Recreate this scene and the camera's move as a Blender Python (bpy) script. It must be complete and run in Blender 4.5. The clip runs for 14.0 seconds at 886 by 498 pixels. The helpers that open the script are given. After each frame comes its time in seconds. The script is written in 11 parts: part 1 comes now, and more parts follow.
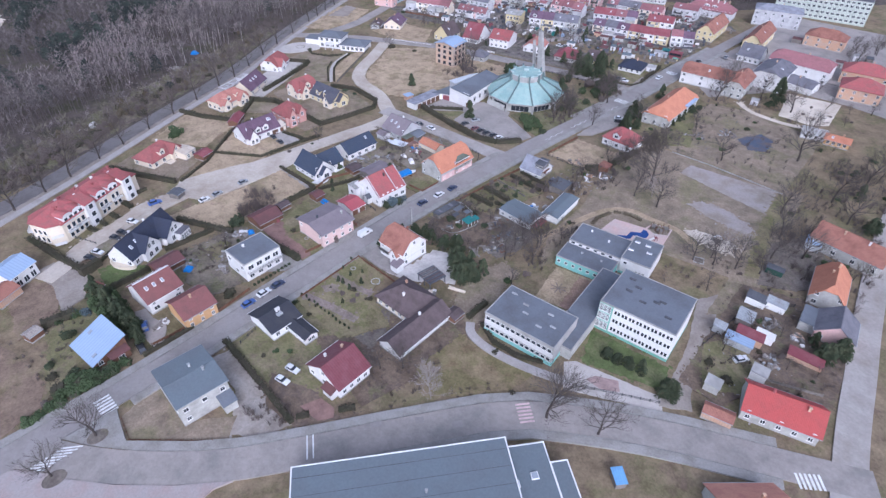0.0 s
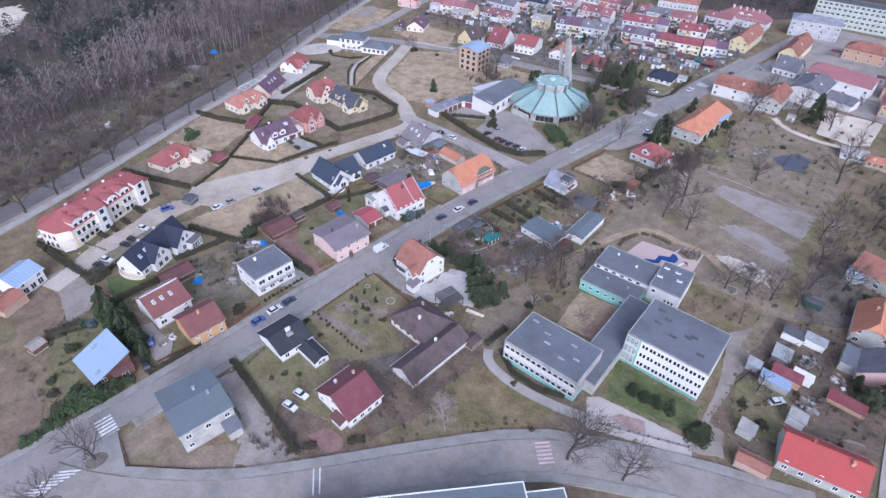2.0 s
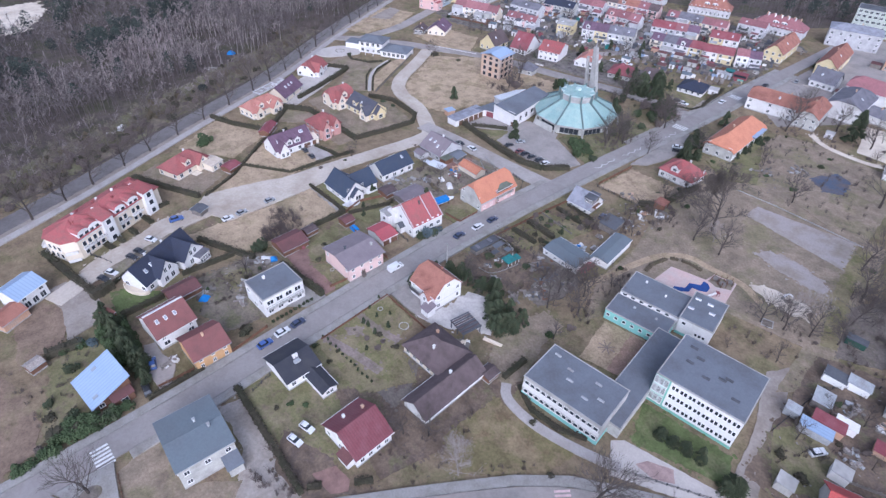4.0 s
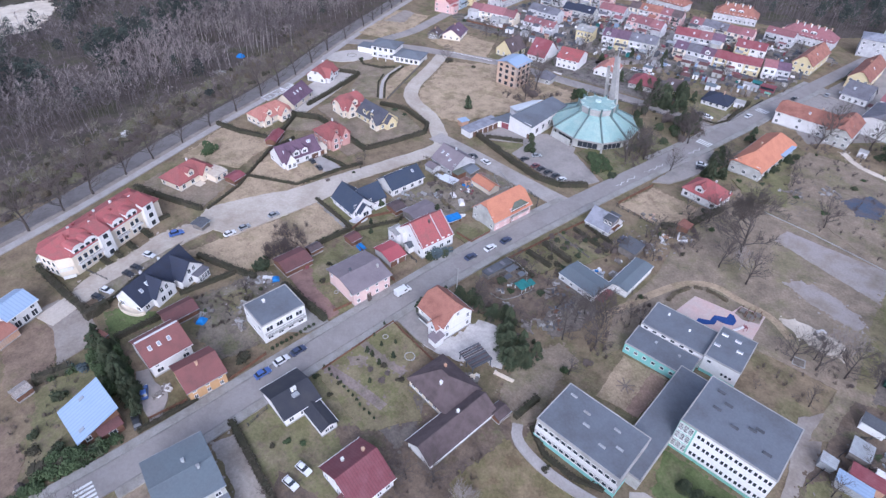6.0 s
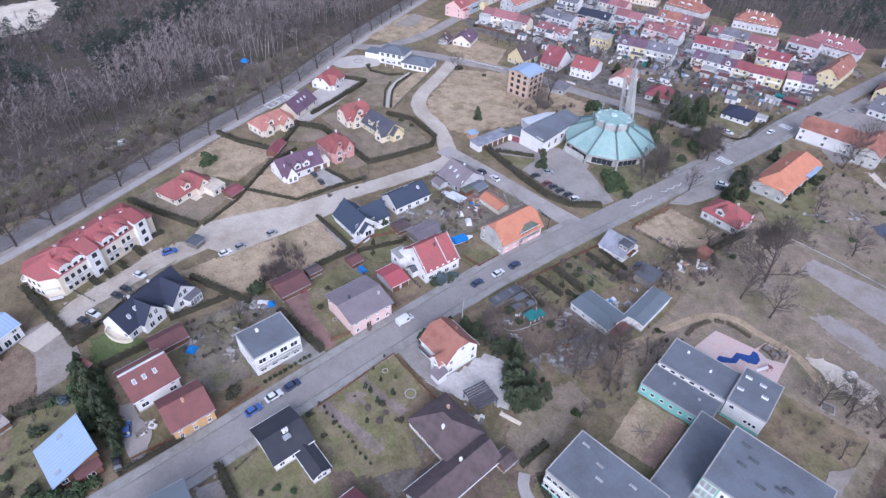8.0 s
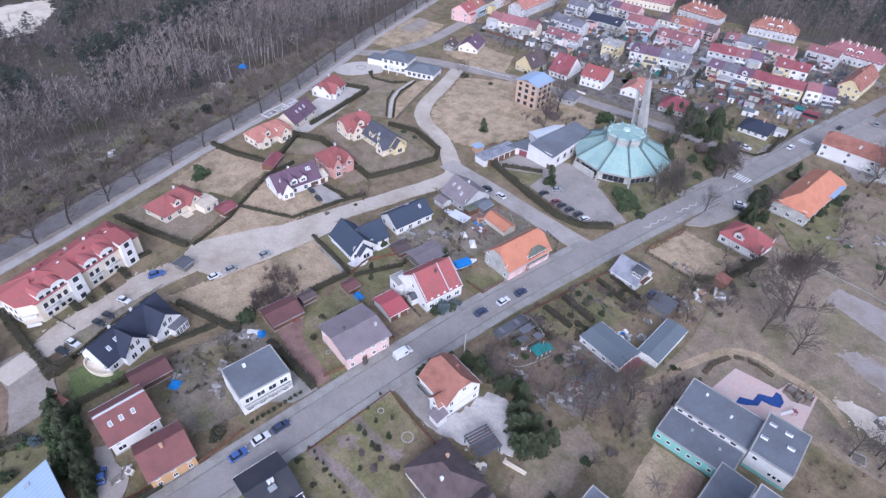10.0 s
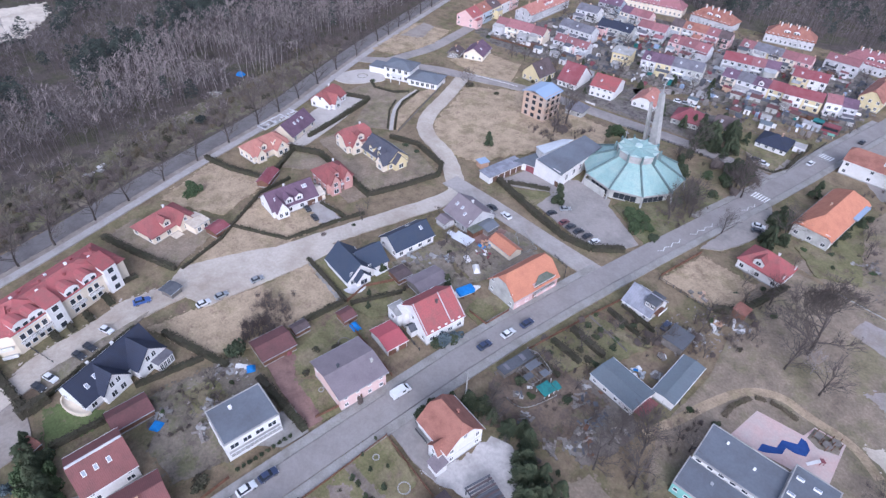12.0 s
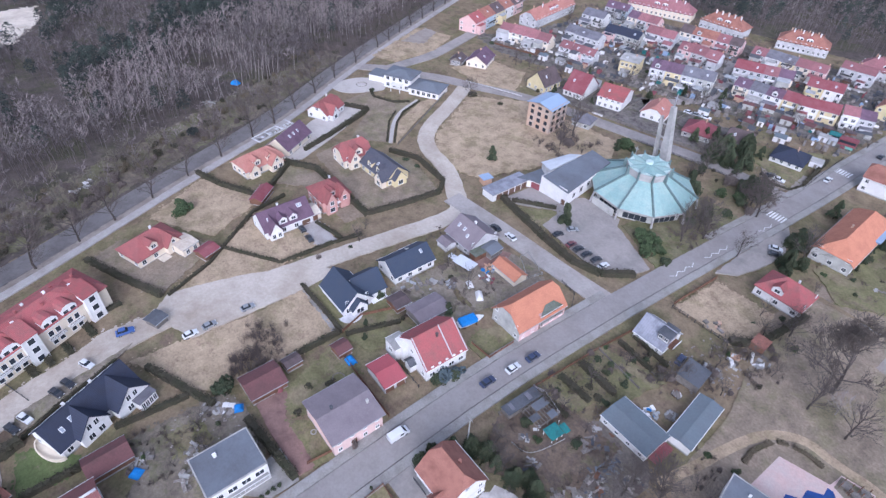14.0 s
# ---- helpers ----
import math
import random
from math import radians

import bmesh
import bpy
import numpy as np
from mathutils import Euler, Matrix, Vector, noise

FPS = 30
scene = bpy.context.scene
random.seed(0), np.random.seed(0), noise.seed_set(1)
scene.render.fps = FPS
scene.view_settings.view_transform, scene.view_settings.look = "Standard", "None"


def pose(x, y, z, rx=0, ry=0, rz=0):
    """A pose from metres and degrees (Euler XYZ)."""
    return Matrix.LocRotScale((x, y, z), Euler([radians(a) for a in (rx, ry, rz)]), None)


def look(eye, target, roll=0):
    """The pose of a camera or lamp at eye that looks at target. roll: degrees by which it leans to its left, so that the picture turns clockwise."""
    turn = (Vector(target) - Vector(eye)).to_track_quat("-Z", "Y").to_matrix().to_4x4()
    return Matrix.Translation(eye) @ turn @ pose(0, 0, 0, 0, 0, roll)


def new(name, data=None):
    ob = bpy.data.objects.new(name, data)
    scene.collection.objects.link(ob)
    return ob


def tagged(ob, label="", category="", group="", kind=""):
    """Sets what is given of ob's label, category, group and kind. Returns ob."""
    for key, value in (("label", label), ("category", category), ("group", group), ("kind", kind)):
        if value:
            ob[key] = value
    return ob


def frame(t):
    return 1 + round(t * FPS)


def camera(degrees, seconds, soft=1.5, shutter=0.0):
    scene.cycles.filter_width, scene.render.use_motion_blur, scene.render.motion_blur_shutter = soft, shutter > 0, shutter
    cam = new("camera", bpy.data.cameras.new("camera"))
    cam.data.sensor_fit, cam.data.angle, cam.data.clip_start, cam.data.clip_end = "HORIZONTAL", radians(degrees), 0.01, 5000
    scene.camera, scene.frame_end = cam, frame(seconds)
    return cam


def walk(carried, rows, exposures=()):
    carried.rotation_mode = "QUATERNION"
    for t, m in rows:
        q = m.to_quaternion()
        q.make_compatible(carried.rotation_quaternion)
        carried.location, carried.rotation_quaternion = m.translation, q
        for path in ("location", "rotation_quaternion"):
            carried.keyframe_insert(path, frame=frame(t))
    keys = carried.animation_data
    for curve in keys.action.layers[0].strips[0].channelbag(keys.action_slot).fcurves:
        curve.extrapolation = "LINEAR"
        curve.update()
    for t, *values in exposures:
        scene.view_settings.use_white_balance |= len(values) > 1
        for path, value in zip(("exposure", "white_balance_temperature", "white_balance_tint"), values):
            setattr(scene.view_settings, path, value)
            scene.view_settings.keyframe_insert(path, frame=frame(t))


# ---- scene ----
import collections
cam = camera(76.0, 14.0, 1.4)
PATH = [
    (0, (-0.102, 0.781, 112.14), (-1.191, 1.882, 110.874), 0.9),
    (0.5, (-2.101, 2.041, 112.2), (-3.197, 3.132, 110.933), 1.2),
    (1, (-3.832, 3.373, 112.162), (-4.938, 4.454, 110.894), 1.3),
    (1.5, (-5.94, 4.872, 112.232), (-7.053, 5.944, 110.962), 1.5),
    (2, (-7.93, 6.474, 112.375), (-9.05, 7.535, 111.102), 1.6),
    (2.5, (-9.982, 7.964, 112.442), (-11.109, 9.015, 111.168), 1.6),
    (3, (-12.206, 9.587, 112.363), (-13.341, 10.628, 111.087), 1.7),
    (5.5, (-22.827, 18.491, 112.471), (-23.994, 19.483, 111.184), 2.1),
    (6, (-25.049, 20.354, 112.376), (-26.219, 21.34, 111.089), 2.2),
    (6.5, (-27.239, 22.267, 112.53), (-28.413, 23.245, 111.24), 2.3),
    (7, (-29.55, 24.196, 112.724), (-30.726, 25.169, 111.431), 2.5),
    (7.5, (-31.76, 26.159, 112.609), (-32.939, 27.127, 111.316), 2.5),
    (8, (-34.014, 28.088, 112.57), (-35.196, 29.051, 111.276), 2.6),
    (10.5, (-45.592, 38.095, 112.302), (-46.782, 39.037, 111.001), 2.8),
    (11, (-47.922, 40.01, 112.327), (-49.114, 40.948, 111.024), 2.8),
    (11.5, (-50.117, 41.959, 112.387), (-51.31, 42.894, 111.082), 2.8),
    (12, (-52.411, 43.888, 112.407), (-53.606, 44.819, 111.101), 2.8),
    (12.5, (-54.633, 45.774, 112.449), (-55.829, 46.701, 111.141), 2.7),
    (13, (-56.971, 47.418, 112.5), (-58.166, 48.344, 111.191), 2.8),
    (13.5, (-59.237, 48.984, 112.522), (-60.433, 49.909, 111.213), 2.8),
    (14, (-61.756, 50.725, 112.639), (-62.949, 51.649, 111.327), 2.9),
]
walk(cam, [(t, look(eye, target, roll)) for t, eye, target, roll in PATH], [(0.0, 0.66, 5270, 18), (5.5, 0.71, 5270, 18), (14.0, 0.73, 5270, 18)])


# ==== light ====
from mathutils.geometry import tessellate_polygon

SUN_EL, SUN_AZ = 34.0, 128.0
world = bpy.data.worlds.new("world")
scene.world = world
world.use_nodes = True
wn = world.node_tree.nodes
sky = wn.new("ShaderNodeTexSky")
sky.sky_type, sky.sun_disc = "NISHITA", False
sky.sun_elevation, sky.sun_rotation = radians(SUN_EL), radians(SUN_AZ)
sky.air_density, sky.dust_density, sky.ozone_density = 1.0, 4.0, 1.0
overcast = wn.new("ShaderNodeHueSaturation")
overcast.inputs["Saturation"].default_value = 0.45
world.node_tree.links.new(sky.outputs[0], overcast.inputs["Color"])
world.node_tree.links.new(overcast.outputs[0], wn["Background"].inputs["Color"])
wn["Background"].inputs["Strength"].default_value = 0.15
sun_data = bpy.data.lights.new("sun", "SUN")
sun_data.energy, sun_data.angle, sun_data.color = 0.66, radians(60), (1.0, 0.96, 0.93)
sun = new("sun", sun_data)
sun.matrix_world = look((0, 0, 300), (150 * math.sin(radians(SUN_AZ + 180)), 150 * math.cos(radians(SUN_AZ + 180)), 300 - 150 * math.tan(radians(SUN_EL))))


# ==== materials ====
def mat(name, col, rough=0.8, stain=0.25, grain=0.2, stain_scale=0.25, grain_scale=3.0, tint=None, metal=0.0, bump=0.0,
        stripes=0.0, pitch=0.33, vary=0.0, spec=0.22):
    """A weathered surface: base colour, broad stains (towards tint), fine grain, optional courses and a shift per object."""
    m = bpy.data.materials.new(name)
    m.use_nodes = True
    n, l = m.node_tree.nodes, m.node_tree.links
    b = n["Principled BSDF"]
    b.inputs["Roughness"].default_value, b.inputs["Metallic"].default_value = rough, metal
    b.inputs["Specular IOR Level"].default_value = spec
    geo = n.new("ShaderNodeNewGeometry")

    def noise_tex(scale, detail):
        t = n.new("ShaderNodeTexNoise")
        t.inputs["Scale"].default_value, t.inputs["Detail"].default_value, t.inputs["Roughness"].default_value = scale, detail, 0.65
        l.new(geo.outputs["Position"], t.inputs["Vector"])
        return t

    def ramp(src, lo, hi, a, c):
        r = n.new("ShaderNodeMapRange")
        r.inputs["From Min"].default_value, r.inputs["From Max"].default_value = lo, hi
        r.inputs["To Min"].default_value, r.inputs["To Max"].default_value = a, c
        l.new(src, r.inputs["Value"])
        return r.outputs[0]

    def blend(kind, fac, a, c):
        x = n.new("ShaderNodeMix")
        x.data_type, x.blend_type = "RGBA", kind
        for sock, v in ((x.inputs[0], fac), (x.inputs[6], a), (x.inputs[7], c)):
            if isinstance(v, (int, float)):
                sock.default_value = v
            elif isinstance(v, tuple):
                sock.default_value = (*v[:3], 1)
            else:
                l.new(v, sock)
        return x.outputs[2]

    big, fine = noise_tex(stain_scale, 5), noise_tex(grain_scale, 4)
    tint = tint or tuple(0.55 * c for c in col)
    out = blend("MIX", ramp(big.outputs["Fac"], 0.42, 0.68, 0.0, min(1.0, stain * 2.2)), col, tint)
    g = ramp(fine.outputs["Fac"], 0.25, 0.75, 1 - grain, 1 + grain)
    comb = n.new("ShaderNodeCombineColor")
    for k in range(3):
        l.new(g, comb.inputs[k])
    out = blend("MULTIPLY", 1.0, out, comb.outputs[0])
    if stripes:
        sep = n.new("ShaderNodeSeparateXYZ")
        tc = n.new("ShaderNodeTexCoord")
        l.new(tc.outputs["Object"], sep.inputs[0])
        w = n.new("ShaderNodeMath")
        w.operation = "MULTIPLY"
        w.inputs[1].default_value = 6.283 / pitch
        l.new(sep.outputs[0], w.inputs[0])
        s = n.new("ShaderNodeMath")
        s.operation = "SINE"
        l.new(w.outputs[0], s.inputs[0])
        v = ramp(s.outputs[0], 0.3, 1.0, 1.0, 1 - stripes)
        comb2 = n.new("ShaderNodeCombineColor")
        for k in range(3):
            l.new(v, comb2.inputs[k])
        out = blend("MULTIPLY", 1.0, out, comb2.outputs[0])
    if vary:
        oi = n.new("ShaderNodeObjectInfo")
        hs = n.new("ShaderNodeHueSaturation")
        l.new(ramp(oi.outputs["Random"], 0, 1, 1 - vary, 1 + vary), hs.inputs["Value"])
        l.new(out, hs.inputs["Color"])
        out = hs.outputs[0]
    l.new(out, b.inputs["Base Color"])
    if bump:
        bp = n.new("ShaderNodeBump")
        bp.inputs["Strength"].default_value, bp.inputs["Distance"].default_value = bump, 0.1
        l.new(fine.outputs["Fac"], bp.inputs["Height"])
        l.new(bp.outputs[0], b.inputs["Normal"])
    return m


def ground_mat(name, dry, green, soil, green_amount=0.5, soil_amount=0.5, scale=0.06):
    """Winter turf: dry stalks, green patches and bare soil, mixed at several sizes."""
    m = bpy.data.materials.new(name)
    m.use_nodes = True
    n, l = m.node_tree.nodes, m.node_tree.links
    b = n["Principled BSDF"]
    b.inputs["Roughness"].default_value, b.inputs["Specular IOR Level"].default_value = 0.95, 0.1
    geo = n.new("ShaderNodeNewGeometry")

    def tex(s, d, off):
        mp = n.new("ShaderNodeMapping")
        mp.inputs["Location"].default_value = off
        l.new(geo.outputs["Position"], mp.inputs["Vector"])
        t = n.new("ShaderNodeTexNoise")
        t.inputs["Scale"].default_value, t.inputs["Detail"].default_value, t.inputs["Roughness"].default_value = s, d, 0.7
        l.new(mp.outputs[0], t.inputs["Vector"])
        return t.outputs["Fac"]

    def ramp(src, lo, hi, a, c):
        r = n.new("ShaderNodeMapRange")
        for k, v in (("From Min", lo), ("From Max", hi), ("To Min", a), ("To Max", c)):
            r.inputs[k].default_value = v
        l.new(src, r.inputs["Value"])
        return r.outputs[0]

    def blend(kind, fac, a, c):
        x = n.new("ShaderNodeMix")
        x.data_type, x.blend_type = "RGBA", kind
        for sock, v in ((x.inputs[0], fac), (x.inputs[6], a), (x.inputs[7], c)):
            if isinstance(v, (int, float)):
                sock.default_value = v
            elif isinstance(v, tuple):
                sock.default_value = (*v[:3], 1)
            else:
                l.new(v, sock)
        return x.outputs[2]

    g = ramp(tex(scale, 6, (7, 3, 1)), 0.62 - 0.3 * green_amount, 0.72 - 0.3 * green_amount, 0, 1)
    s = ramp(tex(scale * 2.3, 6, (31, 17, 5)), 0.66 - 0.28 * soil_amount, 0.78 - 0.28 * soil_amount, 0, 1)
    out = blend("MIX", g, dry, green)
    out = blend("MIX", s, out, soil)
    comb = n.new("ShaderNodeCombineColor")
    v = ramp(tex(1.6, 6, (3, 41, 11)), 0.3, 0.7, 0.76, 1.24)
    for k in range(3):
        l.new(v, comb.inputs[k])
    out = blend("MULTIPLY", 1.0, out, comb.outputs[0])
    comb = n.new("ShaderNodeCombineColor")
    v = ramp(tex(0.22, 5, (13, 4, 71)), 0.32, 0.68, 0.74, 1.24)
    for k in range(3):
        l.new(v, comb.inputs[k])
    out = blend("MULTIPLY", 1.0, out, comb.outputs[0])
    l.new(out, b.inputs["Base Color"])
    return m


def glass_mat(name, col=(0.03, 0.035, 0.045)):
    m = bpy.data.materials.new(name)
    m.use_nodes = True
    b = m.node_tree.nodes["Principled BSDF"]
    b.inputs["Base Color"].default_value = (*col, 1)
    b.inputs["Roughness"].default_value, b.inputs["Specular IOR Level"].default_value = 0.12, 0.5
    return m


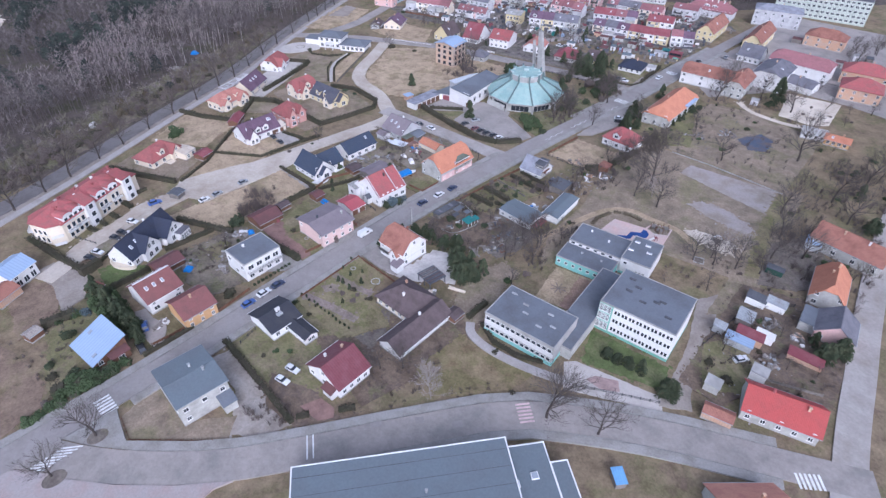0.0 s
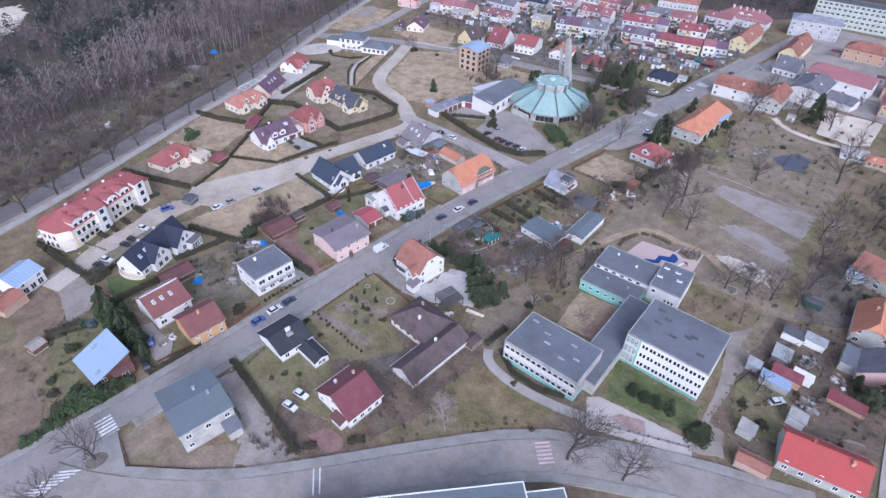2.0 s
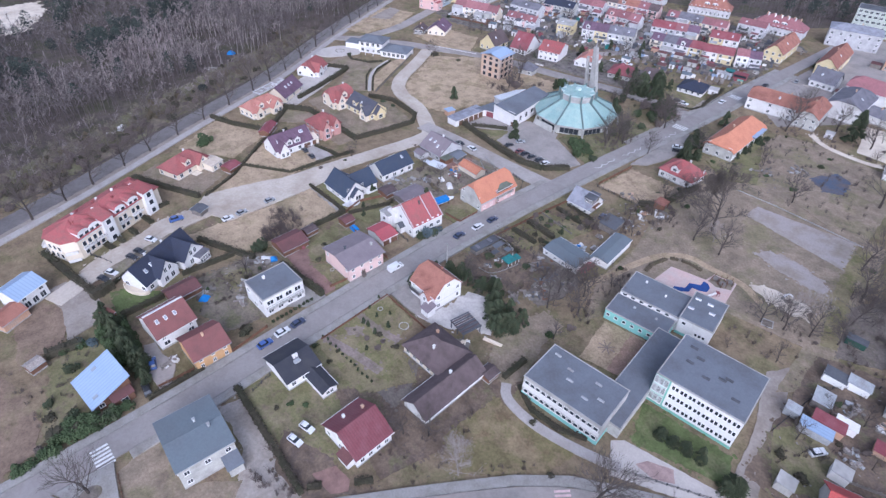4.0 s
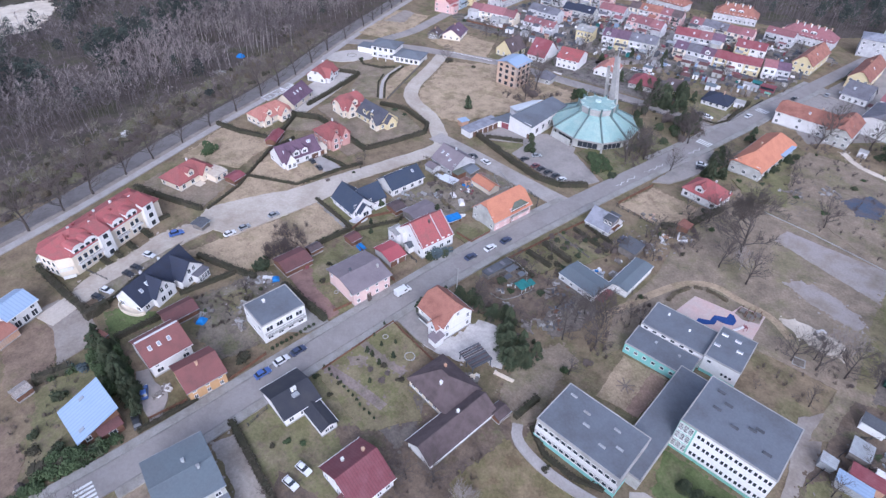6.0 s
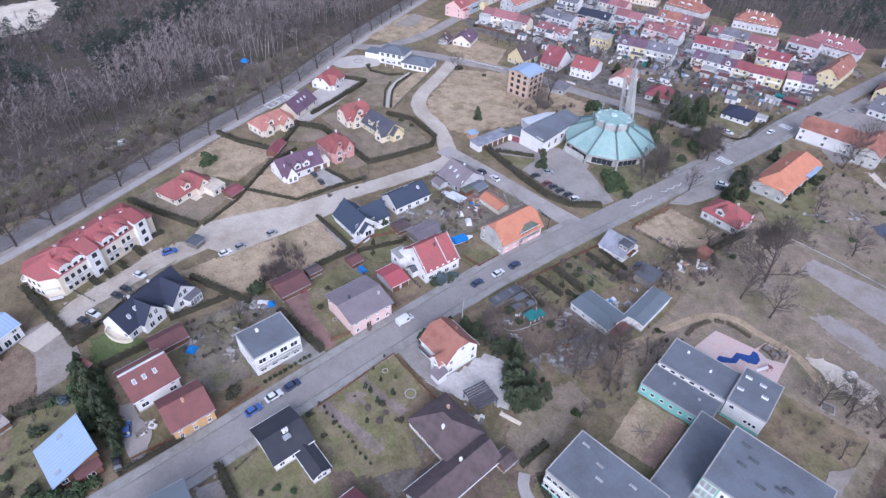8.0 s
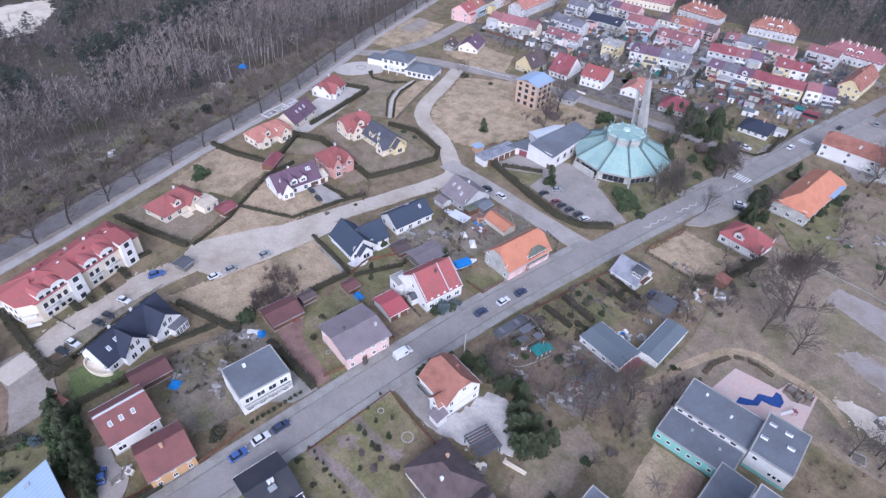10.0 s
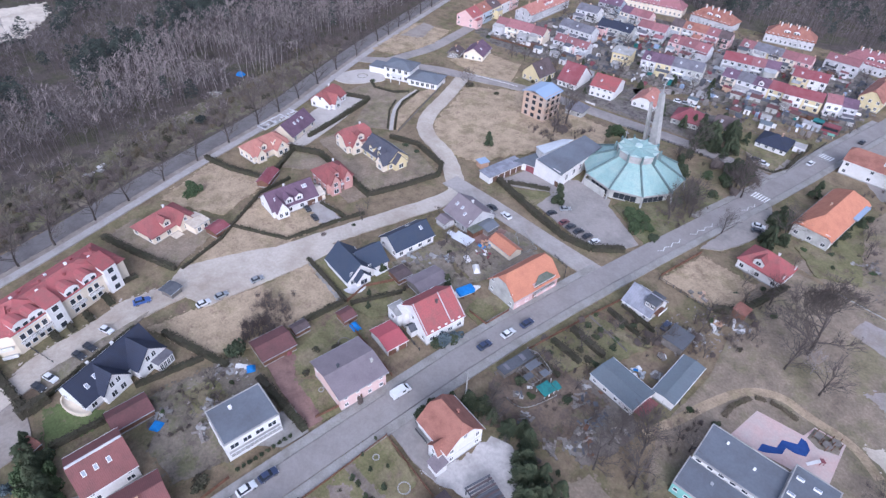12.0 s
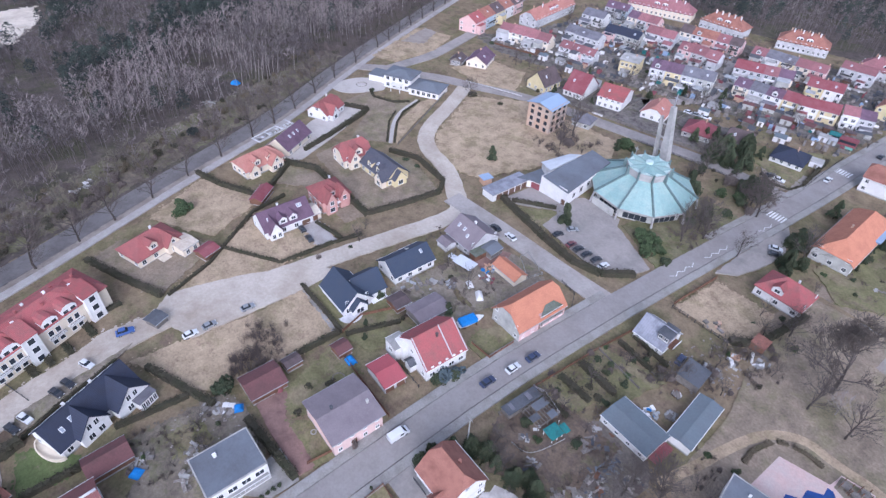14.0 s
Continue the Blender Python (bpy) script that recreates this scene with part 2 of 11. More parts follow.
M = {
    "turf": ground_mat("winter_turf", (0.20, 0.155, 0.105), (0.158, 0.138, 0.08), (0.155, 0.115, 0.086), 0.5, 0.4),
    "lawn": ground_mat("lawn", (0.205, 0.172, 0.112), (0.165, 0.154, 0.082), (0.158, 0.126, 0.09), 0.72, 0.42, 0.14),
    "olivelawn": ground_mat("olive_lawn", (0.205, 0.16, 0.1), (0.165, 0.142, 0.075), (0.175, 0.128, 0.08), 0.6, 0.42, 0.1),
    "greenlawn": ground_mat("green_lawn", (0.15, 0.155, 0.08), (0.105, 0.13, 0.055), (0.14, 0.125, 0.08), 0.8, 0.3, 0.14),
    "scrubfloor": ground_mat("scrub_floor", (0.165, 0.138, 0.108), (0.13, 0.122, 0.075), (0.115, 0.095, 0.082), 0.5, 0.5, 0.08),
    "field": ground_mat("school_field", (0.235, 0.19, 0.146), (0.19, 0.165, 0.106), (0.2, 0.158, 0.124), 0.42, 0.4, 0.07),
    "drygrass": ground_mat("dry_grass", (0.355, 0.275, 0.192), (0.272, 0.218, 0.142), (0.25, 0.186, 0.136), 0.4, 0.4, 0.12),
    "soil": ground_mat("garden_soil", (0.155, 0.118, 0.09), (0.135, 0.125, 0.075), (0.12, 0.094, 0.08), 0.3, 0.6, 0.15),
    "townyard": ground_mat("trodden_yards", (0.165, 0.148, 0.138), (0.105, 0.102, 0.072), (0.09, 0.078, 0.075), 0.4, 0.55, 0.16),
    "courtdirt": ground_mat("dark_trodden_court", (0.165, 0.142, 0.125), (0.14, 0.122, 0.095), (0.13, 0.108, 0.098), 0.4, 0.5, 0.16),
    "scrubearth": ground_mat("dull_winter_field", (0.205, 0.152, 0.115), (0.165, 0.135, 0.085), (0.165, 0.118, 0.092), 0.42, 0.45, 0.07),
    "rustearth": ground_mat("reddish_trodden_earth", (0.27, 0.185, 0.145), (0.24, 0.175, 0.125), (0.22, 0.15, 0.12), 0.4, 0.4, 0.1),
    "mauveearth": ground_mat("mauve_brown_earth", (0.225, 0.182, 0.165), (0.19, 0.16, 0.125), (0.17, 0.135, 0.122), 0.4, 0.45, 0.16),
    "gardenlawn": ground_mat("yellowish_garden_lawn", (0.205, 0.175, 0.105), (0.16, 0.15, 0.075), (0.19, 0.15, 0.105), 0.5, 0.42, 0.16),
    "darkyard": ground_mat("dark_trodden_yard", (0.178, 0.152, 0.122), (0.14, 0.132, 0.08), (0.13, 0.108, 0.09), 0.4, 0.5, 0.18),
    # olive grass with the churchyard's shadows painted in as a darker base
    "churchlawn": ground_mat("shade_tinted_olive_lawn", (0.165, 0.148, 0.092), (0.125, 0.125, 0.062), (0.15, 0.118, 0.08), 0.5, 0.42, 0.14),
    "yardearth": ground_mat("trodden_grey_earth", (0.225, 0.192, 0.155), (0.185, 0.168, 0.11), (0.16, 0.135, 0.112), 0.4, 0.45, 0.18),
    "forestfloor": ground_mat("forest_floor", (0.098, 0.082, 0.074), (0.085, 0.08, 0.056), (0.08, 0.066, 0.062), 0.4, 0.5, 0.05),
    "sand": mat("pale_sand", (0.6, 0.535, 0.455), 0.95, 0.4, 0.15, 0.12, 1.5, tint=(0.40, 0.335, 0.275)),
    "earth": mat("pale_trodden_earth", (0.29, 0.255, 0.23), 0.95, 0.5, 0.15, 0.15, 1.5, tint=(0.205, 0.172, 0.148)),
    "gravel": mat("gravel_road", (0.46, 0.41, 0.36), 0.95, 0.62, 0.14, 0.07, 1.3, tint=(0.34, 0.285, 0.235)),
    "palegravel": mat("white_gravel", (0.50, 0.475, 0.46), 0.95, 0.45, 0.15, 0.22, 1.3, tint=(0.35, 0.325, 0.31)),
    "asphalt": mat("asphalt", (0.27, 0.248, 0.243), 0.9, 0.4, 0.1, 0.12, 1.6, tint=(0.218, 0.196, 0.19)),
    # asphalt darkened and mottled in colour for tree shade on the forest road
    "darkasphalt": mat("shade_tinted_asphalt", (0.185, 0.17, 0.168), 0.9, 0.5, 0.12, 0.15, 1.6, tint=(0.14, 0.126, 0.122)),
    "paledrive": mat("pale_brown_gravel", (0.34, 0.305, 0.28), 0.95, 0.6, 0.18, 0.16, 1.5, tint=(0.22, 0.188, 0.165)),
    "dustyroad": mat("dusty_worn_asphalt", (0.35, 0.322, 0.308), 0.94, 0.55, 0.13, 0.08, 1.3, tint=(0.255, 0.225, 0.205)),
    "oldasphalt": mat("worn_asphalt", (0.305, 0.272, 0.258), 0.92, 0.45, 0.12, 0.13, 1.2, tint=(0.22, 0.205, 0.197)),
    "paving": mat("concrete_paving", (0.295, 0.28, 0.27), 0.9, 0.5, 0.15, 0.2, 2.5, tint=(0.21, 0.195, 0.18)),
    "redpaving": mat("red_paving", (0.255, 0.16, 0.14), 0.9, 0.35, 0.15, 0.3, 2.5),
    "fadedred": mat("faded_pink_paving", (0.35, 0.255, 0.24), 0.9, 0.35, 0.15, 0.3, 2.5),
    "kerb": mat("kerb_stone", (0.27, 0.26, 0.25), 0.9, 0.3, 0.15, 0.5, 3),
    "paint": mat("road_paint", (0.72, 0.72, 0.72), 0.7, 0.3, 0.15, 0.8, 3, tint=(0.45, 0.45, 0.45)),
    "pinkpaint": mat("faded_red_road_paint", (0.60, 0.44, 0.44), 0.8, 0.3, 0.15, 0.8, 3),
    "white": mat("white_render", (0.66, 0.65, 0.65), 0.85, 0.22, 0.08, 0.3, 2, tint=(0.52, 0.50, 0.48), vary=0.08),
    "cream": mat("cream_render", (0.66, 0.58, 0.47), 0.85, 0.15, 0.06, 0.3, 2, tint=(0.5, 0.44, 0.37)),
    "palegrey": mat("pale_grey_render", (0.52, 0.515, 0.535), 0.85, 0.3, 0.1, 0.3, 2, vary=0.16),
    "pink": mat("pink_render", (0.62, 0.46, 0.43), 0.85, 0.12, 0.06, 0.3, 2),
    "rose": mat("rose_render", (0.60, 0.41, 0.39), 0.85, 0.12, 0.06, 0.3, 2),
    "yellow": mat("yellow_render", (0.60, 0.51, 0.31), 0.85, 0.12, 0.06, 0.3, 2),
    "orangewall": mat("orange_render", (0.52, 0.32, 0.16), 0.85, 0.15, 0.06, 0.3, 2),
    "greywall": mat("grey_render", (0.42, 0.415, 0.395), 0.9, 0.3, 0.1, 0.3, 2),
    "green": mat("mint_render", (0.20, 0.42, 0.34), 0.85, 0.15, 0.06, 0.3, 2),
    "mint": mat("turquoise_render", (0.24, 0.50, 0.46), 0.85, 0.15, 0.06, 0.3, 2),
    "hollowbrick": mat("weathered_hollow_brick", (0.43, 0.30, 0.225), 0.9, 0.6, 0.2, 0.3, 4, tint=(0.36, 0.32, 0.29)),
    "palepave": mat("pale_concrete_pavers", (0.45, 0.415, 0.39), 0.9, 0.35, 0.1, 0.2, 2, tint=(0.37, 0.335, 0.31)),
    "brick": mat("hollow_brick", (0.50, 0.31, 0.21), 0.9, 0.3, 0.2, 0.4, 4, tint=(0.42, 0.36, 0.31), stripes=0.14, pitch=0.6),
    "redroof": mat("red_clay_tiles", (0.335, 0.10, 0.102), 0.8, 0.45, 0.2, 0.45, 4, tint=(0.25, 0.105, 0.10), stripes=0.16, vary=0.12),
    "cottagered": mat("bright_red_tiles", (0.36, 0.075, 0.07), 0.8, 0.35, 0.18, 0.4, 4, tint=(0.29, 0.075, 0.07), stripes=0.14),
    # far-off copy of the red tiles, greyed to rose by haze in the colour
    "roseroof": mat("haze_muted_red_tiles", (0.262, 0.118, 0.13), 0.8, 0.45, 0.24, 0.45, 4, tint=(0.21, 0.105, 0.11), stripes=0.18, vary=0.2),
    "winered": mat("wine_red_sheet_roof", (0.205, 0.06, 0.072), 0.7, 0.4, 0.14, 0.3, 3, tint=(0.25, 0.10, 0.11), stripes=0.14, pitch=0.6),
    "darkwine": mat("dark_wine_sheet_roof", (0.155, 0.045, 0.056), 0.6, 0.4, 0.12, 0.3, 3, tint=(0.185, 0.075, 0.085), stripes=0.14, pitch=0.6, spec=0.4),
    "orangeroof": mat("orange_clay_tiles", (0.46, 0.20, 0.125), 0.8, 0.35, 0.15, 0.35, 4, tint=(0.37, 0.15, 0.10), stripes=0.16, vary=0.06),
    "rustroof": mat("rust_brown_tiles", (0.30, 0.14, 0.108), 0.8, 0.4, 0.18, 0.35, 4, tint=(0.2, 0.09, 0.07), stripes=0.16, vary=0.06),
    "brownroof": mat("dark_brown_tiles", (0.118, 0.09, 0.092), 0.85, 0.35, 0.15, 0.35, 4, stripes=0.16, vary=0.08),
    "slateroof": mat("dark_slate_tiles", (0.075, 0.077, 0.10), 0.75, 0.35, 0.15, 0.35, 4, tint=(0.10, 0.098, 0.115), stripes=0.14),
    "villared": mat("weathered_red_villa_tiles", (0.285, 0.098, 0.095), 0.8, 0.5, 0.2, 0.35, 4, tint=(0.215, 0.088, 0.085), stripes=0.16, vary=0.1),
    "claywall": mat("brick_red_render", (0.46, 0.25, 0.225), 0.85, 0.3, 0.1, 0.3, 2, tint=(0.50, 0.36, 0.32)),
    "purpleroof": mat("plum_tiles", (0.15, 0.095, 0.135), 0.8, 0.3, 0.15, 0.35, 4, stripes=0.16, vary=0.08),
    "maroon": mat("maroon_sheet_roof", (0.14, 0.066, 0.066), 0.75, 0.4, 0.14, 0.3, 3, tint=(0.10, 0.055, 0.055)),
    "paleorange": mat("faded_orange_tiles", (0.52, 0.26, 0.185), 0.8, 0.5, 0.16, 0.35, 4, tint=(0.42, 0.19, 0.15), stripes=0.14),
    "darkgreen": mat("dark_green_sheet_metal", (0.035, 0.085, 0.065), 0.7, 0.3, 0.1, 0.3, 2, tint=(0.03, 0.06, 0.05)),
    "charcoalroof": mat("charcoal_tiles", (0.042, 0.044, 0.056), 0.75, 0.35, 0.12, 0.35, 4, tint=(0.06, 0.058, 0.064), stripes=0.14),
    "salmonroof": mat("faded_salmon_tiles", (0.40, 0.19, 0.155), 0.8, 0.4, 0.16, 0.35, 4, tint=(0.32, 0.14, 0.12), stripes=0.14),
    "paleblue": mat("pale_blue_render", (0.40, 0.47, 0.54), 0.85, 0.25, 0.08, 0.3, 2),
    "mauveroof": mat("plum_grey_sheet_roof", (0.205, 0.175, 0.19), 0.75, 0.35, 0.12, 0.3, 3, tint=(0.16, 0.135, 0.15)),
    "dullred": mat("dull_red_tiles", (0.20, 0.086, 0.082), 0.8, 0.4, 0.16, 0.35, 4, tint=(0.155, 0.075, 0.072), stripes=0.14),
    "pinkred": mat("bright_red_sheet", (0.36, 0.09, 0.105), 0.7, 0.3, 0.1, 0.3, 3, tint=(0.30, 0.09, 0.10)),
    "greenroof": mat("green_sheet_roof", (0.07, 0.14, 0.13), 0.7, 0.3, 0.12, 0.35, 4, stripes=0.14),
    "lilacroof": mat("pale_lilac_sheet_roof", (0.27, 0.275, 0.32), 0.75, 0.4, 0.1, 0.3, 3, stripes=0.1, pitch=0.6),
    "greyroof": mat("grey_tiles", (0.165, 0.16, 0.185), 0.75, 0.3, 0.12, 0.35, 4, stripes=0.14, vary=0.08),
    "navyroof": mat("navy_tiles", (0.036, 0.042, 0.068), 0.75, 0.25, 0.15, 0.35, 4, tint=(0.034, 0.036, 0.05), stripes=0.16),
    "steelroof": mat("steel_blue_tiles", (0.046, 0.06, 0.092), 0.7, 0.3, 0.15, 0.35, 4, tint=(0.058, 0.066, 0.09), stripes=0.16),
    "bitumen": mat("bitumen_roof_felt", (0.145, 0.158, 0.185), 0.85, 0.4, 0.1, 0.12, 2, tint=(0.11, 0.115, 0.13)),
    "bluefelt": mat("blue_grey_sheet_roof", (0.135, 0.16, 0.182), 0.88, 0.35, 0.1, 0.12, 2, tint=(0.128, 0.142, 0.158)),
    "darkfelt": mat("dark_roof_felt", (0.10, 0.105, 0.12), 0.85, 0.35, 0.15, 0.2, 2),
    "bluesheet": mat("blue_sheet_metal_roof", (0.29, 0.37, 0.50), 0.5, 0.2, 0.05, 0.2, 2, stripes=0.12, pitch=0.9, tint=(0.25, 0.34, 0.50)),
    "brightblue": mat("bright_blue_sheet", (0.16, 0.33, 0.56), 0.55, 0.2, 0.08, 0.3, 2, stripes=0.1, pitch=0.5),
    "copper": mat("green_copper_sheet", (0.235, 0.355, 0.34), 0.65, 0.5, 0.14, 0.22, 2, tint=(0.31, 0.40, 0.375), vary=0.06),
    "copperpale": mat("pale_copper_sheet", (0.46, 0.55, 0.53), 0.65, 0.3, 0.1, 0.3, 2, tint=(0.36, 0.46, 0.44)),
    "copperdark": mat("weathered_copper_rib", (0.13, 0.18, 0.18), 0.7, 0.3, 0.1, 0.4, 2),
    "concrete": mat("grey_concrete", (0.37, 0.36, 0.35), 0.9, 0.35, 0.12, 0.25, 2),
    "whitesheet": mat("white_sheet_roof", (0.58, 0.60, 0.64), 0.6, 0.25, 0.08, 0.3, 2, tint=(0.46, 0.47, 0.50), stripes=0.08, pitch=0.6),
    "tin": mat("grey_sheet_metal", (0.36, 0.38, 0.40), 0.5, 0.4, 0.1, 0.4, 2, tint=(0.26, 0.25, 0.25), stripes=0.2, pitch=0.5),
    "frame": mat("white_window_frame", (0.72, 0.72, 0.72), 0.5, 0.05, 0.03),
    "brownframe": mat("brown_window_frame", (0.12, 0.07, 0.05), 0.5, 0.05, 0.03),
    "glass": glass_mat("window_glass"),
    "skylight": glass_mat("skylight_glass", (0.30, 0.33, 0.37)),
    "wood": mat("stained_wood", (0.17, 0.09, 0.06), 0.8, 0.35, 0.2, 0.8, 5),
    "greywood": mat("weathered_wood", (0.20, 0.18, 0.165), 0.85, 0.35, 0.2, 0.8, 5),
    "bark": mat("bare_bark", (0.072, 0.06, 0.055), 0.95, 0.3, 0.2, 0.5, 4),
    "woodtwig": mat("pale_woodland_twigs", (0.21, 0.178, 0.173), 0.95, 0.4, 0.15, 0.1, 3, tint=(0.125, 0.107, 0.107)),
    "paletwig": mat("pale_pinkish_birch_twigs", (0.26, 0.217, 0.212), 0.95, 0.4, 0.15, 0.1, 3, tint=(0.175, 0.147, 0.145)),
    "darktwig": mat("dark_woodland_twigs", (0.13, 0.112, 0.109), 0.95, 0.4, 0.15, 0.1, 3, tint=(0.092, 0.081, 0.079)),
    "olivetwig": mat("olive_brown_scrub_twigs", (0.165, 0.146, 0.108), 0.95, 0.4, 0.15, 0.1, 3, tint=(0.115, 0.104, 0.08)),
    "darkpine": mat("dark_pine_needles", (0.038, 0.048, 0.043), 0.95, 0.5, 0.3, 0.08, 4, tint=(0.03, 0.036, 0.036)),
    "birchtrunk": mat("white_birch_trunk", (0.36, 0.325, 0.31), 0.9, 0.4, 0.2, 0.5, 4, tint=(0.17, 0.145, 0.14)),
    "brush": mat("brushwood", (0.135, 0.11, 0.10), 0.95, 0.2, 0.15, 0.3, 3),
    "twig": mat("bare_twigs", (0.108, 0.092, 0.083), 0.95, 0.2, 0.15, 0.3, 3),
    "birch": mat("pale_birch_bark", (0.36, 0.32, 0.30), 0.9, 0.3, 0.2, 0.5, 4, tint=(0.16, 0.13, 0.12)),
    # needle green paled towards grey: haze over the far pines, put into the colour
    "pine": mat("haze_paled_pine_needles", (0.055, 0.067, 0.058), 0.95, 0.5, 0.3, 0.05, 4, tint=(0.042, 0.052, 0.048)),
    "needle": mat("dark_conifer_needles", (0.044, 0.058, 0.034), 0.9, 0.5, 0.4, 0.5, 4, tint=(0.068, 0.074, 0.042), vary=0.15),
    "ivy": mat("evergreen_leaves", (0.06, 0.085, 0.04), 0.85, 0.4, 0.3, 0.4, 4, vary=0.15),
    "bluebush": mat("blue_spruce_needles", (0.10, 0.13, 0.145), 0.9, 0.4, 0.3, 0.4, 4),
    "mossfelt": mat("mossy_roof_felt", (0.14, 0.15, 0.13), 0.9, 0.5, 0.25, 0.4, 3, tint=(0.085, 0.10, 0.07)),
    "brownhedge": mat("olive_brown_hedge", (0.13, 0.105, 0.075), 0.95, 0.5, 0.35, 0.3, 4, tint=(0.09, 0.08, 0.05)),
    "hedge": mat("winter_hedge", (0.066, 0.058, 0.042), 0.95, 0.5, 0.35, 0.3, 4, tint=(0.048, 0.05, 0.03)),
    "tyre": mat("tyre_rubber", (0.02, 0.02, 0.02), 0.9, 0.1, 0.1),
    "bluetarp": mat("blue_tarpaulin", (0.03, 0.20, 0.55), 0.5, 0.2, 0.15, 0.8, 3),
    "rubble": mat("mixed_rubble", (0.25, 0.225, 0.21), 0.95, 0.5, 0.4, 0.8, 3, tint=(0.2, 0.17, 0.15), vary=0.3),
    "iron": mat("dark_iron", (0.06, 0.06, 0.065), 0.6, 0.2, 0.1),
    "courtblue": mat("blue_rubber_court", (0.03, 0.07, 0.23), 0.85, 0.2, 0.1, 0.3, 2),
    "courtpink": mat("pink_rubber_court", (0.52, 0.38, 0.35), 0.9, 0.3, 0.1, 0.2, 2, tint=(0.45, 0.42, 0.40)),
    "palecourt": mat("old_pale_concrete", (0.31, 0.275, 0.265), 0.95, 0.65, 0.15, 0.12, 2, tint=(0.225, 0.19, 0.155)),
    "bluemat": mat("faded_blue_ground_cover", (0.08, 0.098, 0.14), 0.95, 0.8, 0.2, 0.2, 2, tint=(0.13, 0.105, 0.10)),
    "pinkwalk": mat("worn_pinkish_paving", (0.335, 0.30, 0.298), 0.92, 0.5, 0.12, 0.2, 2, tint=(0.33, 0.262, 0.25)),
    "walk": mat("pale_footpath", (0.37, 0.345, 0.335), 0.92, 0.4, 0.12, 0.2, 2, tint=(0.29, 0.26, 0.245)),
    "mintpale": mat("pale_green_render", (0.42, 0.46, 0.41), 0.9, 0.2, 0.08, 0.3, 2),
    "teal": mat("teal_plastic_sheet", (0.035, 0.18, 0.175), 0.7, 0.6, 0.2, 0.8, 2, tint=(0.03, 0.11, 0.115)),
}


# ==== building blocks ====
def part(name, bm, material, parent=None, label=""):
    """Links a bmesh as one mesh object under a thing or part (local coordinates)."""
    me = bpy.data.meshes.new(name)
    bm.to_mesh(me)
    bm.free()
    me.materials.append(M[material] if isinstance(material, str) else material)
    ob = new(name, me)
    if parent is not None:
        ob.parent = parent
    if label:
        tagged(ob, label)
    return ob


def thing(name, x, y, yaw, label, category, group="", z=0.0):
    e = new(name)
    e.matrix_world = pose(x, y, z, 0, 0, yaw)
    e.empty_display_size = 0.5
    return tagged(e, label, category, group)


def add_box(bm, x0, y0, z0, x1, y1, z1):
    v = [bm.verts.new(p) for p in ((x0, y0, z0), (x1, y0, z0), (x1, y1, z0), (x0, y1, z0), (x0, y0, z1), (x1, y0, z1), (x1, y1, z1), (x0, y1, z1))]
    for f in ((3, 2, 1, 0), (4, 5, 6, 7), (0, 1, 5, 4), (1, 2, 6, 5), (2, 3, 7, 6), (3, 0, 4, 7)):
        bm.faces.new([v[i] for i in f])
    return v


def box(x0, y0, z0, x1, y1, z1, bev=0.0):
    bm = bmesh.new()
    add_box(bm, x0, y0, z0, x1, y1, z1)
    if bev:
        bmesh.ops.bevel(bm, geom=bm.edges[:], offset=bev, segments=1, affect="EDGES")
    return bm


def add_prism(bm, pts, z0, z1):
    """A vertical prism over a plan polygon (counter-clockwise)."""
    lo, hi = [bm.verts.new((p[0], p[1], z0)) for p in pts], [bm.verts.new((p[0], p[1], z1)) for p in pts]
    k = len(pts)
    bm.faces.new(hi)
    bm.faces.new(lo[::-1])
    for i in range(k):
        bm.faces.new((lo[i], lo[(i + 1) % k], hi[(i + 1) % k], hi[i]))


def add_slab(bm, quad, thick):
    """A plate of that thickness under a planar polygon in space."""
    p = [Vector(q) for q in quad]
    nrm = (p[1] - p[0]).cross(p[2] - p[0]).normalized()
    if nrm.z < 0:
        p.reverse()
        nrm = -nrm
    top, low = [bm.verts.new(q) for q in p], [bm.verts.new(q - nrm * thick) for q in p]
    k = len(p)
    bm.faces.new(top)
    bm.faces.new(low[::-1])
    for i in range(k):
        bm.faces.new((low[i], low[(i + 1) % k], top[(i + 1) % k], top[i]))


def add_tube(bm, a, b, r0, r1, sides=5):
    a, b = Vector(a), Vector(b)
    d = (b - a).normalized()
    u = d.orthogonal().normalized()
    w = d.cross(u)
    ring = lambda c, r: [bm.verts.new(c + (u * math.cos(6.2832 * i / sides) + w * math.sin(6.2832 * i / sides)) * r) for i in range(sides)]
    lo, hi = ring(a, r0), ring(b, r1)
    for i in range(sides):
        bm.faces.new((lo[i], lo[(i + 1) % sides], hi[(i + 1) % sides], hi[i]))
    bm.faces.new(hi)
    bm.faces.new(lo[::-1])


FACE = {"f": 0, "r": 90, "b": 180, "l": 270}


def face_frame(L, W, face):
    """Pose of the outside of a wall: x along it, y out of it (towards -y before turning), z up."""
    d = {"f": W / 2, "b": W / 2, "l": L / 2, "r": L / 2}[face]
    return pose(0, 0, 0, 0, 0, FACE[face]) @ pose(0, -d, 0)


WINDOW_MESH = {}
FAR = [False]


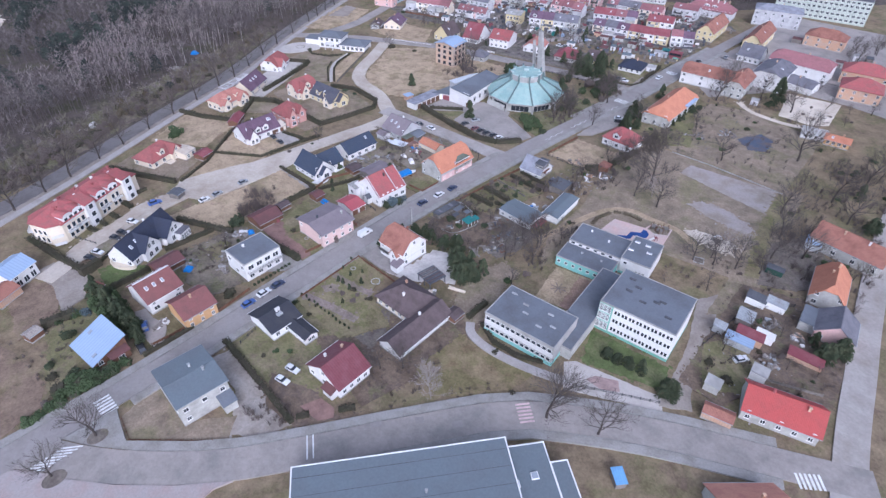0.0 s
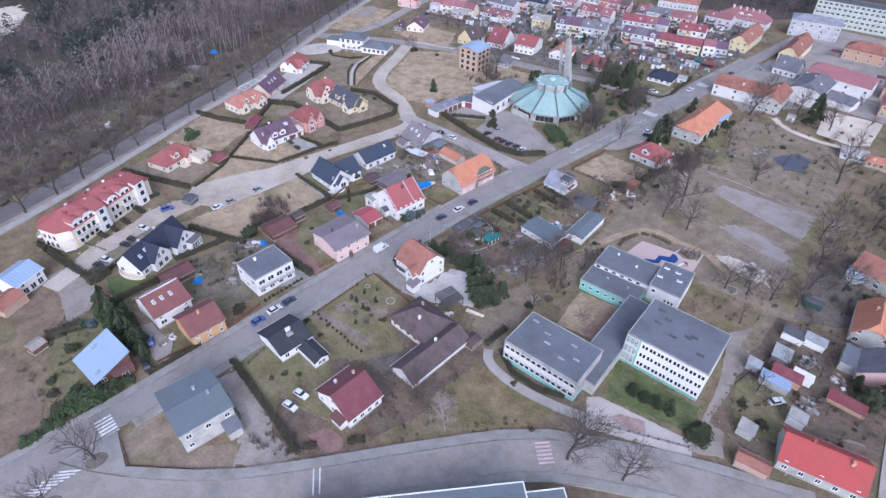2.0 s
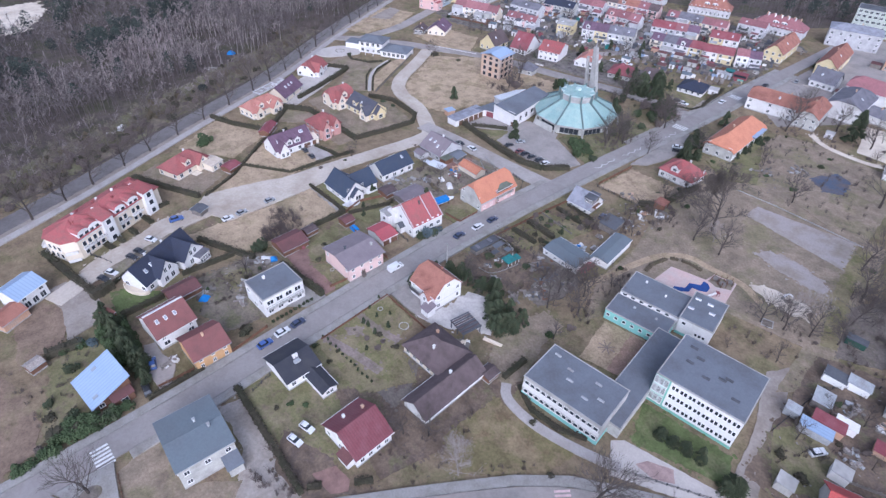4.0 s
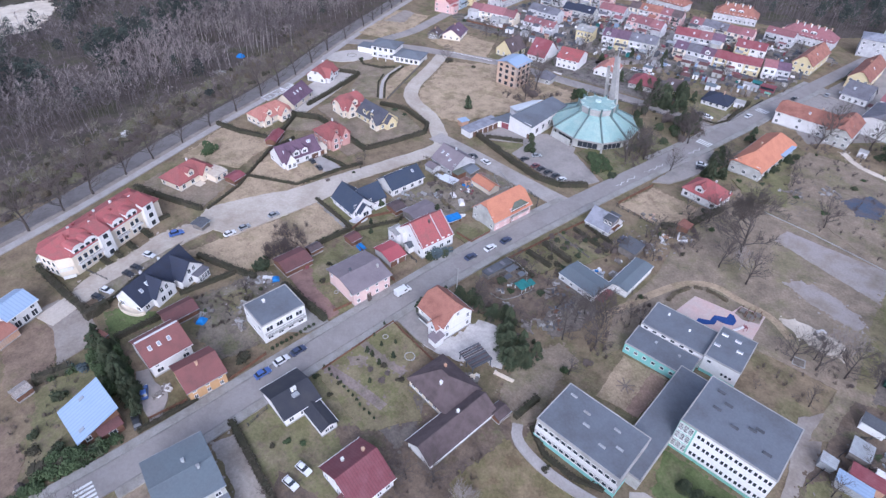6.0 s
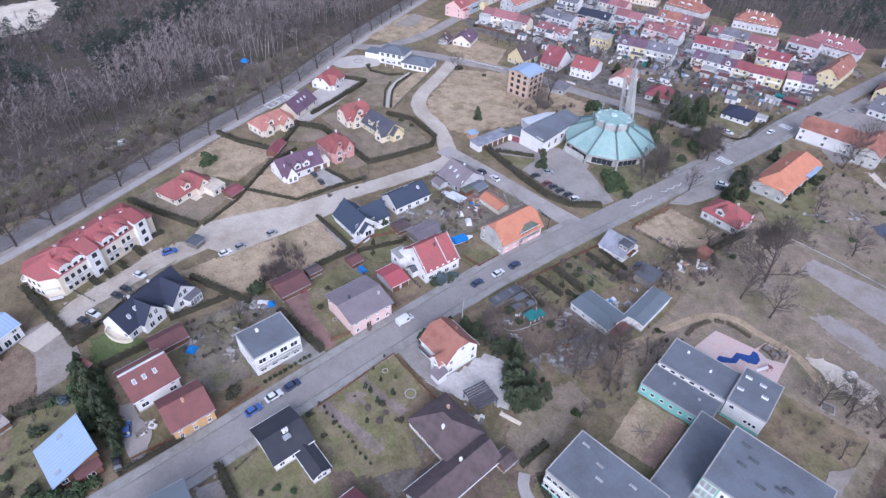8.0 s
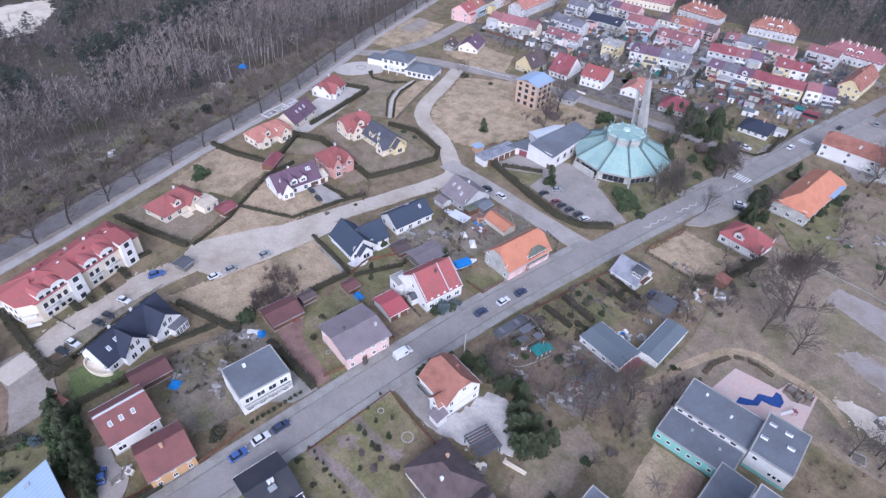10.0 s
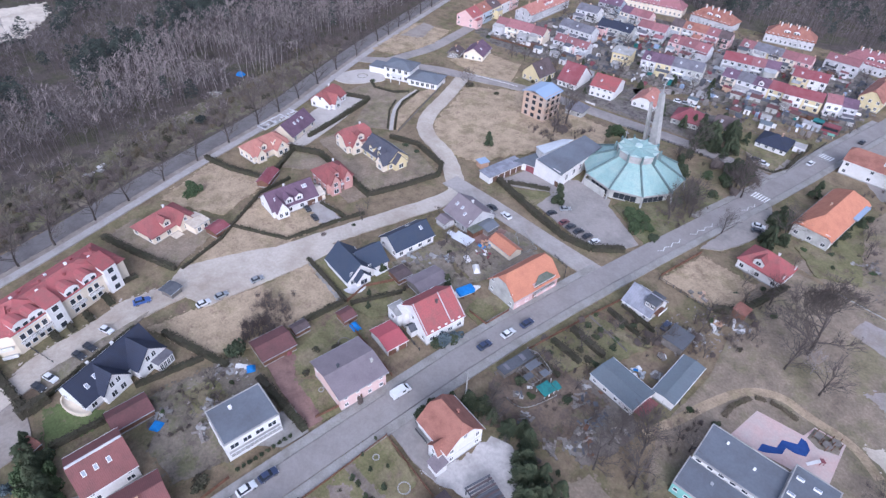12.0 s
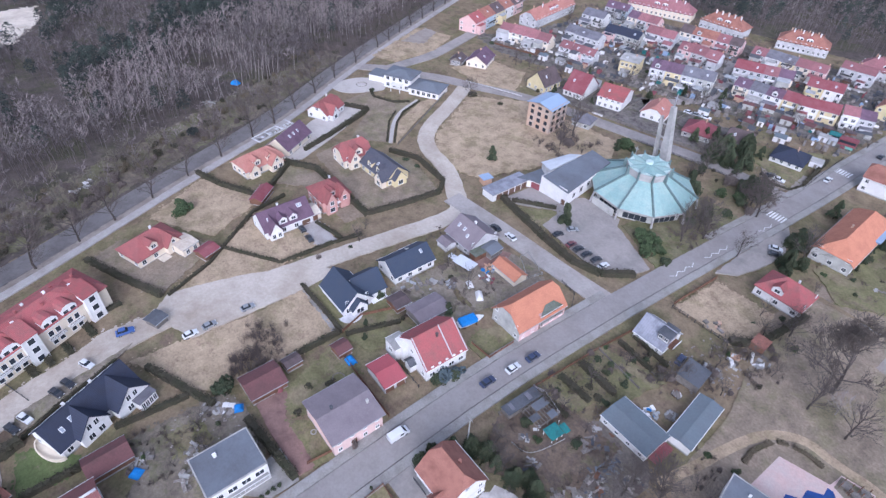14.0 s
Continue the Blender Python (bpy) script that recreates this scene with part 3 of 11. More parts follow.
def far_window_mesh(w, h, frame_m, bars):
    """A small far-off window in one closed piece: a frame whose panes lie back behind its bars."""
    bm = bmesh.new()
    t, xs = 0.1, [-w / 2]
    for k in range(bars + 1):
        xs += [-w / 2 + k * w / (bars + 1) + (t if k == 0 else 0.05), -w / 2 + (k + 1) * w / (bars + 1) - (t if k == bars else 0.05)]
    xs.append(w / 2)
    zs = (-0.04, t, h - t, h)
    g = [[bm.verts.new((x, -0.08, z)) for z in zs] for x in xs]
    for a in range(len(xs) - 1):
        for b in range(3):
            q = [g[a][b], g[a + 1][b], g[a + 1][b + 1], g[a][b + 1]]
            if b == 1 and a % 2 == 1:
                back = [bm.verts.new((v.co.x, -0.02, v.co.z)) for v in q]
                for k in range(4):
                    bm.faces.new((q[k], q[(k + 1) % 4], back[(k + 1) % 4], back[k]))
                bm.faces.new(back).material_index = 1
            else:
                bm.faces.new(q)
    rim = [g[a][0] for a in range(len(xs))] + [g[-1][1], g[-1][2], g[-1][3]] + [g[a][3] for a in range(len(xs) - 2, -1, -1)] + [g[0][2], g[0][1]]
    wall = [bm.verts.new((v.co.x, 0.02, v.co.z)) for v in rim]
    for k in range(len(rim)):
        bm.faces.new((rim[k], wall[k], wall[(k + 1) % len(rim)], rim[(k + 1) % len(rim)]))
    me = bpy.data.meshes.new("window")
    bm.to_mesh(me), bm.free()
    me.materials.append(M[frame_m])
    me.materials.append(M["glass"])
    return me


def window(parent, m, w, h, frame_m="frame", bars=1):
    """A window: frame with sill and mullions, and its pane as a child."""
    key = (round(w, 2), round(h, 2), frame_m, bars, FAR[0])
    if key not in WINDOW_MESH and FAR[0]:
        WINDOW_MESH[key] = (far_window_mesh(w, h, frame_m, bars), None)
    if key not in WINDOW_MESH:
        bm = bmesh.new()
        t = 0.09
        add_box(bm, -w / 2, -0.07, 0, -w / 2 + t, 0.02, h)
        add_box(bm, w / 2 - t, -0.07, 0, w / 2, 0.02, h)
        add_box(bm, -w / 2 + t, -0.07, h - t, w / 2 - t, 0.02, h)
        add_box(bm, -w / 2 - 0.06, -0.16, -0.06, w / 2 + 0.06, 0.02, 0.05)
        for k in range(bars):
            c = -w / 2 + (k + 1) * w / (bars + 1)
            add_box(bm, c - 0.045, -0.06, 0.05, c + 0.045, 0.02, h - t)
        f = bpy.data.meshes.new("window")
        bm.to_mesh(f), bm.free()
        f.materials.append(M[frame_m])
        bm = box(-w / 2 + t, -0.02, 0.05, w / 2 - t, 0.015, h - t)
        g = bpy.data.meshes.new("pane")
        bm.to_mesh(g), bm.free()
        g.materials.append(M["glass"])
        WINDOW_MESH[key] = (f, g)
    f, g = WINDOW_MESH[key]
    ob = new("window", f)
    ob.parent, ob.matrix_local = parent, m
    if g:
        pane = new("pane", g)
        pane.parent = ob
    return ob


def row_of_windows(parent, L, W, face, n, z, w=1.3, h=1.35, margin=0.9, frame_m="frame", bars=1, skip=()):
    span = (L if face in "fb" else W) - 2 * margin
    fr = face_frame(L, W, face)
    for i in range(n):
        if i not in skip:
            x = 0 if n == 1 else -span / 2 + w / 2 + i * (span - w) / (n - 1)
            window(parent, fr @ pose(x, 0, z), w, h, frame_m, bars)


def door(parent, L, W, face, x, w=1.0, h=2.1, material="wood", name="door"):
    fr = face_frame(L, W, face)
    d = part(name, box(-w / 2, -0.06, 0.02, w / 2, 0.02, h, 0.02), material, parent)
    d.matrix_local = fr @ pose(x, 0, 0)
    return d


def chimney(parent, x, y, z0, z1, s=0.55, material="brick"):
    bm = box(-s / 2, -s / 2, z0, s / 2, s / 2, z1)
    add_box(bm, -s / 2 - 0.08, -s / 2 - 0.08, z1, s / 2 + 0.08, s / 2 + 0.08, z1 + 0.12)
    c = part("chimney", bm, material, parent)
    c.location = (x, y, 0)
    return c


def roof_height(y, W, eave, ridge):
    return ridge - (ridge - eave) * abs(y) / (W / 2)


def roof_skylight(parent, x, y, W, eave, ridge, w=0.8, h=1.2):
    """A roof window lying on a slope (ridge along x)."""
    ang = math.degrees(math.atan2(ridge - eave, W / 2)) * (1 if y < 0 else -1)
    bm = box(-w / 2, -h / 2, -0.1, w / 2, h / 2, 0.12, 0.02)
    s = part("skylight", bm, "frame", parent)
    s.matrix_local = pose(x, y, roof_height(y, W, eave, ridge) + 0.2, ang, 0, 0)
    part("pane", box(-w / 2 + 0.1, -h / 2 + 0.1, 0.1, w / 2 - 0.1, h / 2 - 0.1, 0.135), "skylight", s)


def gable_walls(L, W, eave, ridge, hip=0.0):
    """Outer walls as one prism with pointed gables (cut off by hip at the top)."""
    bm = bmesh.new()
    top = ridge - 0.12
    if hip > 0:
        yh = W / 2 * hip
        zc = ridge - (ridge - eave) * hip - 0.12
        prof = [(-W / 2, 0), (W / 2, 0), (W / 2, eave), (yh, zc), (-yh, zc), (-W / 2, eave)]
    else:
        prof = [(-W / 2, 0), (W / 2, 0), (W / 2, eave), (0, top), (-W / 2, eave)]
    a, b = [bm.verts.new((-L / 2, p, z)) for p, z in prof], [bm.verts.new((L / 2, p, z)) for p, z in prof]
    k = len(prof)
    bm.faces.new(a[::-1]), bm.faces.new(b)
    for i in range(k):
        bm.faces.new((a[i], a[(i + 1) % k], b[(i + 1) % k], b[i]))
    bmesh.ops.recalc_face_normals(bm, faces=bm.faces[:])
    return bm


def shell(bm, pts, faces, thick):
    """One closed sheet of even thickness over the given corners and faces."""
    hi = [bm.verts.new(p) for p in pts]
    lo = [bm.verts.new((p[0], p[1], p[2] - thick)) for p in pts]
    edges = collections.Counter(frozenset((q[k], q[k - 1])) for q in faces for k in range(len(q)))
    for q in faces:
        bm.faces.new([hi[k] for k in q])
        bm.faces.new([lo[k] for k in q][::-1])
        for k in range(len(q)):
            a, b = q[k - 1], q[k]
            if edges[frozenset((a, b))] == 1:
                bm.faces.new((hi[b], hi[a], lo[a], lo[b]))
    bmesh.ops.recalc_face_normals(bm, faces=bm.faces[:])


def gable_roof(L, W, eave, ridge, over=0.45, thick=0.2, hip=0.0):
    bm = bmesh.new()
    slope = (ridge - eave) / (W / 2)
    lift = 0.12
    ye, ze, xe, zr = W / 2 + over, eave - slope * over + lift, L / 2 + over, ridge + lift
    if hip >= 1.0:
        xr = max(0.05, L / 2 - W / 2)
        shell(bm, [(-xe, -ye, ze), (xe, -ye, ze), (xe, ye, ze), (-xe, ye, ze), (-xr, 0, zr), (xr, 0, zr)], ((0, 1, 5, 4), (2, 3, 4, 5), (1, 2, 5), (3, 0, 4)), thick * 1.15)
    elif hip > 0:
        zc = ridge - (ridge - eave) * hip + lift
        yc = W / 2 * hip
        xr = xe - yc
        pts = [(-xe, -ye, ze), (xe, -ye, ze), (xe, -yc, zc), (xe, yc, zc), (xe, ye, ze), (-xe, ye, ze), (-xe, yc, zc), (-xe, -yc, zc), (-xr, 0, zr), (xr, 0, zr)]
        shell(bm, pts, ((0, 1, 2, 9, 8, 7), (4, 5, 6, 8, 9, 3), (2, 3, 9), (6, 7, 8)), thick * 1.15)
    else:
        # the ridge tiles stand a little proud of both slopes
        zs = zr - slope * 0.14
        pts = [(x, y, z) for x in (-xe, xe) for y, z in ((-ye, ze), (-0.14, zs), (-0.13, zr + 0.05), (0.13, zr + 0.05), (0.14, zs), (ye, ze))]
        shell(bm, pts, [(k, k + 6, k + 7, k + 1) for k in range(5)], thick * 1.15)
    return bm


def dormer(parent, x, side, W, eave, ridge, w=2.2, z0=None, h=1.7, wall="white", roof="redroof", out=None):
    """A gabled dormer on one slope; side -1 is the front slope."""
    z0 = eave + 0.4 if z0 is None else z0
    yf = W / 2 * (1 - (z0 - eave) / (ridge - eave)) + 0.15 if out is None else out
    pk = h + w * 0.38
    yb = max(0.0, W / 2 * (1 - (z0 + pk - eave) / (ridge - eave)))
    bm = bmesh.new()
    prof = [(-w / 2, z0 - 0.4), (w / 2, z0 - 0.4), (w / 2, z0 + h), (0, z0 + pk - 0.08), (-w / 2, z0 + h)]
    a, b = [bm.verts.new((p, -yf, z)) for p, z in prof], [bm.verts.new((p, -yb, z)) for p, z in prof]
    bm.faces.new(a), bm.faces.new(b[::-1])
    for i in range(5):
        bm.faces.new((a[i], b[i], b[(i + 1) % 5], a[(i + 1) % 5]))
    bmesh.ops.recalc_face_normals(bm, faces=bm.faces[:])
    d = part("dormer", bm, wall, parent)
    d.matrix_local = pose(x, 0, 0, 0, 0, 0 if side < 0 else 180)
    bm = bmesh.new()
    o = 0.25
    sl = (pk - h) / (w / 2)
    for s in (-1, 1):
        add_slab(bm, ((s * (w / 2 + o), -yf - o, z0 + h - sl * o + 0.1), (s * (w / 2 + o), -yb, z0 + h - sl * o + 0.1), (0, -yb, z0 + pk + 0.1), (0, -yf - o, z0 + pk + 0.1)), 0.14)
    part("dormer_roof", bm, roof, d)
    window(d, pose(0, -yf, z0 + 0.25), min(1.5, w - 0.7), h - 0.5)
    return d


FOOT = []


def clear(x, y, margin=0.8):
    """True where no building stands within the margin."""
    for hx, hy, yaw, L, W in FOOT:
        c, s = math.cos(radians(yaw)), math.sin(radians(yaw))
        dx, dy = x - hx, y - hy
        if abs(dx * c + dy * s) < L / 2 + margin and abs(dy * c - dx * s) < W / 2 + margin:
            return False
    return True


def house(label, x, y, yaw, L, W, eave, ridge, wall="white", roof="redroof", hip=0.0, over=0.45, wins=(), sky=(), chims=(), dorms=(),
          doors=(), name="house", category="house", group="", frame_m="frame", plinth=True):
    """wins: (face, count, z[, w, h]); sky: (x, y); chims: (x, y); dorms: (x, side, width); doors: (face, x[, w, h])."""
    e = thing(name, x, y, yaw, label, category, group)
    FOOT.append((x, y, yaw, L, W))
    part("wall", gable_walls(L, W, eave, ridge, 0 if hip < 1 and hip == 0 else (hip if hip < 1 else 1.0)) if hip < 1 else box(-L / 2, -W / 2, 0, L / 2, W / 2, eave + 0.02), wall, e)
    part("roof", gable_roof(L, W, eave, ridge, over, 0.2, hip), roof, e)
    if plinth:
        part("plinth", box(-L / 2 - 0.04, -W / 2 - 0.04, 0, L / 2 + 0.04, W / 2 + 0.04, 0.45), "concrete", e)
    for f, n, z, *s in wins:
        w, h = s[:2] if s else (1.3, 1.35)
        row_of_windows(e, L, W, f, n, z, w, h, frame_m=frame_m)
    for p in sky:
        roof_skylight(e, p[0], p[1], W, eave, ridge)
    for p in chims:
        z = roof_height(p[1], W, eave, ridge)
        chimney(e, p[0], p[1], z - 0.5, z + 0.95, 0.5, material=p[2] if len(p) > 2 else "brick")
    for p in dorms:
        dormer(e, p[0], p[1], W, eave, ridge, p[2], wall=wall, roof=roof)
    for f, dx, *s in doors:
        door(e, L, W, f, dx, *(s or (1.0, 2.1)))
    # gutters along the eaves
    if hip < 1:
        zg = eave - (ridge - eave) / (W / 2) * over + 0.02
        for s in (-1, 1):
            part("gutter", box(-L / 2 - over, s * (W / 2 + over + 0.06) - 0.07, zg - 0.05, L / 2 + over, s * (W / 2 + over + 0.06) + 0.07, zg + 0.07), "frame" if wall == "white" else "tin", e)
    return e


def wing(parent, x, yaw, w, yf, yb, eave, ridge, wall="white", roof="redroof", over=0.4, wins=(), name="gable_wing"):
    """A gabled wing whose ridge runs from yb out to its gable at yf (towards -y before turning)."""
    bm = bmesh.new()
    prof = [(-w / 2, 0), (w / 2, 0), (w / 2, eave), (0, ridge - 0.1), (-w / 2, eave)]
    a, b = [bm.verts.new((p, yf, z)) for p, z in prof], [bm.verts.new((p, yb, z)) for p, z in prof]
    bm.faces.new(a), bm.faces.new(b[::-1])
    for i in range(5):
        bm.faces.new((a[i], b[i], b[(i + 1) % 5], a[(i + 1) % 5]))
    bmesh.ops.recalc_face_normals(bm, faces=bm.faces[:])
    g = part(name, bm, wall, parent)
    g.matrix_local = pose(x, 0, 0, 0, 0, yaw)
    bm = bmesh.new()
    sl = (ridge - eave) / (w / 2)
    for s in (-1, 1):
        add_slab(bm, ((s * (w / 2 + over), yf - over, eave - sl * over + 0.12), (s * (w / 2 + over), yb, eave - sl * over + 0.12), (0, yb, ridge + 0.12), (0, yf - over, ridge + 0.12)), 0.18)
    part("wing_roof", bm, roof, g)
    for wx, z, ww, hh in wins:
        window(g, pose(wx, yf, z), ww, hh)
    return g


def flat_block(parent, x0, y0, x1, y1, h, wall, roof="bitumen", parapet=0.18, rim="concrete"):
    """A flat-roofed block in the parent's coordinates: wall, roof sheet and raised rim."""
    part("wall", box(x0, y0, 0, x1, y1, h), wall, parent)
    part("roof", box(x0 + 0.15, y0 + 0.15, h, x1 - 0.15, y1 - 0.15, h + 0.1), roof, parent)
    bm = bmesh.new()
    for a in ((x0 - 0.12, y0 - 0.12, x1 + 0.12, y0 + 0.15), (x0 - 0.12, y1 - 0.15, x1 + 0.12, y1 + 0.12), (x0 - 0.12, y0 + 0.15, x0 + 0.15, y1 - 0.15), (x1 - 0.15, y0 + 0.15, x1 + 0.12, y1 - 0.15)):
        add_box(bm, a[0], a[1], h - 0.12, a[2], a[3], h + parapet)
    part("roof_edge", bm, rim, parent)


def ragged(pts, step=2.0, amp=0.25, seed=0):
    """A plan polygon with worn, uneven edges."""
    rng = random.Random(seed)
    out = []
    for i, a in enumerate(pts):
        b = pts[(i + 1) % len(pts)]
        d = math.dist(a, b)
        k = max(1, int(d / step))
        for j in range(k):
            t = j / k
            q = amp if j else 0.0
            out.append((a[0] + (b[0] - a[0]) * t + rng.uniform(-q, q), a[1] + (b[1] - a[1]) * t + rng.uniform(-q, q)))
    return out


LAYER = [0]


def patch(name, pts, material, z=None, amp=0.45, label="", step=1.3):
    """A surface lying on the ground, each a few millimetres above the one before."""
    LAYER[0] += 1
    z = 0.03 + 0.004 * LAYER[0] if z is None else z
    area = sum(pts[i][0] * pts[(i + 1) % len(pts)][1] - pts[(i + 1) % len(pts)][0] * pts[i][1] for i in range(len(pts)))
    if area < 0:
        pts = pts[::-1]
    pts = ragged(pts, step, amp, LAYER[0]) if amp else pts
    bm = bmesh.new()
    lo, hi = [bm.verts.new((p[0], p[1], -0.25)) for p in pts], [bm.verts.new((p[0], p[1], z)) for p in pts]
    for a, b, c in tessellate_polygon([[Vector((p[0], p[1], 0)) for p in pts]]):
        t = [hi[a], hi[b], hi[c]]
        if (t[1].co - t[0].co).cross(t[2].co - t[0].co).z < 0:
            t.reverse()
        bm.faces.new(t)
    for i in range(len(pts)):
        j = (i + 1) % len(pts)
        bm.faces.new((lo[i], lo[j], hi[j], hi[i]))
    if amp >= 0.25:
        # worn tongues and islands along the edge
        g = random.Random(900 + LAYER[0])
        for i in range(0, len(pts)):
            for _ in range(2):
                if g.random() < 0.75:
                    cx, cy, r = pts[i][0] + g.gauss(0, 0.6), pts[i][1] + g.gauss(0, 0.6), g.uniform(0.12, 0.5)
                    zz = z - g.uniform(0.0004, 0.003)
                    k = 8
                    bm.faces.new([bm.verts.new((cx + r * g.uniform(0.6, 1.2) * math.cos(6.2832 * j / k), cy + r * g.uniform(0.6, 1.2) * math.sin(6.2832 * j / k), zz)) for j in range(k)])
    ob = part(name, bm, material)
    return tagged(ob, label or name.replace("_", " "), name.split("_")[-1], kind="structure")


def strip_outline(pts, w0, w1=None):
    """Outline of a band along a centre line; widths at both ends."""
    w1 = w0 if w1 is None else w1
    left, right = [], []
    for i, p in enumerate(pts):
        a, b = pts[max(0, i - 1)], pts[min(len(pts) - 1, i + 1)]
        dx, dy = b[0] - a[0], b[1] - a[1]
        k = math.hypot(dx, dy)
        w = (w0 + (w1 - w0) * i / (len(pts) - 1)) / 2
        left.append((p[0] - dy / k * w, p[1] + dx / k * w))
        right.append((p[0] + dy / k * w, p[1] - dx / k * w))
    return right + left[::-1]


def smooth(pts, times=2):
    for _ in range(times):
        out = [pts[0]]
        for a, b in zip(pts, pts[1:]):
            out += [(a[0] * 0.75 + b[0] * 0.25, a[1] * 0.75 + b[1] * 0.25), (a[0] * 0.25 + b[0] * 0.75, a[1] * 0.25 + b[1] * 0.75)]
        pts = out + [pts[-1]]
    return pts


def road(name, pts, width, material, label, z=None, w1=None, amp=0.0, rounds=2):
    return patch(name, strip_outline(smooth(pts, rounds), width, w1), material, z, amp, label)



# ==== ground and roads ====
bm = bmesh.new()
for i in range(40):
    for j in range(40):
        x0, y0 = -1500 + 75 * i, -1000 + 75 * j
        vs = [bm.verts.new(p) for p in ((x0, y0, 0), (x0 + 75, y0, 0), (x0 + 75, y0 + 75, 0), (x0, y0 + 75, 0))]
        bm.faces.new(vs)
bmesh.ops.remove_doubles(bm, verts=bm.verts[:], dist=0.01)
tagged(part("ground", bm, "turf"), "brown winter turf with green patches", "ground", kind="structure")


def offset_line(pts, d):
    out = []
    for i, p in enumerate(pts):
        a, b = pts[max(0, i - 1)], pts[min(len(pts) - 1, i + 1)]
        k = math.hypot(b[0] - a[0], b[1] - a[1])
        out.append((p[0] - (b[1] - a[1]) / k * d, p[1] + (b[0] - a[0]) / k * d))
    return out


patch("forest_ground", [(-222, -60), (-225, 20), (-236, 43), (-253, 79), (-269, 117), (-306, 173), (-362, 275), (-420, 420), (-800, 700), (-900, -100), (-500, -300), (-230, -200)], "forestfloor", z=0.025, label="dark leaf-strewn forest floor")
patch("forest_ground", [(-420, 420), (-290, 366), (-250, 380), (-180, 396), (-140, 410), (-120, 440), (-60, 520), (-50, 700), (-700, 700)], "forestfloor", z=0.03, label="dark leaf-strewn forest floor")
patch("yard_ground", [(-106.1, 25.6), (-105.6, 30.6), (-98.5, 31.4), (-88.8, 30.2), (-78.4, 31.0), (-75.6, 29.6), (-77.6, 23.9), (-83.0, 18.4), (-88.3, 22.0), (-92.9, 25.2)], "paledrive", label="pale worn gravel drive beside the grey house")
patch("plot_ground", [(-104.1, 2.6), (-97.4, 1.6), (-82.0, 17.2), (-86.5, 22.1), (-92.3, 14.0), (-107.7, 12.3)], "field", label="brown winter grass plot beside the crossroads", amp=0.2)
patch("yard_ground", [(-111.2, 107.2), (-111.2, 118.0), (-103.0, 118.0), (-97.4, 117.2), (-97.8, 110.0), (-99.5, 105.2), (-104.0, 104.5)], "courtdirt", label="dark cluttered yard beside the street", amp=0.2, z=0.31)
patch("yard_ground", [(-97.2, 123.6), (-93.6, 128.0), (-86.0, 126.4), (-80.4, 124.0), (-79.6, 116.0), (-82.0, 107.0), (-88.0, 107.6), (-92.0, 113.0), (-97.0, 117.4)], "courtdirt", label="dark trodden ground strewn with scrap", amp=0.6, z=0.305)
patch("lawn", [(-109.2, 31.8), (-109.8, 53.4), (-90.6, 53.8), (-80.7, 54.4), (-78.4, 38.2), (-84.0, 32.4), (-95.5, 31.4)], "lawn", label="green and brown lawn round the bungalow")
patch("lawn", [(-112.6, 52.8), (-113.0, 76.9), (-99.0, 76.4), (-96.7, 69.2), (-82.9, 64.8), (-89.0, 52.7)], "gardenlawn", label="green garden lawn with shrubs", z=0.295)
patch("garden_path", strip_outline(smooth([(-112.2, 66.4), (-107.0, 67.0), (-101.2, 67.7), (-96.0, 69.5)], 2), 2.0), "mauveearth", label="trodden earth path across the garden", amp=0.3, z=0.3)
patch("garden_path", strip_outline(smooth([(-111.5, 54.8), (-105.4, 56.4), (-99.6, 58.2), (-91.0, 60.0)], 2), 2.4), "mauveearth", label="trodden earth path across the garden", amp=0.3, z=0.3)
patch("drive_paving", [(-113.6, 78.0), (-113.9, 85.2), (-104.6, 83.6), (-98.8, 83.4), (-97.0, 79.6), (-103.0, 78.2)], "oldasphalt", label="worn asphalt drive beside the white house", amp=0.2, z=0.3)
patch("garden_bed", [(-147.8, 147.2), (-148.0, 149.9), (-139.4, 147.3), (-140.2, 142.8)], "darkyard", label="dark dug plot inside a rail fence", amp=0.1, z=0.312)
patch("drive_paving", [(-135.4, 18.6), (-134.6, 21.4), (-129.8, 21.2), (-124.6, 22.6), (-119.6, 20.0), (-119.0, 17.2), (-126.0, 16.6)], "oldasphalt", label="grey paved drive beside the orange house", amp=0.2, z=0.3)
patch("garden_bed", [(-108.6, 61.0), (-106.2, 64.6), (-103.8, 63.4), (-105.8, 60.2)], "mauveearth", label="bare flower bed in the lawn", amp=0.4, z=0.302)
patch("yard_paving", [(-78.6, 33.6), (-77.0, 38.4), (-72.5, 39.0), (-70.6, 37.4), (-72.4, 34.4)], "redpaving", z=0.2, label="pinkish paved drive to the street", amp=0.1)
patch("plot_ground", [(-150, -12), (-137.7, -7.0), (-125.7, -6.4), (-119.8, -9.2), (-117.4, -17), (-118, -40), (-150, -40)], "scrubearth", label="flat brown field of dry grass", amp=0.4)
patch("junction_asphalt", [(-112, -16), (-110, -30), (-94, -26), (-92, -12), (-97, -7), (-104, -9)], "oldasphalt", z=0.33, amp=0, label="worn asphalt of the crossroads")
patch("yard_ground", [(-91.7, 34.1), (-79.1, 38.6), (-68.7, 38.3), (-74.8, 29.5), (-84.7, 28.3)], "soil", label="bare earth drive beside the wine-red house")
patch("yard_ground", [(-93.1, 48.4), (-86.0, 67.5), (-78.5, 75.2), (-66.4, 84.8), (-63.2, 68.5), (-68.5, 43.9)], "soil", label="dark earth yard behind the brown house")
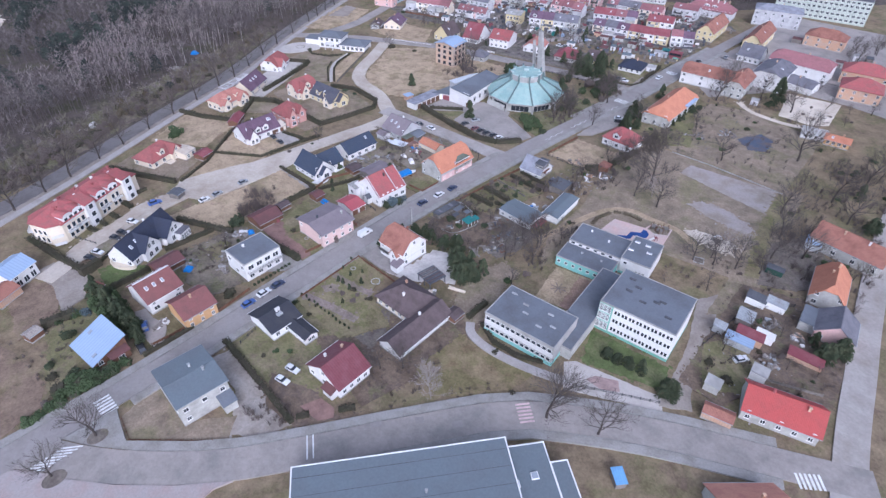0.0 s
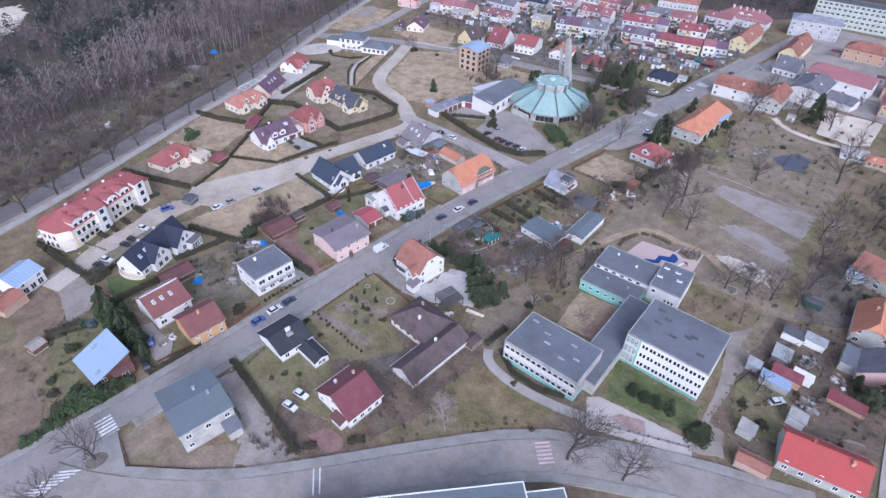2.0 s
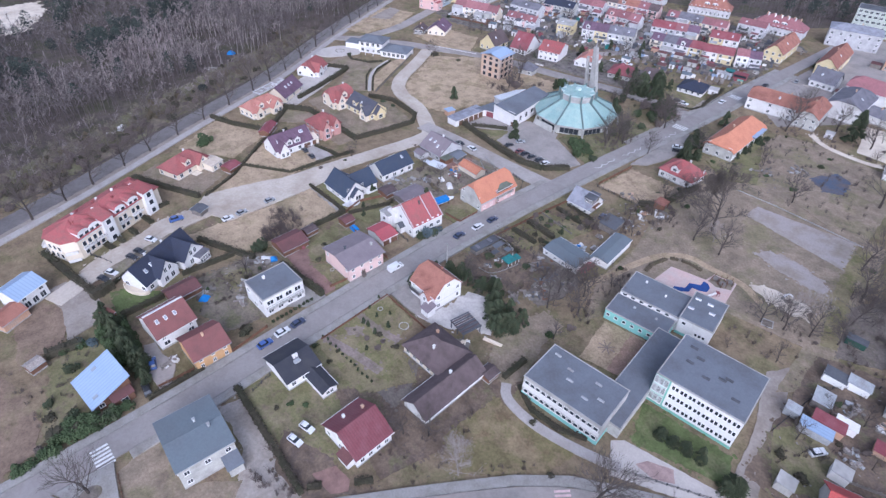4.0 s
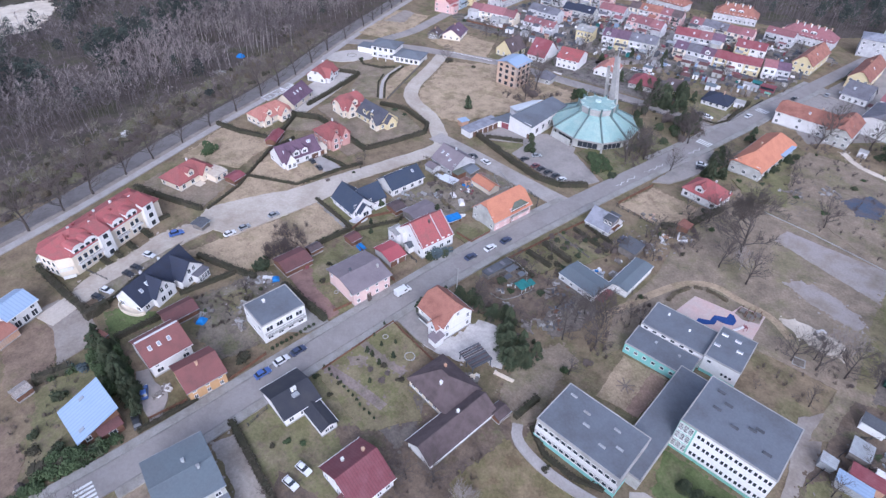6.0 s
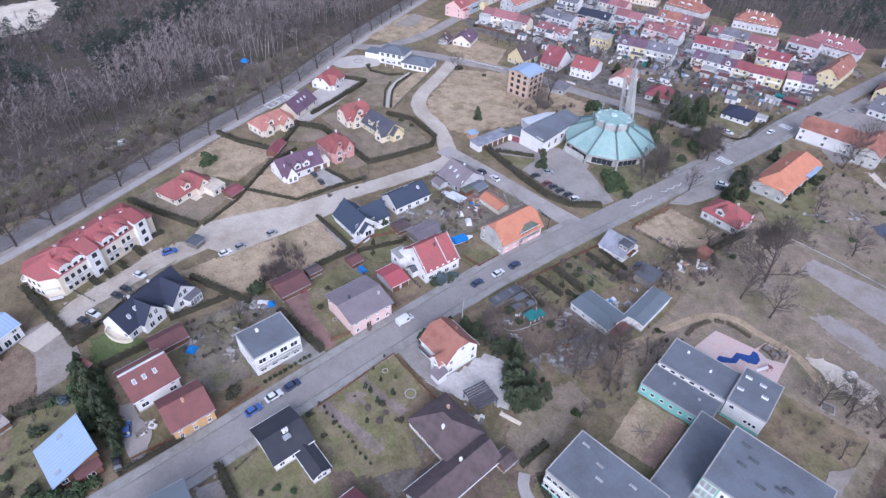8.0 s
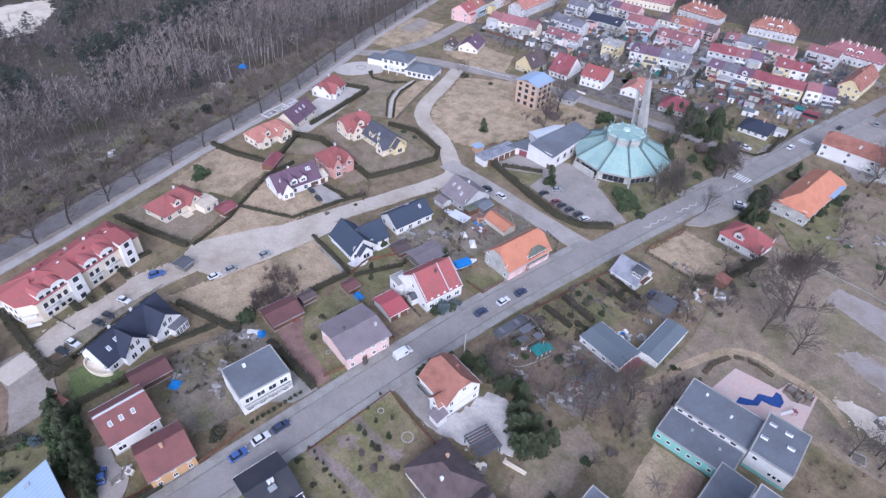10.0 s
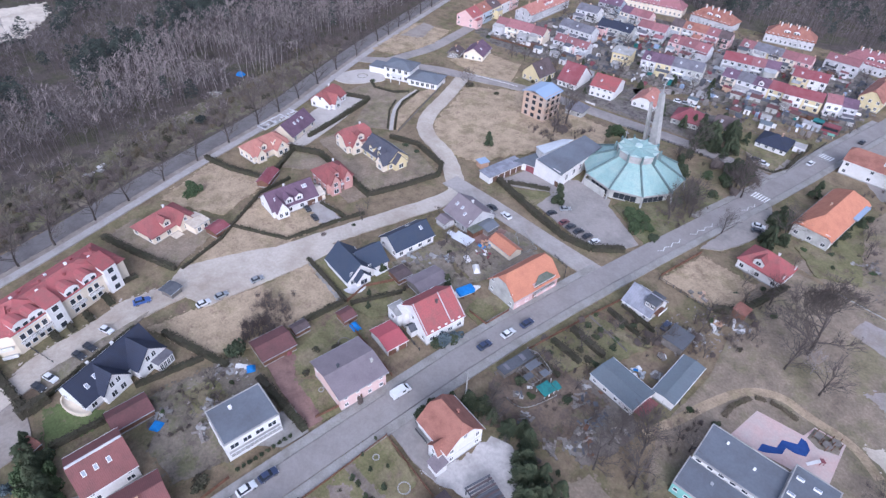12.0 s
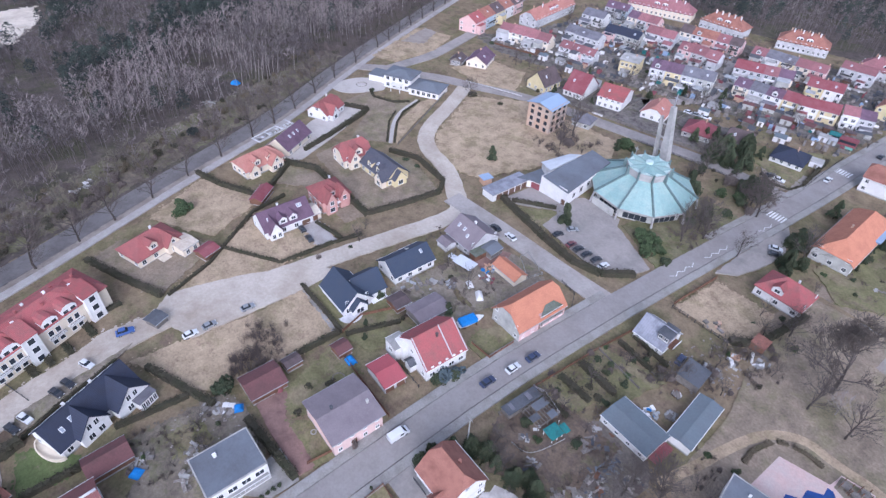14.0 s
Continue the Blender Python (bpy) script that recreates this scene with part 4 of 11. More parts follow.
patch("lawn", [(-78.2, 84.5), (-81.5, 96.0), (-79.8, 107.0), (-72.5, 106.6), (-71.1, 96.1), (-67.3, 86.2), (-68.2, 80.1)], "field", label="olive-brown grass beside the brown house")
patch("yard_paving", [(-99.0, 57.4), (-93.8, 67.2), (-86.9, 68.6), (-82.0, 62.6), (-80.5, 56.6), (-88.4, 55.6)], "courtdirt", label="dark trodden court of the brown house", amp=0.3)
patch("lawn", [(-68.1, 76.6), (-46.6, 80.5), (-46.9, 70.1), (-58.9, 58.3), (-67.7, 60.1)], "olivelawn", label="yellowish brown school lawn")
patch("lawn", [(-44.9, 102.5), (-23.8, 106.0), (-21.4, 98.7), (-40.4, 92.0)], "greenlawn", label="green lawn in front of the school")
patch("forecourt_paving", [(-43.5, 88.6), (-41.5, 91.0), (-21.0, 96.4), (-18.6, 92.8), (-38.6, 81.6)], "palepave", label="pale paved school forecourt", amp=0.1)
patch("forecourt_paving", [(-36.6, 88.0), (-35.4, 90.6), (-30.6, 93.2), (-28.6, 90.6), (-32.4, 88.0)], "fadedred", label="faded pink paved square in the school forecourt", amp=0.1)
patch("court_ground", [(-63.2, 101.8), (-66.8, 117.0), (-55.4, 119.6), (-53.2, 104.6)], "drygrass", label="sandy school court", amp=0.2)
patch("court_ground", [(-59.4, 118.0), (-55.4, 119.0), (-53.4, 104.6), (-56.3, 104.0)], "rustearth", label="reddish worn strip of the school court", amp=0.4)
patch("yard_paving", [(-20.1, 93.6), (-24.1, 115.5), (-30.3, 134.6), (-26.7, 141.1), (-21.5, 125.3), (-16.3, 102.1), (-13.8, 97.9)], "earth", label="worn grey school drive", amp=0.2)
patch("yard_ground", [(-100.6, 78.6), (-97.6, 87.0), (-98.4, 95.6), (-95.5, 97.3), (-90.2, 97.6), (-86.0, 94.4), (-82.6, 89.2), (-89.3, 86.6), (-91.0, 82.2), (-97.4, 79.4)], "palegravel", label="white gravel yard beside the white house")
patch("field_ground", [(-92, 190), (-80, 150), (-78, 128), (-70, 112), (-64, 140), (-48, 146), (-28, 150), (-26, 130), (-18, 140), (-24, 180), (-28, 212), (-88, 206)], "field", label="trampled olive-brown school field", amp=0.2)
patch("court_ground", [(-66.8, 194.7), (-66.4, 202.8), (-35.8, 207.8), (-33.4, 190.6)], "palecourt", label="old grey concrete sports court", amp=0.2)
patch("court_ground", [(-55.4, 176.6), (-52.6, 181.6), (-47.6, 183.4), (-35.2, 181.6), (-32.6, 177.0), (-34.2, 174.0), (-43.0, 174.6)], "palecourt", label="smaller weathered grey court", amp=0.7)
patch("path_ground", strip_outline(smooth([(-33.0, 207.0), (-31.4, 191.0), (-28.8, 175.5), (-23.6, 155.0)], 2), 4.0), "gardenlawn", label="yellowish grass track beside the courts", amp=0.5)
patch("yard_ground", [(-21.4, 153.0), (-25.6, 176.0), (-18.8, 189.0), (-8.0, 178.0), (-6.4, 170.0), (-12.0, 158.0)], "courtdirt", label="dark trodden allotment yard", amp=0.5)
patch("sand_ground", [(-48.6, 162.4), (-46.1, 164.8), (-40.6, 166.0), (-33.0, 166.4), (-31.4, 160.6), (-38.0, 159.0), (-42.0, 159.2), (-46.6, 160.6)], "sand", label="pale spilled sand", amp=0.6)
patch("path_ground", strip_outline(smooth([(-79, 124), (-76.5, 136), (-75.5, 143.2), (-72.7, 153.8), (-66.8, 159.9), (-59.9, 159.4), (-50.2, 161.0), (-43.0, 157.0)], 2), 2.4), "drygrass", label="pale trodden dirt path round the playground", amp=0.24)
patch("path_ground", strip_outline(smooth([(-78, 273), (-70.4, 266.5), (-60.7, 265.5), (-52.4, 265.7), (-44, 270)], 2), 2.6), "sand", label="pale sandy track to the lot", amp=0.3)
patch("playground_surface", [(-67.8, 139.5), (-67.8, 151.0), (-58.0, 153.8), (-57.6, 158.0), (-51.2, 159.4), (-48.6, 145.6)], "courtpink", label="pink rubber playground", amp=0.0)
patch("playground_surface", [(-57.3, 153.9), (-57.5, 157.6), (-51.6, 158.9), (-50.9, 155.4), (-54.5, 153.2)], "yardearth", label="brown bark surface below the climbing frames", amp=0.15)
patch("playground_pattern", [(-62.1, 141.6), (-62.4, 144.0), (-60.0, 145.8), (-60.3, 148.6), (-57.7, 150.5), (-58.0, 152.7), (-56.8, 152.8), (-55.3, 151.4), (-55.0, 149.1), (-56.7, 147.9), (-58.7, 147.4), (-58.4, 145.3), (-60.6, 142.7)], "courtblue", label="dark blue zigzag rubber path on the playground", amp=0.0)

patch("sand_ground", [(-59.5, 272.0), (-65.5, 299.5), (-43.2, 304.2), (-40.5, 277.7), (-46.1, 272.3)], "sand", label="pale concrete lot", amp=0.2)
patch("mat_ground", [(-62.9, 236.6), (-58.2, 247.4), (-52.2, 245.8), (-50.0, 235.0), (-56.0, 230.9)], "bluemat", z=0.3, label="faded blue and brown ground cover", amp=0.6)
patch("plot_ground", [(-73.4, 243.9), (-57.4, 257.7), (-44.1, 234.4), (-45.0, 209.8), (-60.8, 216.3)], "field", label="olive-brown playground field")
patch("yard_ground", [(-20.4, 104), (-22.0, 120), (-24.0, 150), (-8, 156), (7, 152), (9, 122), (-4, 118), (-10, 104)], "soil", label="dark earth of the small gardens", amp=0.4)
patch("lawn", [(-21.5, 119.6), (-16.6, 127.4), (-8.6, 122.2), (-7.9, 110.6), (-15.3, 105.4)], "lawn", label="green allotment grass")
patch("plot_ground", [(-168.1, -3.9), (-167.4, 3.5), (-159.0, 8.3), (-150.1, 4.0), (-145.6, -7.0)], "scrubearth", label="brown bare garden plot")
patch("yard_paving", [(-171.7, 4.2), (-172.7, 9.7), (-165.0, 14.9), (-154.2, 14.8), (-150.8, 11.6), (-148.8, 4.4), (-160.7, 6.1)], "earth", label="worn concrete yard", amp=0.2)
patch("lawn", [(-144.4, -0.5), (-147.2, 12.1), (-134.2, 15.7), (-122.4, 5.2), (-121.2, -7.5)], "lawn", label="green lawn beside the blue-roofed house")
patch("lawn", [(-160.3, 17.9), (-159.4, 22.5), (-149.8, 30.3), (-148.1, 16.8)], "greenlawn", label="green back lawn of the navy-roofed house")
patch("yard_ground", [(-150.6, 37.0), (-151.0, 58.6), (-146.0, 61.0), (-131.6, 60.4), (-125.6, 47.6), (-126.6, 36.0), (-137.0, 34.0), (-143.0, 38.6)], "darkyard", label="trodden grey-brown yard with rubble", amp=0.5)
patch("lawn", [(-147.6, 44.0), (-147.2, 51.6), (-140.8, 52.6), (-139.6, 45.4)], "lawn", label="small rough lawn in the back yard")
patch("yard_paving", [(-127.9, 49.8), (-127.8, 52.0), (-131.0, 63.7), (-122.0, 63.4), (-121.8, 57.2)], "paving", label="concrete slab yard beside the flat-roofed house", amp=0.1)
patch("yard_paving", [(-144.6, 63.1), (-145.4, 70.7), (-141.4, 71.0), (-137.7, 67.3), (-122.9, 67.6), (-122.9, 63.8), (-134.9, 62.8)], "redpaving", label="reddish paved drive", amp=0.1)
patch("lawn", [(-143.9, 70.1), (-149.7, 85.5), (-138.2, 87.1), (-137.0, 80.3), (-134.4, 73.3), (-137.2, 68.0)], "lawn", label="brownish back lawn of the pink house")
patch("lawn", [(-135.9, 67.4), (-133.2, 71.3), (-121.9, 72.3), (-122.5, 67.4)], "lawn", label="small green front lawn")
patch("lawn", [(-149.3, 89.3), (-149.9, 102.3), (-142.9, 105.7), (-141.0, 96.8), (-143.0, 92.2)], "lawn", label="green back lawn of the red-roofed house")
patch("lawn", [(-171.8, 88.4), (-173.7, 98.0), (-157.0, 106.7), (-150.0, 107.7), (-148.9, 89.9)], "lawn", label="green lawn round the navy-roofed house")
patch("yard_paving", [(-173.1, 87.3), (-172.9, 88.9), (-152.2, 88.4), (-152.2, 87.1)], "paving", label="pale concrete border strip", amp=0.1)
patch("plot_ground", [(-172.2, 42.9), (-170.3, 70.1), (-171.3, 87.3), (-152.5, 87.3), (-151.6, 58.9), (-156.7, 51.4)], "drygrass", label="empty plot of dry pale grass")
patch("yard_ground", [(-158.6, 107.8), (-158.2, 127.5), (-151.5, 127.0), (-149.4, 122.0), (-143.0, 121.0), (-139.0, 122.4), (-137.4, 110.4), (-140.8, 106.4), (-149.2, 108.6)], "yardearth", label="trodden grey-brown back yard", amp=0.5)
patch("yard_ground", [(-157.5, 127.0), (-159.2, 133.4), (-155.0, 143.6), (-150.0, 146.4), (-137.0, 146.0), (-135.4, 131.0), (-138.6, 122.6), (-150.2, 123.4)], "yardearth", label="trodden yard with scattered goods", amp=0.5)
patch("yard_paving", [(-155.6, 133.8), (-155.4, 143.0), (-151.0, 146.0), (-148.6, 141.4), (-151.0, 134.0)], "redpaving", label="reddish paved stand beside the carport", amp=0.15)
patch("plot_ground", [(-189.6, 57.9), (-200.2, 75.6), (-183.4, 87.7), (-182.0, 81.2), (-185.6, 61.9)], "drygrass", label="empty plot of short dry grass")
patch("plot_ground", [(-226.7, 62.3), (-239.2, 81.7), (-218.0, 95.2), (-207.2, 75.5), (-219.4, 65.7)], "drygrass", label="fenced plot of short dry grass")
patch("lawn", [(-215.4, 42.7), (-220.3, 52.1), (-204.5, 73.7), (-199.7, 69.6), (-190.8, 55.3)], "field", label="lawn round the cream villa")
patch("lawn", [(-200.5, 75.2), (-211.3, 91.4), (-194.9, 103.2), (-187.9, 106.4), (-183.8, 87.0)], "drygrass", label="short dry lawn of the plum-roofed house")
patch("yard_paving", [(-197.6, 99.6), (-198.0, 105.3), (-185.4, 105.6), (-186.0, 99.3)], "walk", label="pale mauve paved car stand")
patch("lawn", [(-231.4, 109.1), (-222.2, 116.7), (-191.3, 119.4), (-191.4, 111.3), (-214.4, 112.8), (-223.1, 102.3)], "field", label="trimmed green lawn")
patch("lawn", [(-232.4, 121.7), (-235.1, 132.5), (-210.3, 149.4), (-188.7, 146.7), (-192.6, 120.2)], "field", label="trimmed green lawn between hedges")
patch("lawn", [(-264.5, 149.9), (-268.0, 164.8), (-260.6, 164.2), (-252.0, 167.7), (-248.2, 176.4), (-244.2, 164.9), (-225.6, 149.3), (-236, 138), (-252.5, 155.6)], "field", label="short dry lawn of the white villa", amp=0.2)
patch("lawn", [(-247.0, 177.5), (-247.7, 190.8), (-234.7, 168.1), (-223.5, 151.0), (-237.1, 159.6)], "drygrass", label="dry grass bank beside the path", amp=0.2)
patch("path_paving", strip_outline(smooth([(-249.4, 178.2), (-244.6, 166.3), (-238.3, 158.8), (-225.2, 149.4)], 2), 1.5), "palepave", label="pale curved garden path", amp=0)
patch("yard_paving", smooth([(-282.5, 152), (-283, 168.4), (-274, 174.5), (-264.8, 172.5), (-266.6, 164.8), (-271.6, 153.4), (-282.5, 152)], 2)[:-1], "palepave", label="pale paved villa court", amp=0)
patch("yard_paving", [(-256, 131), (-263.5, 148.6), (-252.5, 154.6), (-240.8, 133.4), (-232.6, 116.6), (-232.6, 110.5), (-243.2, 112.0)], "palepave", label="pale paved court beside the white house", amp=0.1)
patch("plot_ground", [(-204.3, 155.3), (-222.1, 169.3), (-240.3, 199.0), (-223.9, 217.5), (-179.3, 225.4), (-170.5, 212.2), (-183.5, 181.0), (-188.1, 163.6)], "drygrass", label="large empty plot of dry tan grass", amp=1.0)
patch("plot_ground", [(-269.1, 211.0), (-265.5, 232.7), (-245.9, 237.4), (-232.7, 218.7), (-247.5, 211.1)], "drygrass", label="dry grass plot")
patch("plot_ground", [(-226, 231), (-183, 241), (-151, 250), (-144, 262), (-152, 276), (-200, 266), (-232, 250)], "townyard", label="grey trodden gardens along the cross street", amp=1.0)
patch("yard_ground", [(-134.6, 256), (-133.3, 253), (-127.7, 249.4), (-121.2, 251.6), (-119.8, 257), (-121.5, 267), (-130, 264.5), (-139, 266)], "earth", label="brown gravel yard of the bungalow", amp=0.3)
patch("yard_paving", [(-174.0, 162.6), (-173.6, 174.6), (-170.2, 175.4), (-160.4, 177.0), (-161.4, 182.0), (-158.6, 186.2), (-144.0, 187.0), (-140.8, 181.5), (-146.1, 166.0), (-152.6, 167.4), (-158.9, 172.8), (-166.0, 166.5), (-170.6, 163.0)], "oldasphalt", label="grey paved church forecourt", amp=0.12)
patch("lawn", [(-168.4, 162.2), (-158.8, 172.2), (-153.0, 167.8), (-152.7, 161.2)], "lawn", label="small green churchyard lawn")
patch("yard_paving", [(-155.8, 163.3), (-158.3, 176.0), (-152.0, 185.7), (-139.7, 182.8), (-122.8, 175.7), (-124.2, 169.7), (-130.1, 161.7)], "oldasphalt", label="grey asphalt car park beside the church", amp=0.15)
patch("lawn", [(-141.6, 185.0), (-136.9, 221.0), (-117.8, 221.6), (-122.3, 177.8)], "churchlawn", label="olive lawn round the church, darkened as if shaded")
patch("plot_ground", [(-108.8, 169.2), (-108.2, 188.2), (-91.4, 189.6), (-89.2, 175.1), (-93.2, 170.9)], "drygrass", label="fenced plot of dry tan grass")
patch("lawn", [(-107.6, 126.2), (-111.8, 141.6), (-94.0, 146.2), (-96.8, 130.9), (-99.0, 127.6)], "lawn", label="green allotment lawn")
patch("lawn", [(-110.1, 118.3), (-109.8, 127.4), (-100.3, 127.1), (-101.4, 118.9)], "lawn", label="green allotment lawn")
patch("yard_ground", [(-110.2, 106.1), (-103.5, 121.1), (-88.4, 123.2), (-88.1, 105.6), (-102.9, 95.4)], "soil", label="dark earth allotment yard")
patch("lawn", [(-132.6, 119.2), (-130.7, 127.3), (-124.0, 125.3), (-124.0, 114.1), (-131.0, 113.3)], "lawn", label="small green lawn")
patch("plot_ground", [(-299.8, 185.4), (-320.3, 225.9), (-301.1, 234.7), (-290.0, 215.9), (-288.4, 191.3)], "drygrass", label="dry playground lot")
patch("sand_ground", [(-308.5, 207.7), (-318, 229.1), (-310, 231), (-300, 216)], "earth", label="pale sand pitch")
patch("lawn", [(-144.4, 260.9), (-143.2, 270.8), (-127.1, 288.3), (-122.5, 252.8)], "lawn", label="lawn of the navy bungalow")
patch("lawn", [(-94.7, 217.4), (-92.4, 260.5), (-73.5, 216.2), (-83.7, 208.8)], "lawn", label="rough school grass")
patch("plot_ground", [(-90, 208), (-34, 210), (-38, 262), (-72, 266), (-86, 262)], "field", label="rough olive-brown field behind the court", amp=0.24, z=0.036)
patch("yard_ground", [(-170.5, 19), (-164.4, 18.5), (-168.7, 27), (-171.2, 33), (-175, 41.5), (-177.5, 45)], "yardearth", label="brown earth parking strip", amp=0.2)
patch("yard_ground", [(-174.5, 14), (-177.6, 19.3), (-181.0, 31.2), (-184.8, 39.5), (-184.5, 52), (-180, 44), (-175, 26)], "gravel", label="pale gravel strip in front of the apartments", amp=0.3)
patch("plot_ground", [(-184.1, 51.3), (-190.0, 57.2), (-186.4, 74.6), (-178.5, 95.1), (-172.8, 99.4), (-171.4, 88.2), (-171.2, 70.5), (-171.0, 57.3)], "gravel", label="pale dusty turning place", amp=0.24)
patch("sand_ground", [(-398, 28), (-450, 25), (-452, 62), (-430, 60), (-401, 46)], "sand", label="pale sand clearing in the woods", amp=2.0)
patch("plot_ground", [(-300, 248), (-288, 262), (-286, 300), (-292, 345), (-262, 352), (-215, 366), (-150, 384), (-130, 372), (-125, 350), (-122, 300), (-150, 292), (-180, 282), (-212, 270), (-250, 250), (-275, 243)], "townyard", label="grey trodden yards between the terraces", amp=1.0, z=0.032)
patch("scrub_ground", [(-222, -20), (-227, 15), (-238, 44), (-256, 79), (-272, 117), (-308, 173), (-318, 168), (-294, 112), (-278, 76), (-260, 40), (-248, 12), (-240, -24)], "scrubfloor", label="rough olive grass at the edge of the woods", amp=1.0, z=0.034)
patch("plot_ground", [(-110, 286), (-90, 268), (-66, 304), (-40, 306), (10, 300), (20, 430), (-60, 430), (-108, 425)], "oldasphalt", label="grey trodden yards behind the main street", amp=0.24, z=0.0325)
patch("path_ground", strip_outline(smooth([(-69.0, 81.4), (-66.5, 78.4), (-60, 77.8), (-53.0, 78.9), (-44.6, 81.6), (-38, 84.6)], 2), 2.4), "walk", label="pale worn path in front of the school", amp=0.1)

MAIN = smooth([(-110.3, -60), (-110.8, 0), (-112.3, 25), (-114.8, 50), (-117.2, 80), (-119.3, 110), (-119.4, 145), (-118.2, 190), (-115.8, 240), (-115.3, 300), (-113, 420)], 1)
road("main_road", MAIN, 6.6, "asphalt", "grey asphalt main street", z=0.36, rounds=0)
SECOND = [(-112, -16), (-95.4, -5.6), (-78.4, 11.4), (-67.2, 28.6), (-56.2, 47.0), (-43, 67.5), (-29, 78.5), (-15.5, 87.5), (0, 96), (22, 108)]
road("side_road", SECOND, 7.6, "oldasphalt", "worn pale asphalt side street", z=0.34)
road("concrete_road", [(21, 92), (14.7, 115.5), (10.2, 140), (7.2, 154.5), (3.6, 175), (0, 200), (-6, 270)], 7.0, "dustyroad", "pale concrete street", z=0.33)
road("back_road", [(-166, 5), (-173, 19.6), (-180, 44), (-181.5, 59.4), (-180, 88.7), (-177, 121), (-175, 140), (-178, 150)], 6.5, "gravel", "pale unpaved back street", z=0.35, amp=0.2)
road("back_road", [(-168, 142), (-180, 148), (-199, 157.5), (-214, 158.5), (-226, 166), (-239, 189), (-252, 208)], 6.5, "gravel", "pale unpaved curving street", z=0.345, amp=0.2)
road("church_road", [(-184, 148), (-160, 151), (-140, 152.6), (-124, 154.5), (-117, 155.5)], 7.0, "dustyroad", "worn pale street past the church", z=0.352)
road("far_road", [(-292.8, 174), (-289.8, 176.5), (-283, 185.4), (-272.9, 190.6), (-261.4, 200.4), (-252.4, 204.3), (-223, 223), (-182, 234), (-162.3, 240), (-149, 243.4), (-126, 246.7), (-114, 245)], 6.5, "oldasphalt", "worn asphalt cross street", z=0.348)
road("far_road", [(-283.5, 185.5), (-284.5, 198), (-285.3, 211.3), (-294.8, 236.6), (-299.8, 249.3), (-330, 310)], 6.5, "oldasphalt", "worn asphalt street between the terraces", z=0.342)
road("far_road", [(-196, 262), (-180, 288), (-188, 315), (-205, 345), (-225, 362)], 5.0, "oldasphalt", "narrow street between terraced houses", z=0.338)
road("far_road", [(-114, 325), (-60, 330), (0, 335)], 7, "oldasphalt", "worn asphalt cross street", z=0.337)
FOREST_ROAD = [(-190, -60), (-207, -10), (-220, 21), (-231, 43.8), (-248.5, 79.1), (-265, 117), (-301.5, 172.7), (-350, 261), (-420, 400)]
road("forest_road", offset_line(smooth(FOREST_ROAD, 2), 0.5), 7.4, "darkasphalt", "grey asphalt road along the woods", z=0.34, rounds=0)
road("forest_verge", offset_line(smooth(FOREST_ROAD, 2), -4.35), 2.1, "earth", "bare earth verge beside the forest road", z=0.3, rounds=0, amp=0.2)
road("forest_walk", offset_line(smooth(FOREST_ROAD, 2), -6.9), 2.9, "walk", "pale paved footpath along the woods", z=0.35, rounds=0)

# pavements stand a kerb's height above the street
for a, b, d in ((0, 13, 4.6), (15, 19, 4.6), (3, 9, -4.7), (9, 19, -4.7)):
    seg = offset_line(MAIN, d)[a:b + 1]
    patch("pavement", strip_outline(seg, 2.1), "paving", 0.48 if d > 0 else 0.484, 0, "grey concrete slab pavement")
    kerb = offset_line(MAIN, d - math.copysign(1.13, d))[a:b + 1]
    patch("kerb", strip_outline(kerb, 0.16), "kerb", 0.487 if d > 0 else 0.491, 0, "pale stone kerb")
SEC = smooth(SECOND, 1)
patch("pavement", [(-107.4, -8.0), (-107.2, 3.2), (-103.9, 2.5), (-97.2, 1.4)] + offset_line(SEC, 6.3)[3:4] + offset_line(SEC, 4.1)[1:4][::-1], "paving", 0.466, 0, "pale paved corner at the crossroads")
patch("pavement", offset_line(SEC, -3.85)[1:6] + [(-73.8, 9.6), (-73.4, 7.0), (-71.0, 0.0), (-76.0, -12.0), (-90.0, -26.0), (-106.9, -36.0), (-107.0, -19.0)], "pinkwalk", 0.46, 0, "worn pinkish grey pavement at the crossroads")
for cx, cy, r in ((-102.6, -2.6, 1.8), (-98.6, -12.6, 1.9)):
    patch("tree_pit", [(cx + r * math.cos(0.45 * k), cy + r * 1.25 * math.sin(0.45 * k)) for k in range(14)], "courtdirt", 0.476, 0.15, "bare earth round the street tree")
patch("forecourt_paving", [(-110.9, 191.0), (-111.4, 204.0), (-111.0, 220.0), (-110.2, 231.0), (-106.3, 224.7), (-103.2, 215.4), (-104.4, 204.0), (-106.4, 195.4)], "oldasphalt", 0.44, 0.2, "worn grey forecourt beside the main street")
patch("asphalt_repair", [(-64.2, 43.0), (-62.6, 45.0), (-61.0, 43.6), (-62.6, 41.6)], "asphalt", 0.346, 0.1, "dark mended square in the asphalt")
patch("asphalt_repair", [(-57.6, 50.6), (-56.4, 52.2), (-55.0, 51.2), (-56.2, 49.6)], "asphalt", 0.346, 0.1, "dark mended square in the asphalt")
patch("asphalt_repair", [(-51.0, 55.8), (-49.6, 57.8), (-48.2, 56.8), (-49.6, 54.8)], "asphalt", 0.346, 0.1, "dark mended square in the asphalt")
